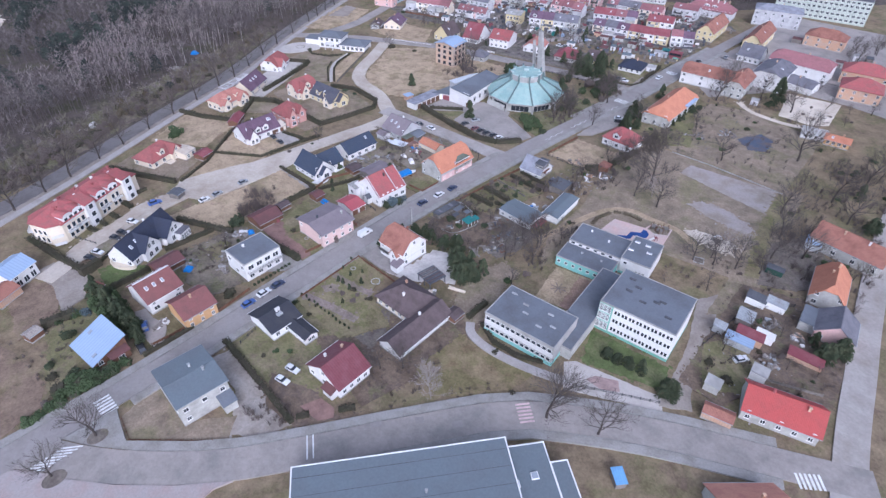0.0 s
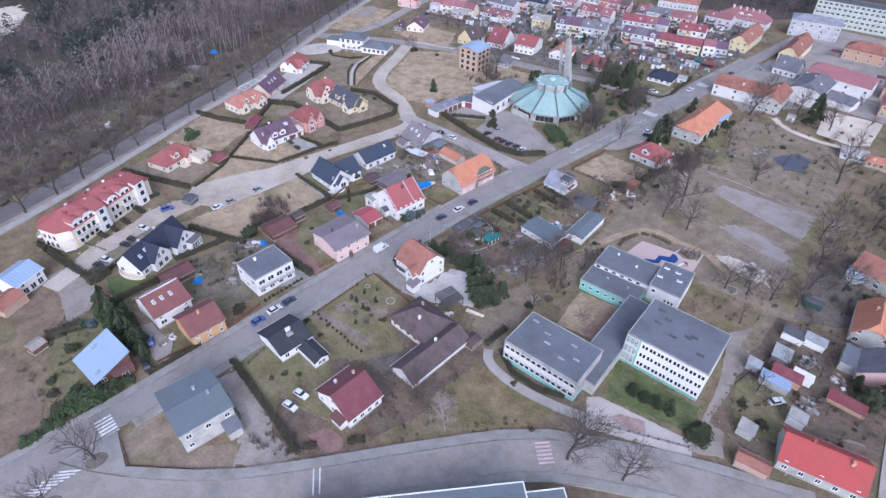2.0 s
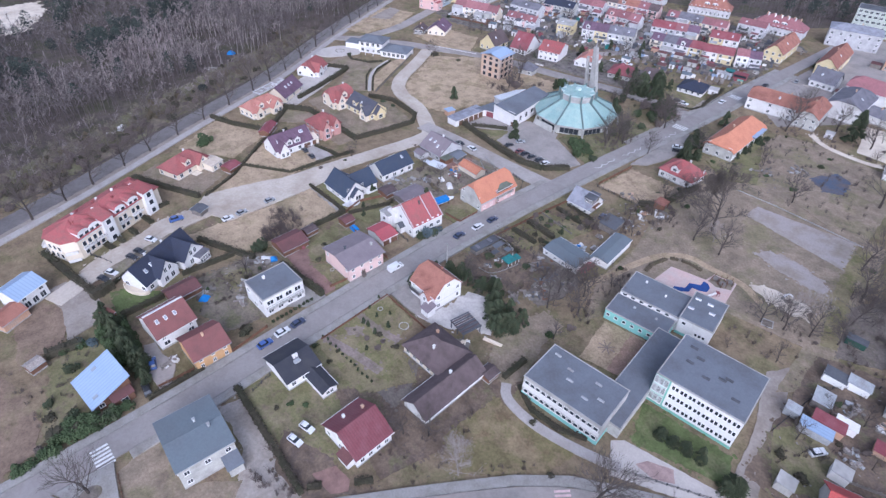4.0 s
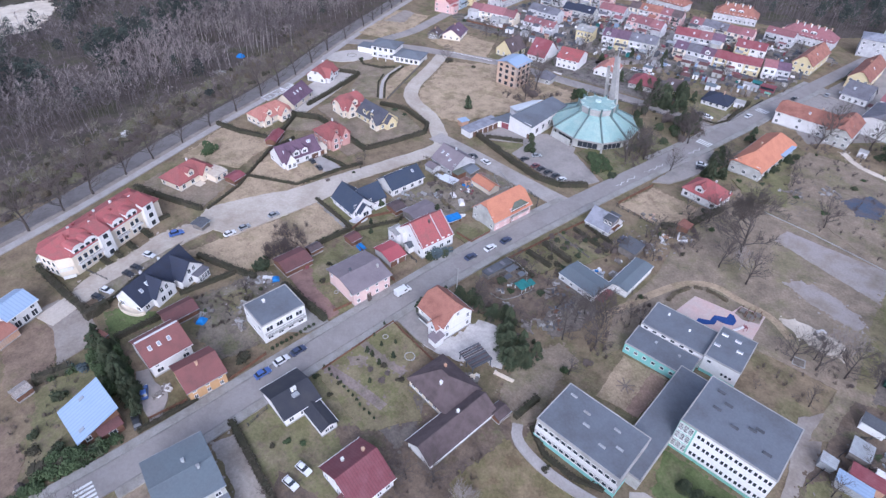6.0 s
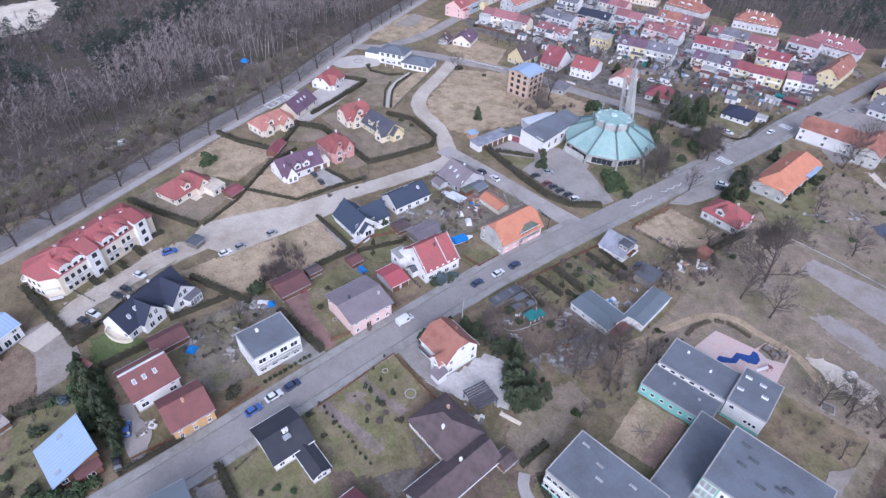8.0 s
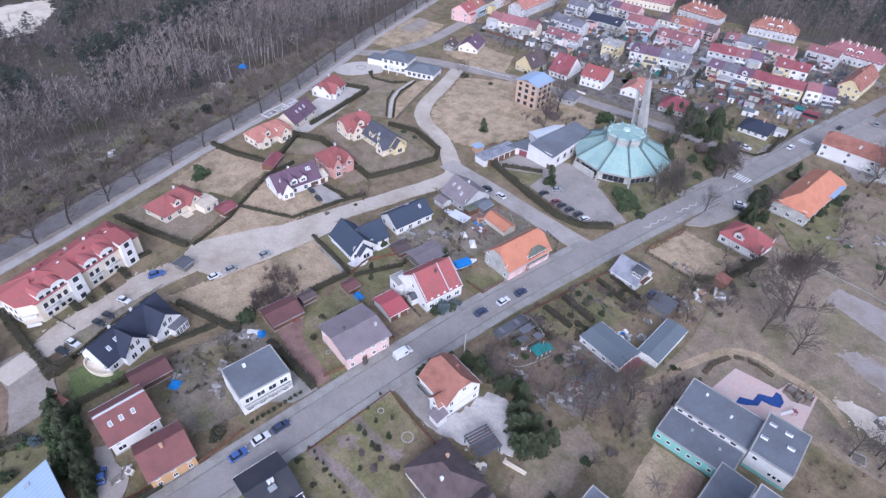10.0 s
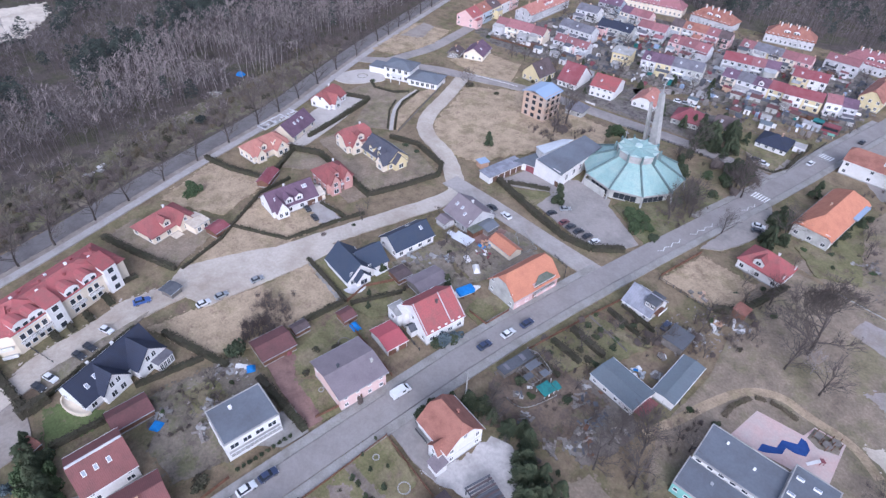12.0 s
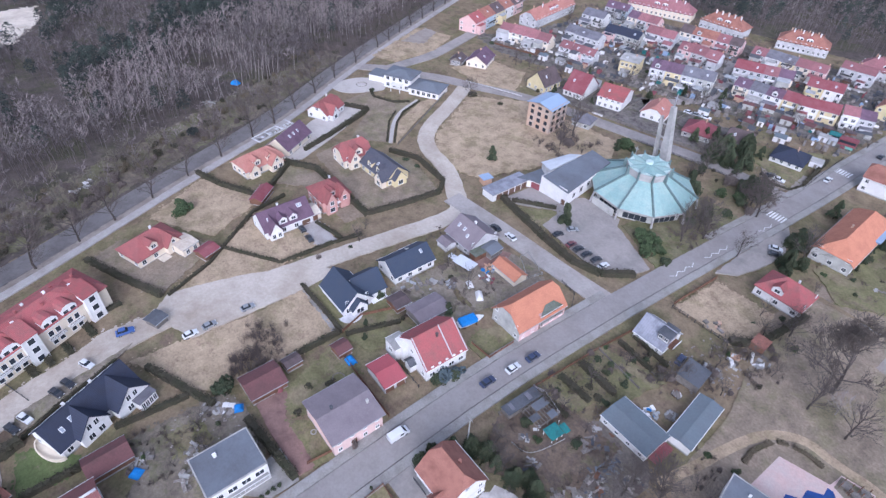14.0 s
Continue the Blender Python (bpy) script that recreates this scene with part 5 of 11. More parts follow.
for d in (5.2, -5.1):
    seg = offset_line(SEC, d)[3 if d > 0 else 7:-2]
    patch("pavement", strip_outline(seg, 2.2), "paving", 0.47 if d > 0 else 0.474, 0, "grey concrete slab pavement")
    kerb = offset_line(SEC, d - math.copysign(1.2, d))[3 if d > 0 else 7:-2]
    patch("kerb", strip_outline(kerb, 0.16), "kerb", 0.478 if d > 0 else 0.482, 0, "pale stone kerb")


def crossing(cx, cy, yaw, n, length, pitch, z, material="paint", label="white zebra crossing stripes", skew=0):
    """Zebra stripes: each runs along local y, side by side along local x."""
    e = thing("zebra_crossing", cx, cy, yaw, label, "crossing", z=z)
    me = None
    for i in range(n):
        if me is None:
            s = part("stripe", box(-pitch * (0.27 if not skew else 0.17), -length / 2, -0.02, pitch * (0.27 if not skew else 0.17), length / 2, 0.012), material, e)
            me = s.data
        else:
            s = new("stripe", me)
            s.parent = e
        s.matrix_local = pose((i - (n - 1) / 2) * pitch, 0, 0, 0, 0, skew)
    return e


crossing(-109.7, 1.7, 2, 6, 3.6, 1.0, 0.36)
crossing(-103.6, -12.4, 92, 10, 4.3, 1.1, 0.355, skew=52)
crossing(-40.8, 69.6, 143, 6, 3.4, 0.95, 0.34, "pinkpaint", "faded red and white zebra crossing")
crossing(11.6, 99.2, 40, 6, 3.6, 0.95, 0.345)
crossing(-115.6, 233.0, 2, 6, 4.0, 1.0, 0.36)
crossing(-116.5, 281, 0, 6, 4.0, 1.0, 0.36)
for zx, zy, zyaw, n_ in ((-116.9, 183.7, 88, 6), (-116.0, 199.6, 86, 6), (-114.2, 224.0, 86, 4)):
    zig = thing("road_marking", zx, zy, zyaw, "white zigzag line painted on the asphalt", "road marking", z=0.36)
    bm = bmesh.new()
    for i in range(n_):
        a, b = ((i - n_ / 2) * 1.85, 0.5 * (-1) ** i), ((i + 1 - n_ / 2) * 1.85, -0.5 * (-1) ** i)
        add_slab(bm, ((a[0], a[1] - 0.09, 0.012), (b[0], b[1] - 0.09, 0.012), (b[0], b[1] + 0.09, 0.012), (a[0], a[1] + 0.09, 0.012)), 0.02)
    part("line", bm, "paint", zig)
for k, (lx, ly, ln_, yw) in enumerate(((-68.6, 28.9, 6.4, 146), (-67.9, 30.0, 6.4, 146))):
    e = thing("road_marking", lx, ly, yw, "white stop line painted on the side street", "road marking", z=0.34)
    part("line", box(-ln_ / 2, -0.15, -0.02, ln_ / 2, 0.15, 0.012), "paint", e)

# ==== trees ====
def twig_tris(rng, v, f, p, d, length, r, depth, spread=0.75, kids=3):
    """Tapered three-sided limbs that split into thinner ones; the last ones are thin blades."""
    q = p + d * length
    r = max(r, 0.019)
    side = d.orthogonal().normalized()
    side.rotate(Matrix.Rotation(rng.uniform(0, 6.28), 3, d))
    up = d.cross(side)
    k = len(v)
    if depth > 1:
        for c, rad in ((p, r), (q, r * 0.6)):
            for a in (0, 2.094, 4.189):
                v.append(c + (side * math.cos(a) + up * math.sin(a)) * rad)
        for i in range(3):
            f.append((k + i, k + (i + 1) % 3, k + 3 + (i + 1) % 3, k + 3 + i))
    else:
        v += [p - side * r, p + side * r, q]
        f.append((k, k + 1, k + 2))
    if depth <= 0:
        return
    for i in range(kids):
        t = rng.uniform(0.35, 1.0) if i else 1.0
        s = Vector((rng.gauss(0, 1), rng.gauss(0, 1), rng.gauss(0.35, 0.6)))
        nd = (d + s.normalized() * spread).normalized()
        twig_tris(rng, v, f, p.lerp(q, t), nd, length * rng.uniform(0.55, 0.8), r * 0.6 * (1.15 - 0.4 * t), depth - 1, spread, kids)


def mesh_of(name, v, f, material):
    me = bpy.data.meshes.new(name)
    me.from_pydata([tuple(p) for p in v], [], f)
    me.materials.append(M[material])
    return me


def bare_tree_meshes(seed, height, spread=0.55, kids=3, depth=5, twig="twig", bark="bark", r=0.24):
    """A trunk that forks low into rising limbs, each splitting into ever finer twigs."""
    rng = random.Random(seed)
    v, f = [], []
    p = Vector((0, 0, 0))
    d = Vector((rng.uniform(-0.06, 0.06), rng.uniform(-0.06, 0.06), 1)).normalized()
    n = 5
    bm = bmesh.new()
    for i in range(n):
        q = p + d * height * 0.6 / n
        add_tube(bm, p, q, r * (1 - 0.16 * i), r * (1 - 0.16 * (i + 1)), 6)
        if i >= 1:
            for k in range(3):
                a = rng.uniform(0, 6.28)
                nd = Vector((math.cos(a), math.sin(a), rng.uniform(0.45, 1.2))).normalized()
                twig_tris(rng, v, f, p.lerp(q, rng.random()), nd, height * rng.uniform(0.2, 0.31) * (1.15 - 0.1 * i), r * 0.4, depth - 1, spread, kids)
        p, d = q, (d + Vector((rng.uniform(-0.18, 0.18), rng.uniform(-0.18, 0.18), 0))).normalized()
    for k in range(5):
        a = k * 1.257 + rng.uniform(-0.4, 0.4)
        nd = Vector((0.55 * math.cos(a), 0.55 * math.sin(a), 1)).normalized()
        twig_tris(rng, v, f, p, nd, height * rng.uniform(0.17, 0.24), r * 0.3, depth - 1, spread, kids)
    trunk = bpy.data.meshes.new("trunk")
    bm.to_mesh(trunk), bm.free()
    trunk.materials.append(M[bark])
    return trunk, mesh_of("crown", v, f, twig)


TREES = [bare_tree_meshes(s, 10) for s in range(6)]
SMALL = [bare_tree_meshes(60 + s, 10, 0.6, 3, 4) for s in range(5)]
PALE = [bare_tree_meshes(40 + s, 10, 0.55, 3, 5, "birch", "birch", 0.16) for s in range(2)]
BIG = [bare_tree_meshes(80 + s, 10, 0.66, 3, 7, "twig", "bark", 0.26) for s in range(2)]


def plant_tree(kind, x, y, scale, yaw, label, category="tree", name="tree", group=""):
    e = thing(name, x, y, yaw, label, category, group)
    for nm, me in zip(("trunk", "crown"), kind):
        o = new(nm, me)
        o.parent = e
    e.scale = (scale,) * 3
    return e


def conifer_meshes(seed, h, w, clumps=3200, shape=1.0, leaders=1, needle="needle"):
    """A dense evergreen: fine tilted sprays on uneven boughs round one or several leaders."""
    rng = random.Random(seed)
    v, f = [], []
    tops = [(0.0, 0.0, 1.0, 1.0)]
    for k in range(leaders - 1):
        a, d = 6.283 * k / (leaders - 1) + rng.uniform(-0.5, 0.5), w * rng.uniform(0.35, 0.6)
        tops.append((d * math.cos(a), d * math.sin(a), rng.uniform(0.55, 0.9), rng.uniform(0.5, 0.75)))
    bm = bmesh.new()
    for k, (ox, oy, kh, kw) in enumerate(tops):
        add_tube(bm, (ox * 0.3, oy * 0.3, 0), (ox, oy, h * kh * 0.92), 0.15 * kh, 0.03, 6)
        boughs = [(rng.random() ** 0.85, rng.uniform(0, 6.283), rng.uniform(0.55, 1.18)) for _ in range(int(46 * kh))]
        for i in range(int(clumps * kh * kw / sum(q[2] * q[3] for q in tops))):
            t, a, reach = boughs[rng.randrange(len(boughs))]
            t = min(1.0, max(0.0, t + rng.gauss(0, 0.03)))
            a += rng.gauss(0, 0.28)
            along = math.sqrt(rng.random())
            rad = w * kw * (1.02 - t) ** shape * reach * (0.35 + 0.65 * along)
            z = h * kh * (0.05 + 0.95 * t) - 0.25 * along * rad + rng.uniform(-0.12, 0.12)
            c = Vector((ox + rad * math.cos(a), oy + rad * math.sin(a), max(0.1, z)))
            o = Vector((math.cos(a), math.sin(a), rng.uniform(-0.6, 0.35))).normalized()
            s = rng.uniform(0.17, 0.4)
            u = Vector((-math.sin(a), math.cos(a), rng.uniform(-0.5, 0.5))) * s * 0.5
            q = len(v)
            v += [c - o * s + u, c - o * s - u, c + o * s * 1.2, c + Vector((0, 0, s * 0.5))]
            f += [(q, q + 2, q + 3), (q + 1, q + 3, q + 2)]
    trunk = bpy.data.meshes.new("trunk")
    bm.to_mesh(trunk), bm.free()
    trunk.materials.append(M["bark"])
    return trunk, mesh_of("crown", v, f, needle)


CONIFERS = [conifer_meshes(s, 7.0, 2.4, 2700, 0.75) for s in range(3)]
ROUND = [conifer_meshes(30 + s, 6.2, 2.9, 3700, 0.5, 5) for s in range(4)]
CONES = [conifer_meshes(20 + s, 5, 1.5, 1800, 0.6) for s in range(2)]


def bush_mesh(seed, n=260, material="ivy", rx=1.0, rz=0.9):
    rng = random.Random(seed)
    v, f = [], []
    lobes = [(rng.uniform(-0.5, 0.5), rng.uniform(-0.5, 0.5), rng.uniform(0.35, 0.7), rng.uniform(0.4, 0.65)) for _ in range(6)]
    for i in range(n):
        lx, ly, lz, lr = rng.choice(lobes)
        o = Vector((rng.gauss(0, 1), rng.gauss(0, 1), rng.gauss(0.2, 1))).normalized()
        c = Vector((lx, ly, lz)) + o * lr * rng.uniform(0.75, 1.05)
        c = Vector((c.x * rx, c.y * rx, max(0.03, c.z * rz)))
        u = o.orthogonal().normalized()
        u.rotate(Matrix.Rotation(rng.uniform(0, 6.28), 3, o))
        w = o.cross(u)
        s = rng.uniform(0.1, 0.22)
        k = len(v)
        v += [c + u * s, c - u * s * 0.6 + w * s, c - u * s * 0.6 - w * s, c + o * s * 0.8]
        f += [(k, k + 1, k + 3), (k + 1, k + 2, k + 3), (k + 2, k, k + 3)]
    return mesh_of("bush", v, f, material)


BUSHES = {m: [bush_mesh(60 + s, material=m) for s in range(3)] for m in ("ivy", "hedge", "needle", "brush", "bluebush", "brownhedge")}


def bush(x, y, r, h, m="ivy", label="rounded evergreen bush", k=0, name="bush", z=0.0):
    o = new(name, BUSHES[m][k % 3])
    o.matrix_world = pose(x, y, z, 0, 0, 53 * k) @ Matrix.Diagonal((r / 1.1, r / 1.1, h / 1.2, 1))
    return tagged(o, label, "bush")


def hedge(pts, w=0.9, h=1.3, m="hedge", label="clipped dark winter hedge", density=26):
    """A hedge along a line: a twiggy core wrapped in small leaf clumps."""
    rng = random.Random(int(abs(pts[0][0] * 7 + pts[0][1] * 13)))
    v, f = [], []
    for a, b in zip(pts, pts[1:]):
        a, b = Vector((*a, 0)), Vector((*b, 0))
        d = (b - a)
        ln = d.length
        d.normalize()
        nrm = Vector((-d.y, d.x, 0))
        seg = max(1, int(ln / 0.7))
        for i in range(seg):
            p, q = a + d * ln * i / seg, a + d * ln * (i + 1) / seg
            ww, hh = w * rng.uniform(0.3, 0.42), h * rng.uniform(0.75, 0.95)
            k = len(v)
            for e in (p, q):
                v += [e - nrm * ww, e + nrm * ww, e + nrm * ww * 0.8 + Vector((0, 0, hh)), e - nrm * ww * 0.8 + Vector((0, 0, hh))]
            f += [(k, k + 4, k + 7, k + 3), (k + 1, k + 2, k + 6, k + 5), (k + 3, k + 7, k + 6, k + 2), (k, k + 3, k + 2, k + 1), (k + 4, k + 5, k + 6, k + 7)]
        for i in range(int(ln * density)):
            c = a + d * rng.uniform(0, ln) + nrm * rng.uniform(-0.5, 0.5) * w + Vector((0, 0, h * (0.1 + 0.95 * rng.random() ** 0.6)))
            s = rng.uniform(0.12, 0.28)
            o = Vector((rng.gauss(0, 1), rng.gauss(0, 1), rng.gauss(0.6, 1))).normalized()
            u = o.orthogonal().normalized() * s
            t = o.cross(u)
            k = len(v)
            v += [c + u, c - u * 0.6 + t, c - u * 0.6 - t, c + o * s]
            f += [(k, k + 1, k + 3), (k + 1, k + 2, k + 3), (k + 2, k, k + 3)]
    o = new("hedge", mesh_of("hedge", v, f, m))
    return tagged(o, label, "hedge", kind="stuff")


def fence(pts, h=1.4, material="wood", label="brown wooden garden fence", spacing=2.2, solid=True, post_m=None):
    """Posts along a line with a panel between each two."""
    e = thing("fence", pts[0][0], pts[0][1], 0, label, "fence")
    pm = None
    panels = {}
    for a, b in zip(pts, pts[1:]):
        ln = math.dist(a, b)
        n = max(1, round(ln / spacing))
        ang = math.degrees(math.atan2(b[1] - a[1], b[0] - a[0]))
        step = ln / n
        for i in range(n + 1):
            x, y = a[0] + (b[0] - a[0]) * i / n - pts[0][0], a[1] + (b[1] - a[1]) * i / n - pts[0][1]
            if pm is None:
                o = part("post", box(-0.09, -0.09, 0, 0.09, 0.09, h + 0.12, 0.02), post_m or material, e)
                pm = o.data
            else:
                o = new("post", pm)
                o.parent = e
            o.matrix_local = pose(x, y, 0, 0, 0, ang)
            if i < n:
                key = round(step, 2)
                if key not in panels:
                    bm = bmesh.new()
                    k = 7
                    if solid:
                        prof = [(0.1, 0.1)]
                        for j in range(k):
                            prof += [(0.1 + (step - 0.2) * (j + 0.5) / k, h - 0.03 * (j % 3)), (0.1 + (step - 0.2) * (j + 0.95) / k, h - 0.12)]
                        prof += [(step - 0.1, 0.1)]
                        a_, b_ = [bm.verts.new((x_, -0.025, z_)) for x_, z_ in prof], [bm.verts.new((x_, 0.025, z_)) for x_, z_ in prof]
                        bm.faces.new(a_), bm.faces.new(b_[::-1])
                        for j in range(len(prof)):
                            jj = (j + 1) % len(prof)
                            bm.faces.new((a_[j], b_[j], b_[jj], a_[jj]))
                        bmesh.ops.recalc_face_normals(bm, faces=bm.faces[:])
                    else:
                        for j in range(k):
                            xx = 0.1 + (step - 0.2) * (j + 0.5) / k
                            add_box(bm, xx - 0.02, -0.015, 0.1, xx + 0.02, 0.015, h)
                        add_box(bm, 0.09, -0.05, h * 0.3, step - 0.09, -0.02, h * 0.3 + 0.06)
                        add_box(bm, 0.09, -0.05, h * 0.85, step - 0.09, -0.02, h * 0.85 + 0.06)
                    o = part("panel", bm, material, e)
                    if not solid:
                        tagged(o, kind="stuff")
                    panels[key] = o.data
                else:
                    o = new("panel", panels[key])
                    o.parent = e
                    if not solid:
                        tagged(o, kind="stuff")
                o.matrix_local = pose(x, y, 0, 0, 0, ang)
    return e


# ==== woods ====
def woods(name, poly, spacing, h0, h1, label, pale=0.25, seed=5, twigs=36, green=0.0, low=False):
    """Hundreds of slender bare trunks with thin twigs, joined into one mesh a kind."""
    rng = random.Random(seed)
    xs, ys = [p[0] for p in poly], [p[1] for p in poly]

    def inside(x, y):
        c = False
        for i in range(len(poly)):
            (x1, y1), (x2, y2) = poly[i], poly[i - 1]
            if (y1 > y) != (y2 > y) and x < (x2 - x1) * (y - y1) / (y2 - y1) + x1:
                c = not c
        return c

    sets = {k: ([], []) for k in ("woodtwig", "paletwig", "darktwig", "olivetwig", "birchtrunk", "pine", "darkpine")}
    gx = min(xs)
    while gx < max(xs):
        gy = min(ys)
        while gy < max(ys):
            x, y = gx + rng.uniform(-0.5, 0.5) * spacing, gy + rng.uniform(-0.5, 0.5) * spacing
            gy += spacing
            if not inside(x, y) or ((x + 425) / 32) ** 2 + ((y - 43) / 24) ** 2 < 1 or noise.noise((x * 0.03, y * 0.03, seed)) < -0.42:
                continue
            patchy = noise.noise((x * 0.018, y * 0.018, 3))
            h = rng.uniform(h0, h1) * (1 + 0.18 * noise.noise((x * 0.05, y * 0.05, 21)))
            if rng.random() < green * (0.35 + 1.3 * patchy):
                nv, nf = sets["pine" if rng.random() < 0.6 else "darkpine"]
                wide, base, lean = rng.uniform(2.0, 3.2), rng.uniform(0.3, 0.5), rng.uniform(-0.8, 0.8)
                for i in range(150):
                    t = rng.random()
                    a = rng.uniform(0, 6.283)
                    rad = wide * math.sin(math.pi * min(0.96, 0.2 + 0.75 * t)) ** 0.7 * math.sqrt(rng.random())
                    c = Vector((x + lean * t + rad * math.cos(a), y + rad * math.sin(a), h * (base + (1 - base) * t) + rng.uniform(-0.3, 0.3)))
                    s = rng.uniform(0.25, 0.6)
                    b = rng.uniform(0, 6.283)
                    p, r_ = Vector((math.cos(b), math.sin(b), rng.uniform(-0.4, 0.2))) * s, Vector((-math.sin(b), math.cos(b), rng.uniform(-0.3, 0.3))) * s * 0.7
                    q = len(nv)
                    nv += [c + p, c - p + r_, c - p - r_, c + Vector((0, 0, s * 0.6))]
                    nf += [(q, q + 1, q + 3), (q + 2, q, q + 3)]
                tv, tf = sets["darktwig"]
                q = len(tv)
                tv += [(x - 0.16, y, 0), (x + 0.16, y, 0), (x + lean * 0.6, y + 0.1, h * 0.8), (x, y + 0.16, 0)]
                tf += [(q, q + 1, q + 2), (q + 1, q + 3, q + 2)]
                continue
            birch = noise.noise((x * 0.02, y * 0.02, 9 + seed)) > 0.28 - pale
            k = "birchtrunk" if birch and rng.random() < 0.3 else "darktwig"
            v, f = sets[k]
            tone = rng.random() + 0.5 * patchy
            tv, tf = sets["olivetwig" if low and tone < 0.45 else "paletwig" if birch and tone > 0.3 or tone > 0.85 else "darktwig" if tone < 0.25 else "woodtwig"]
            r = rng.uniform(0.08, 0.13) * (1.2 if k == "birchtrunk" else 1.0)
            lx, ly = rng.gauss(0, 0.07), rng.gauss(0, 0.07)
            bx_, by_ = rng.gauss(0, 0.5), rng.gauss(0, 0.5)
            at = lambda z_: (x + lx * z_ + bx_ * (z_ / h) ** 2, y + ly * z_ + by_ * (z_ / h) ** 2)
            q = len(v)
            for zz, rr in ((0, r), (h * 0.45, r * 0.75), (h * 0.75, r * 0.45)):
                cx, cy = at(zz)
                for a in (0, 2.094, 4.189):
                    v.append((cx + rr * math.cos(a), cy + rr * math.sin(a), zz))
            v.append((*at(h), h))
            for j in (0, 3):
                f += [(q + j, q + j + 1, q + j + 4, q + j + 3), (q + j + 1, q + j + 2, q + j + 5, q + j + 4), (q + j + 2, q + j, q + j + 3, q + j + 5)]
            f += [(q + 6, q + 7, q + 9), (q + 7, q + 8, q + 9), (q + 8, q + 6, q + 9)]
            # limbs, each with a spray of thin twigs at its end
            for j in range(max(3, twigs // 8)):
                t = rng.uniform(0.2, 0.7) if low else rng.uniform(0.38, 0.95)
                z, a = h * t, rng.uniform(0, 6.283)
                ln = h * (0.5 if low else 0.24) * (1.2 - t) * rng.uniform(0.6, 1.2) + 0.5
                sx, sy = at(z)
                ex, ey, ez = sx + ln * math.cos(a), sy + ln * math.sin(a), z + ln * rng.uniform(0.5, 1.2)
                wv = 0.05
                q = len(tv)
                tv += [(sx - wv * math.sin(a), sy + wv * math.cos(a), z), (sx + wv * math.sin(a), sy - wv * math.cos(a), z), (ex, ey, ez)]
                tf.append((q, q + 1, q + 2))
                for i in range(11):
                    u = rng.uniform(0.25, 1.0)
                    b, m = a + rng.gauss(0, 1.1), rng.uniform(0.6, 1.9) * (0.75 if low else 1.0)
                    px, py, pz = sx + (ex - sx) * u, sy + (ey - sy) * u, z + (ez - z) * u
                    wv = rng.uniform(0.045, 0.1)
                    q = len(tv)
                    tv += [(px - wv * math.sin(b), py + wv * math.cos(b), pz), (px + wv * math.sin(b), py - wv * math.cos(b), pz - wv), (px + m * 0.7 * math.cos(b), py + m * 0.7 * math.sin(b), pz + m * rng.uniform(0.1, 1.0))]
                    tf.append((q, q + 1, q + 2))
        gx += spacing
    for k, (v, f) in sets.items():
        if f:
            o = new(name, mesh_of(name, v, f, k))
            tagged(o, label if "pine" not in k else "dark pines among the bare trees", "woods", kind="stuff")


woods("birch_wood", [(-250, -25), (-262, 14), (-270, 38), (-276, 62), (-284, 86), (-296, 118), (-306, 160), (-322, 196), (-374, 282), (-434, 400), (-480, 400), (-420, 250), (-384, 159), (-352, 96), (-318, 55), (-304, 20), (-296, -25)], 3.0, 10, 14.5, "tall slender birches with white trunks", 0.38, 5, 48, 0.04)
woods("woods", [(-297, -25), (-305, 20), (-319, 55), (-353, 96), (-385, 159), (-421, 250), (-482, 400), (-600, 400), (-600, -60)], 3.8, 8, 13.5, "bare grey-brown winter woodland", -0.15, 6, 32, 0.8)
woods("thicket", [(-228, -15), (-231, 15), (-242, 43), (-260, 78), (-276, 113), (-312, 173), (-318, 186), (-304, 158), (-294, 118), (-283, 88), (-275, 64), (-268, 38), (-260, 14), (-248, -20)], 4.2, 3.0, 6.5, "low bare scrub at the edge of the woods", -0.3, 8, 56, 0.05, True)
woods("woods", [(-420, 420), (-330, 380), (-286, 376), (-256, 386), (-225, 391), (-180, 404), (-132, 416), (-118, 470), (-120, 640), (-420, 640)], 4.4, 11, 16, "bare brown winter woodland behind the town", -0.1, 11, 26, 0.55)


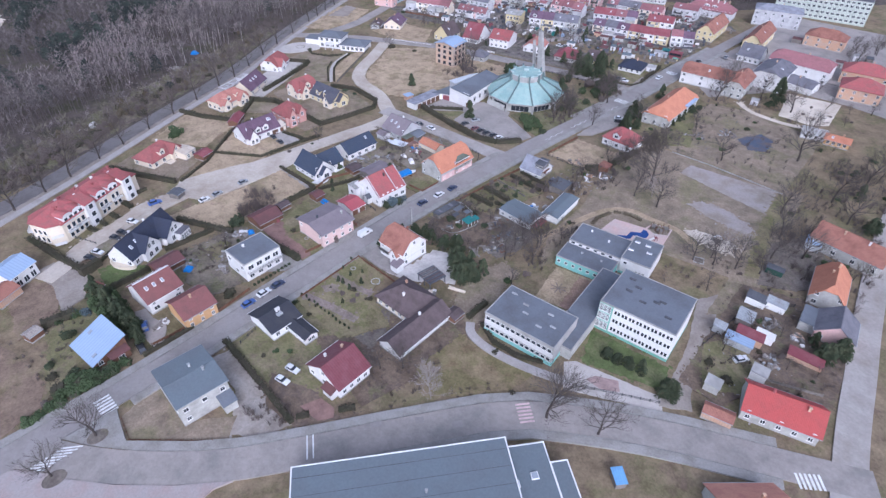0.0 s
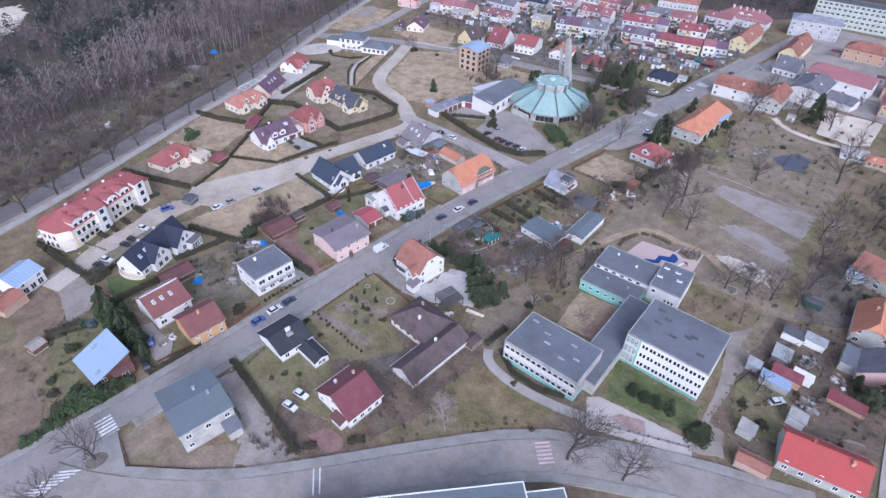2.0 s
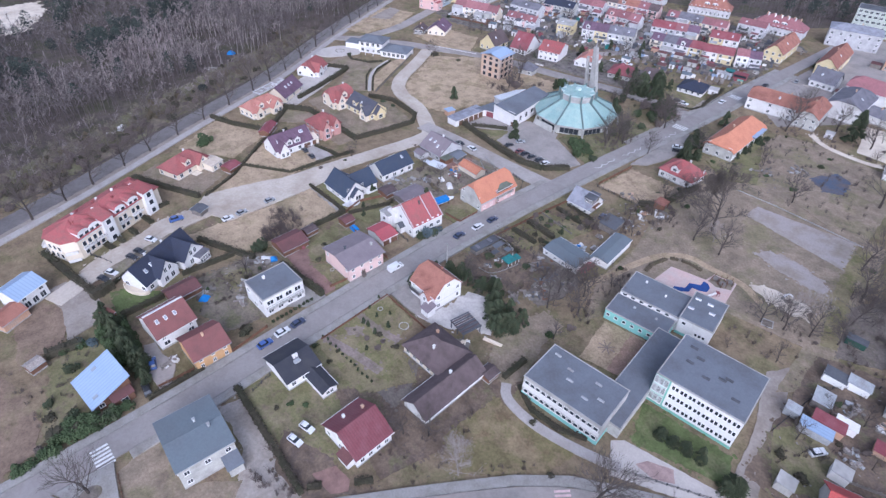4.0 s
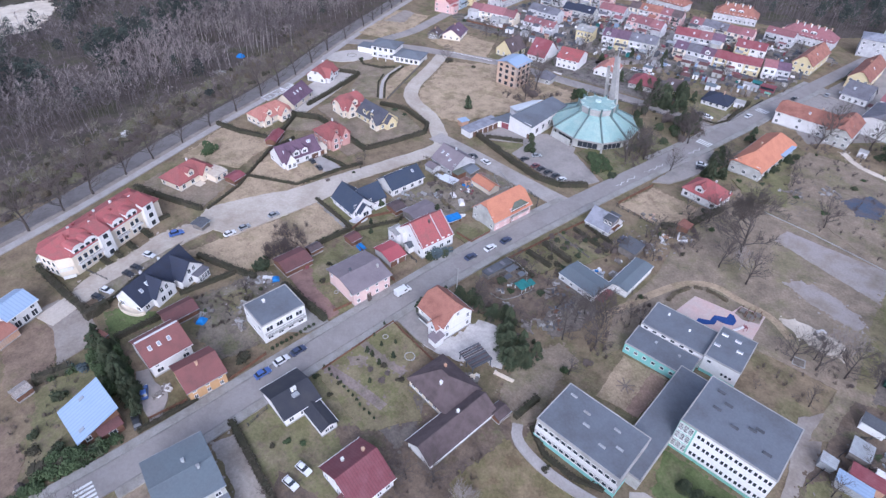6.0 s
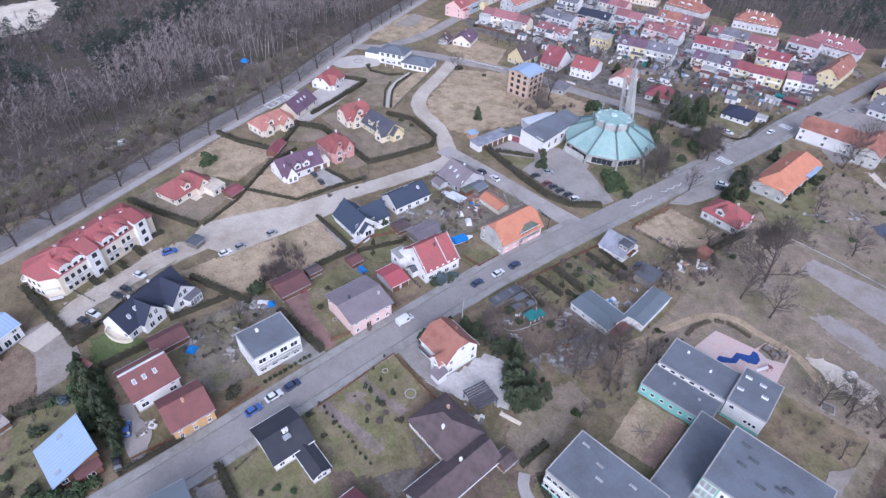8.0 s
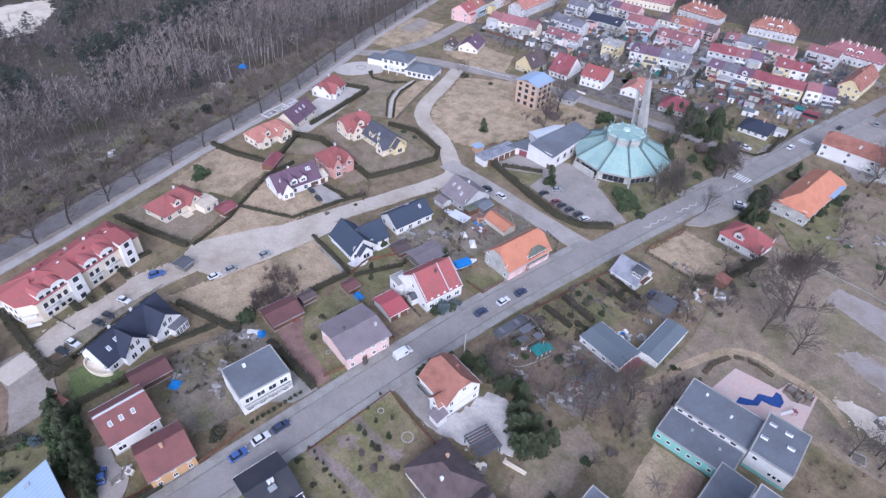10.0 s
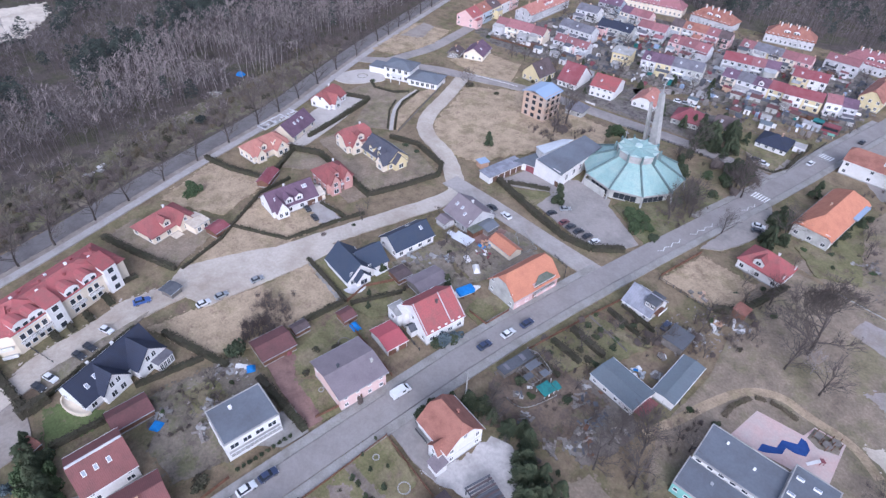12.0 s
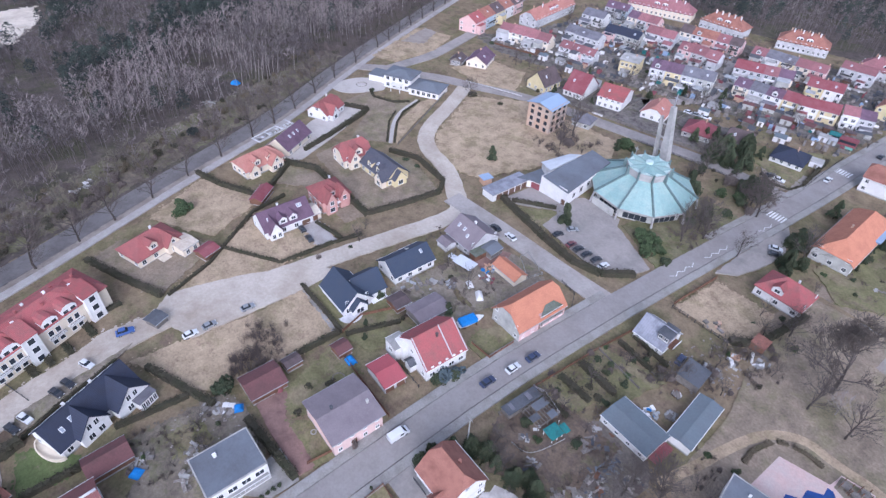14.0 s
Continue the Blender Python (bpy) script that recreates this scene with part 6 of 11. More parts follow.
def scrub(poly, n, h0, h1, label, m="brush", seed=1, reach=0.5):
    """A tangle of thin bare stems rising and leaning from the ground inside a plan polygon."""
    g = random.Random(seed)
    xs, ys = [p[0] for p in poly], [p[1] for p in poly]
    v, f = [], []
    while n > 0:
        x, y = g.uniform(min(xs), max(xs)), g.uniform(min(ys), max(ys))
        c = False
        for i in range(len(poly)):
            (x1, y1), (x2, y2) = poly[i], poly[i - 1]
            if (y1 > y) != (y2 > y) and x < (x2 - x1) * (y - y1) / (y2 - y1) + x1:
                c = not c
        n -= 1
        if not c or not clear(x, y, 0.3) or noise.noise((x * 0.16, y * 0.16, seed)) < -0.12:
            continue
        for _ in range(15):
            a, h, w = g.uniform(0, 6.283), g.uniform(h0, h1), g.uniform(0.03, 0.06)
            d = h * reach * g.random()
            k = len(v)
            bx, by = x + g.uniform(-0.35, 0.35), y + g.uniform(-0.35, 0.35)
            v += [(bx - w * math.sin(a), by + w * math.cos(a), 0), (bx + w * math.sin(a), by - w * math.cos(a), 0), (bx + d * math.cos(a), by + d * math.sin(a), h)]
            f.append((k, k + 1, k + 2))
            b = a + g.uniform(-1.5, 1.5)
            mx, my, mz = bx + d * 0.5 * math.cos(a), by + d * 0.5 * math.sin(a), h * 0.5
            v += [(mx, my, mz - w), (mx, my, mz + w), (mx + h * 0.4 * math.cos(b), my + h * 0.4 * math.sin(b), mz + h * 0.3)]
            f.append((k + 3, k + 4, k + 5))
    o = new("undergrowth", mesh_of("undergrowth", v, f, m))
    return tagged(o, label, "undergrowth", kind="stuff")



# ==== houses along the main street ====
def flat_house(label, x, y, yaw, L, W, h, wall, wins, roof="bitumen", name="house", category="house"):
    FOOT.append((x, y, yaw, L, W))
    e = thing(name, x, y, yaw, label, category)
    flat_block(e, -L / 2, -W / 2, L / 2, W / 2, h, wall, roof)
    for f, n, z, *s in wins:
        row_of_windows(e, L, W, f, n, z, *(s or (1.5, 1.4)))
    return e


fh = flat_house("two-storey white house with a flat grey felt roof", -130.2, 52.8, 93, 12, 9.8, 6.2, "white", (("f", 4, 0.9), ("f", 4, 3.7, 1.9, 1.5), ("l", 2, 3.7), ("l", 1, 0.9)))
chimney(fh, -1.5, 2.5, 6.2, 7.0, 0.6, "white")
bal = part("balcony", box(-5.6, -6.2, 3.0, 5.6, -4.95, 3.2), "concrete", fh)
bm = bmesh.new()
for i in range(12):
    add_box(bm, -5.6 + i * 1.0, -6.2, 3.2, -5.55 + i * 1.0, -6.14, 4.1)
add_box(bm, -5.6, -6.22, 4.05, 5.6, -6.12, 4.15)
part("railing", bm, "frame", bal)

house("pale pink rendered house with a low plum-grey roof", -128.8, 77.6, 92, 12.0, 12.2, 5.2, 6.5, "pink", "mauveroof", wins=(("f", 4, 3.6, 0.9, 1.1), ("f", 4, 1.0, 1.0, 1.2), ("l", 2, 3.4, 0.9, 1.1)), chims=((-2.5, 0.6, "darkfelt"), (4.6, -2.4, "greywall")), doors=(("f", -1.2, 1.3, 2.3),), over=0.55)
bush(-121.8, 76.2, 0.9, 2.6, "brush", "dark red creeper arch over the house door", 1)
rh = house("white house with a steep red tiled roof and white verges", -133.6, 104.4, 90, 11.8, 12.6, 4.2, 9.4, "white", "redroof", wins=(("f", 4, 1.2, 1.5, 1.3), ("l", 3, 4.4, 1.1, 1.3), ("l", 3, 1.1, 1.1, 1.3)), chims=((0.2, -1.6, "brownroof"),), over=0.25)
slope = 5.2 / 6.3
for vx in (-5.9, 1.6, 5.9):
    bm = bmesh.new()
    add_slab(bm, ((vx - 0.12, -6.5, 4.35), (vx + 0.12, -6.5, 4.35), (vx + 0.12, 0, 9.78), (vx - 0.12, 0, 9.78)), 0.35)
    part("verge", bm, "palegrey", rh)
for i in range(5):
    part("snow_guard", box(-4.6 + 2.1 * i, -6.5, 4.35, -3.9 + 2.1 * i, -6.2, 4.75, 0.03), "frame", rh)
part("stair_block", box(-7.3, 1.6, 0, -5.9, 5.4, 5.4, 0.05), "white", rh)
part("porch", box(-7.6, -2.0, 0, -5.92, 0.4, 2.4), "white", rh)
bm = bmesh.new()
add_slab(bm, ((-7.9, -2.3, 2.35), (-7.9, -0.8, 3.5), (-5.9, -0.8, 3.5), (-5.9, -2.3, 2.35)), 0.12)
add_slab(bm, ((-7.9, 0.7, 2.35), (-7.9, -0.8, 3.5), (-5.9, -0.8, 3.5), (-5.9, 0.7, 2.35)), 0.12)
part("porch_roof", bm, "darkfelt", rh)
house("small garage with a bright red sheet roof and dark doors", -133.8, 91.4, 91, 5.6, 7.8, 2.4, 3.4, "white", "pinkred", name="garage", category="garage", doors=(("f", -1.5, 2.3, 2.0), ("f", 1.5, 2.3, 2.0)), over=0.3)
house("long brown shed with rust-red sheet roof", -147.7, 66.6, 93, 8.5, 7.2, 2.3, 3.6, "wood", "maroon", name="shed", category="shed", over=0.3, doors=(("f", 2, 2.2, 1.9),))
house("small brown wooden shed beside the hedge", -146.4, 86.2, 95, 3.6, 3.8, 2.2, 2.9, "wood", "maroon", name="shed", category="shed", over=0.25)
house("small brown lean-to shed beside the hedge", -149.5, 74.5, 95, 4.0, 3.0, 1.9, 2.4, "wood", "brownroof", name="shed", category="shed", over=0.2)
nv = house("white house with navy tiled roofs, white gable and round terrace", -162.2, 96.2, 2, 11.5, 8.6, 3.0, 7.0, "white", "steelroof", wins=(("f", 4, 0.9, 1.2, 1.5), ("r", 2, 0.8, 1.5, 1.7), ("r", 2, 3.9, 0.9, 1.4)), over=0.5)
nw_ = wing(nv, 0.6, 180, 9.0, -9.4, -1.0, 3.0, 6.8, "white", "steelroof", wins=((-1.6, 0.9, 1.2, 1.5), (1.6, 0.9, 1.2, 1.5)))
for y in (5.4, 7.6):
    k_ = part("skylight", box(-0.5, -0.7, 0, 0.5, 0.7, 0.12), "skylight", nv)
    k_.matrix_local = pose(1.7, y, 5.0, 0, 40, 0)
for y in (5.6, 7.2, 8.6):
    window(nv, pose(3.92, y, 0.8, 0, 0, 90), 1.5, 1.8)
part("deck", box(3.95, 4.5, 0, 6.4, 9.2, 0.5), "frame", nv)
bm = bmesh.new()
add_prism(bm, [(5.8 + 3.4 * math.cos(radians(a)), -2.4 + 3.4 * math.sin(radians(a))) for a in range(-90, 91, 15)], 0, 0.45)
part("terrace", bm, "palegrey", nv)
wing(nv, 0, 90, 4.4, -7.2, -5.0, 2.6, 5.0, "white", "steelroof", wins=((0, 0.6, 2.2, 1.7),), name="bay")
house("white bungalow with a navy sheet roof", -163.5, 116.4, 92, 13.5, 8.6, 3.2, 6.2, "white", "steelroof", wins=(("f", 4, 0.9, 1.4, 1.4), ("l", 2, 0.9)), sky=((1.5, 2.0), (4, -1.5)))
gh_ = house("white house with a plum-grey roof and a dark carport", -162.6, 139.8, 2, 11.0, 11.6, 3.1, 6.9, "palegrey", "mauveroof", wins=(("r", 2, 0.9), ("r", 2, 3.7, 0.9, 1.2), ("f", 3, 0.9)), sky=((-3.2, -2.6), (-0.6, -2.6), (1.8, -3.6)), chims=((0.5, 0.6, "white"),))
cp_ = part("carport", box(5.4, -5.6, 0, 8.4, 2.2, 2.3), "wood", gh_)
part("carport_roof", box(4.6, -5.9, 2.3, 8.7, 2.5, 2.5), "mossfelt", cp_)
house("small plum-roofed porch building beside the plum-grey house", -164.6, 131.6, 4, 4.0, 3.8, 2.2, 3.0, "palegrey", "mauveroof", name="annex", category="annex", over=0.25)
cn_ = thing("canopy", -153.6, 130.2, 14, "white flat canopy roof on posts in the yard", "canopy")
part("roof", box(-3.2, -2.0, 2.4, 3.2, 2.0, 2.56), "whitesheet", cn_)
part("side_roof", box(-5.6, -1.2, 2.3, -3.2, 0.6, 2.46), "whitesheet", cn_)
for px_ in (-5.3, -2.9, 2.9):
    for py_ in (-1.1, 0.5):
        part("post", box(px_ - 0.08, py_ - 0.08, 0, px_ + 0.08, py_ + 0.08, 2.4), "greywood", cn_)
house("garage with an orange tiled roof", -144.4, 139.3, 2, 9.0, 4.8, 2.3, 3.7, "cream", "orangeroof", name="garage", category="garage", over=0.25)
oh = house("pale grey house with a bright orange half-hipped tiled roof", -129.2, 132.8, 91, 16.5, 10.2, 4.3, 9.3, "greywall", "orangeroof", hip=0.3, wins=(("f", 5, 1.1, 1.1, 1.3), ("l", 2, 1.1, 0.9, 1.2), ("l", 2, 4.4, 0.9, 1.2)), doors=(("f", -0.6, 1.6, 2.4),))
shed_d = part("dormer", box(-1.0, -5.0, 4.4, 6.2, -3.4, 5.35), "rose", oh)
bm = bmesh.new()
add_slab(bm, ((-1.4, -5.35, 5.5), (6.6, -5.35, 5.5), (5.0, -3.3, 6.35), (2.0, -3.3, 6.35)), 0.14)
part("dormer_roof", bm, "mossfelt", shed_d)
part("fascia", box(-1.4, -5.43, 5.3, 6.6, -5.36, 5.5), "white", shed_d)
for i in range(5):
    window(shed_d, pose(-0.2 + 1.4 * i, -5.0, 4.5), 0.9, 0.75, "brownframe")
part("balcony", box(-1.4, -5.9, 2.8, 6.6, -5.18, 2.95), "concrete", oh)
part("balcony_rail", box(-1.4, -5.86, 3.6, 6.6, -5.8, 3.72), "brownframe", oh)
for i in range(4):
    part("balcony_post", box(-1.3 + 2.55 * i, -5.88, 2.95, -1.2 + 2.55 * i, -5.78, 3.6), "brownframe", oh)
part("front_band", box(-8.2, -5.16, 0.4, 8.2, -5.08, 2.9), "rose", oh)
wh = house("tall white house with a rust-red half-hipped roof", -103.4, 87.9, 2, 9.8, 9.8, 5.4, 10.4, "white", "rustroof", hip=0.36, wins=(("f", 3, 1.1, 0.9, 1.4), ("f", 3, 3.8, 0.9, 1.3), ("r", 2, 1.1, 1.0, 1.4), ("r", 2, 3.9, 1.0, 1.4), ("r", 1, 6.6, 1.0, 1.1)), chims=((0.6, 1.4, "rustroof"),), over=0.35)
wing(wh, 2.2, 0, 3.2, -6.2, -3.6, 4.6, 6.6, "white", "rustroof", 0.25, ((0, 1.2, 1.1, 1.4), (0, 3.4, 1.0, 1.2)), "bay")
part("porch", box(2.9, -8.0, 0, 5.6, -5.2, 2.6), "white", wh)
bm = bmesh.new()
add_slab(bm, ((2.6, -8.3, 2.6), (5.9, -8.3, 2.6), (5.9, -5.0, 3.5), (2.6, -5.0, 3.5)), 0.12)
part("porch_roof", bm, "mauveroof", wh)
bal_ = part("balcony", box(-4.6, -5.9, 2.7, -0.4, -4.92, 2.9), "concrete", wh)
part("railing", box(-4.6, -5.92, 2.9, -0.4, -5.86, 3.7), "iron", bal_)
part("wall_band", box(4.92, -4.9, 2.9, 4.98, 4.9, 3.1), "palegrey", wh)

house("dark brown hipped-roof house with cream walls", -86.3, 74.0, 3, 13.0, 10.5, 3.0, 6.8, "cream", "brownroof", hip=1.0, wins=(("f", 5, 0.9, 1.2, 1.3), ("r", 2, 0.9)), chims=((1.0, -2.0, "white"), (-2, 2, "brick")))
house("long brown-roofed outbuilding joined to the brown house", -76.8, 68.7, 94, 19.5, 7.2, 2.4, 4.8, "white", "brownroof", wins=(("f", 3, 0.9),), name="outbuilding", category="outbuilding", chims=((2, 0.5, "white"),))
pg_ = thing("pergola", -88.2, 85.4, 84, "dark timber pergola with slatted roof beside the brown house", "pergola")
for px_ in (-2.7, 2.7):
    for py_ in (-2.7, 0.0, 2.7):
        part("post", box(px_ - 0.1, py_ - 0.1, 0, px_ + 0.1, py_ + 0.1, 2.3), "darkfelt", pg_)
    part("beam", box(px_ - 0.1, -3.0, 2.3, px_ + 0.1, 3.0, 2.5), "darkfelt", pg_)
part("sheet_roof", box(-3.0, -3.0, 2.5, 3.0, 0.4, 2.6), "darkfelt", pg_)
for k in range(9):
    part("slat", box(-3.0, -2.8 + 0.68 * k, 2.6, 3.0, -2.45 + 0.68 * k, 2.78), "brownroof" if k % 2 else "darkfelt", pg_)
ps_ = thing("board_stack", -80.6, 88.0, 20, "stack of pale boards beside the outbuilding", "board stack")
for k in range(5):
    part("board", box(-2.6 + 0.15 * k, -0.5, 0.12 * k, 2.4 + 0.1 * k, 0.5 - 0.06 * k, 0.12 * k + 0.11), "cream", ps_)
house("small dark brown garden shed with a felt roof", -73.4, 79.6, 94, 3.6, 3.4, 1.9, 2.5, "wood", "brownroof", name="shed", category="shed", over=0.25)
rg = house("white house with a wine-red sheet metal gable roof", -79.7, 46.0, 94, 9.4, 11.4, 3.5, 6.9, "white", "darkwine", wins=(("l", 3, 1.0, 1.2, 1.3), ("f", 4, 0.9, 1.1, 1.3), ("l", 1, 4.0, 1.2, 1.2)), chims=((-1.2, 3.2, "white"), (3.0, 1.8, "brick")))
part("porch", box(-6.4, -4.6, 0, -4.72, -1.4, 2.3), "white", rg)
bm = bmesh.new()
add_slab(bm, ((-6.8, -4.9, 2.3), (-6.8, -1.1, 2.3), (-4.6, -1.1, 3.0), (-4.6, -4.9, 3.0)), 0.12)
part("porch_roof", bm, "maroon", rg)
n1 = house("white bungalow with a low charcoal tiled roof", -105.4, 44.3, 93, 8.8, 10.2, 3.0, 4.9, "white", "charcoalroof", wins=(("f", 3, 1.0, 1.2, 1.4),), chims=((0.2, -0.9, "white"), (0.9, -0.9, "white")), over=0.4)
part("roof_ladder", box(-0.5, -2.6, 4.3, 1.1, -1.5, 4.75, 0.03), "tin", n1)
house("low charcoal-roofed wing of the bungalow with white windows", -96.7, 46.9, 3, 7.2, 3.9, 2.4, 3.2, "white", "charcoalroof", wins=(("r", 2, 0.8, 1.0, 1.2), ("f", 1, 0.8, 0.9, 1.2)), name="house_wing", category="house wing", over=0.3)
bh = thing("house", -127.4, 8.0, 8, "brown timber house with a large pale blue sheet metal roof", "house")
FOOT.append((-127.4, 8.0, 8, 10, 11))
bm = bmesh.new()
prof = [(-5.0, 0), (3.8, 0), (3.8, 3.6), (3.7, 5.7), (-5.0, 2.5)]
a, b = [bm.verts.new((-4.9, p, z)) for p, z in prof], [bm.verts.new((4.9, p, z)) for p, z in prof]
bm.faces.new(a[::-1]), bm.faces.new(b)
for i in range(5):
    bm.faces.new((a[i], a[(i + 1) % 5], b[(i + 1) % 5], b[i]))
bmesh.ops.recalc_face_normals(bm, faces=bm.faces[:])
part("wall", bm, "wood", bh)
bm = bmesh.new()
add_slab(bm, ((-5.6, -5.5, 2.52), (5.8, -5.5, 2.52), (5.8, 4.1, 6.05), (-5.6, 4.1, 6.05)), 0.18)
part("roof", bm, "bluesheet", bh)
for x, y in ((3.4, -3.4), (-3.6, -0.4)):
    k_ = part("skylight", box(-0.4, -0.6, 0, 0.4, 0.6, 0.14), "skylight", bh)
    k_.matrix_local = pose(x, y, 2.36 + (y + 6.1) * 0.368, 20, 0, 0)
for y in (-3.2, 1.6):
    window(bh, pose(4.9, y, 0.9, 0, 0, 90), 1.2, 1.2, "frame")
pc_ = part("porch", box(4.92, -1.2, 0, 7.0, 3.2, 2.3), "wood", bh)
bm = bmesh.new()
add_slab(bm, ((4.95, -1.5, 3.0), (4.95, 3.5, 3.0), (7.3, 3.5, 2.35), (7.3, -1.5, 2.35)), 0.12)
part("porch_roof", bm, "maroon", pc_)
window(pc_, pose(7.0, 1.0, 0.8, 0, 0, 90), 1.6, 1.2, "frame")
rs_ = house("white house with a weathered red sheet roof and skylights", -136.8, 26.0, 97, 9.8, 10.5, 4.4, 8.0, "white", "dullred", wins=(("f", 2, 1.0, 1.6, 1.3), ("f", 2, 3.0, 0.9, 0.9)), sky=((-3.0, -2.3), (-0.8, -2.3), (1.6, -2.3)))
part("ridge_cap", box(-5.2, -0.25, 8.1, 5.2, 0.25, 8.28), "palegrey", rs_)
house("orange house with a rust-red tiled roof beside the street", -123.7, 30.2, 93, 8.8, 9.4, 4.3, 7.0, "orangewall", "dullred", wins=(("f", 3, 3.0, 0.9, 1.0), ("f", 3, 0.8, 0.9, 1.2)), chims=((0, -0.8, "brick"),))
gr = house("plain grey house with a broad shallow grey roof", -98.5, 18.3, 88, 11.5, 13.6, 6.7, 7.4, "greywall", "bluefelt", wins=(("f", 3, 4.2, 1.2, 1.3), ("f", 2, 1.2, 1.1, 1.2), ("l", 2, 4.2, 1.2, 1.4)), chims=((1, 2, "tin"), (3, -1, "tin")), over=0.35)
part("porch", box(2.6, -10.0, 0, 5.6, -6.75, 2.9), "greywall", gr)
bm = bmesh.new()
add_slab(bm, ((2.3, -10.3, 2.85), (5.9, -10.3, 2.85), (5.9, -6.7, 3.7), (2.3, -6.7, 3.7)), 0.15)
part("porch_roof", bm, "bitumen", gr)

# semi-detached house with the long navy roof
nt = house("long white semi-detached house with navy tiled roof and white gables", -161.9, 32.8, 118, 19.6, 8.8, 3.2, 7.6, "white", "navyroof", wins=(("f", 5, 0.8, 1.3, 1.5), ("l", 2, 0.8)), sky=((-4.5, -2.0), (-7.0, -2.4), (1.5, 2.0), (5.5, 1.5), (-1.5, 2.0)), chims=((-3.5, 0.4, "white"), (3.0, 0.6, "white")))
for cx, cw, yf in ((-3.0, 6.6, -5.9), (5.8, 8.0, -7.2)):
    bm = bmesh.new()
    prof = [(-cw / 2, 0), (cw / 2, 0), (cw / 2, 3.6), (0, 7.2), (-cw / 2, 3.6)]
    a, b = [bm.verts.new((p, yf, z)) for p, z in prof], [bm.verts.new((p, -0.6, z)) for p, z in prof]
    bm.faces.new(a), bm.faces.new(b[::-1])
    for i in range(5):
        bm.faces.new((a[i], b[i], b[(i + 1) % 5], a[(i + 1) % 5]))
    bmesh.ops.recalc_face_normals(bm, faces=bm.faces[:])
    w = part("gable_wing", bm, "white", nt)
    w.location = (cx, 0, 0)
    bm = bmesh.new()
    for s in (-1, 1):
        add_slab(bm, ((s * (cw / 2 + 0.4), yf - 0.4, 3.25), (s * (cw / 2 + 0.4), -0.4, 3.25), (0, -0.4, 7.45), (0, yf - 0.4, 7.45)), 0.18)
    part("wing_roof", bm, "navyroof", w)
    for wx in (-1.2, 1.2):
        window(w, pose(wx, yf, 0.7), 1.4, 1.7)
        window(w, pose(wx * 0.7, yf, 3.6), 1.1, 1.6)
cons = part("conservatory", box(5.4, -9.5, 0, 9.6, -7.25, 2.8), "white", nt)
part("conservatory_roof", box(5.2, -9.7, 2.8, 9.8, -7.24, 2.95), "greyroof", cons)
for i in range(4):
    window(cons, pose(6.0 + 1.0 * i, -9.5, 0.5), 0.9, 1.9)
bm = bmesh.new()
add_prism(bm, [(-9.75 + 2.2 * math.cos(radians(a)), -0.4 + 4.4 * math.sin(radians(a))) for a in range(90, 271, 15)], 0, 0.7)
tr_ = part("terrace", bm, "cream", nt)
for k in range(12):
    bm = bmesh.new()
    a0, a1 = radians(90 + 15 * k), radians(105 + 15 * k)
    add_prism(bm, [(-9.75 + (2.2 + e_) * math.cos(t_), -0.4 + (4.4 + e_) * math.sin(t_)) for e_, t_ in ((0.05, a0), (0.05, a1), (-0.2, a1), (-0.2, a0))][::1], 0.7, 1.35)
    part("parapet_block", bm, "cream", tr_)
house("dark red barn-like shed behind the semi-detached house", -147.3, 33.3, 96, 8.2, 5.6, 2.3, 3.6, "wood", "maroon", name="shed", category="shed", over=0.3)

FOOT += [(-36.3, 113.5, 8, 20, 16), (-55.8, 89.9, 8, 20, 13), (-47, 105, 8, 8, 32), (-56, 132, 8, 26, 16), (-62, 120, 8, 16, 10), (-152.5, 201.5, 0, 38, 38), (-166, 187, 0, 22, 40), (-203.5, 209.8, 100, 12, 12), (-37.5, 24, 55, 46, 46)]

# ==== apartment house with red roofs ====
apt = thing("apartment_building", -192.6, 27.6, 116.5, "long cream apartment house with red tiled roofs and white stair towers", "apartment building")
AL, AW, AE, AR = 31.0, 12.5, 7.0, 10.2
part("wall", box(-AL / 2, -AW / 2, 0, AL / 2, AW / 2, AE + 0.1), "cream", apt)
for k, (x0, x1) in enumerate(((-15.5, -3.2), (-3.2, 8.6), (8.6, 15.5))):
    r = part("roof", gable_roof(x1 - x0 - 0.2, AW, AE, AR - 0.3 * k, 0.5, 0.2, 1.0 if k != 1 else 0.5), "redroof", apt)
    r.location = ((x0 + x1) / 2, 0, 0)
part("valley_roof", gable_roof(22, AW - 2.5, AE + 0.6, AR - 0.5, 0.2, 0.2, 0.6), "redroof", apt)
for tx in (-5.0, 10.8):
    t = part("stair_tower", box(tx - 1.9, -AW / 2 - 1.3, 0, tx + 1.9, -AW / 2 + 1.4, 8.4), "white", apt)
    bm = bmesh.new()
    add_slab(bm, ((tx - 2.1, -AW / 2 - 1.5, 8.45), (tx + 2.1, -AW / 2 - 1.5, 8.45), (tx + 2.1, -AW / 2 + 4.2, 10.1), (tx - 2.1, -AW / 2 + 4.2, 10.1)), 0.16)
    part("tower_roof", bm, "redroof", t)
    for z in (0.5, 3.4, 6.2):
        window(t, pose(tx, -AW / 2 - 1.3, z), 1.7, 1.7, "frame", 0)


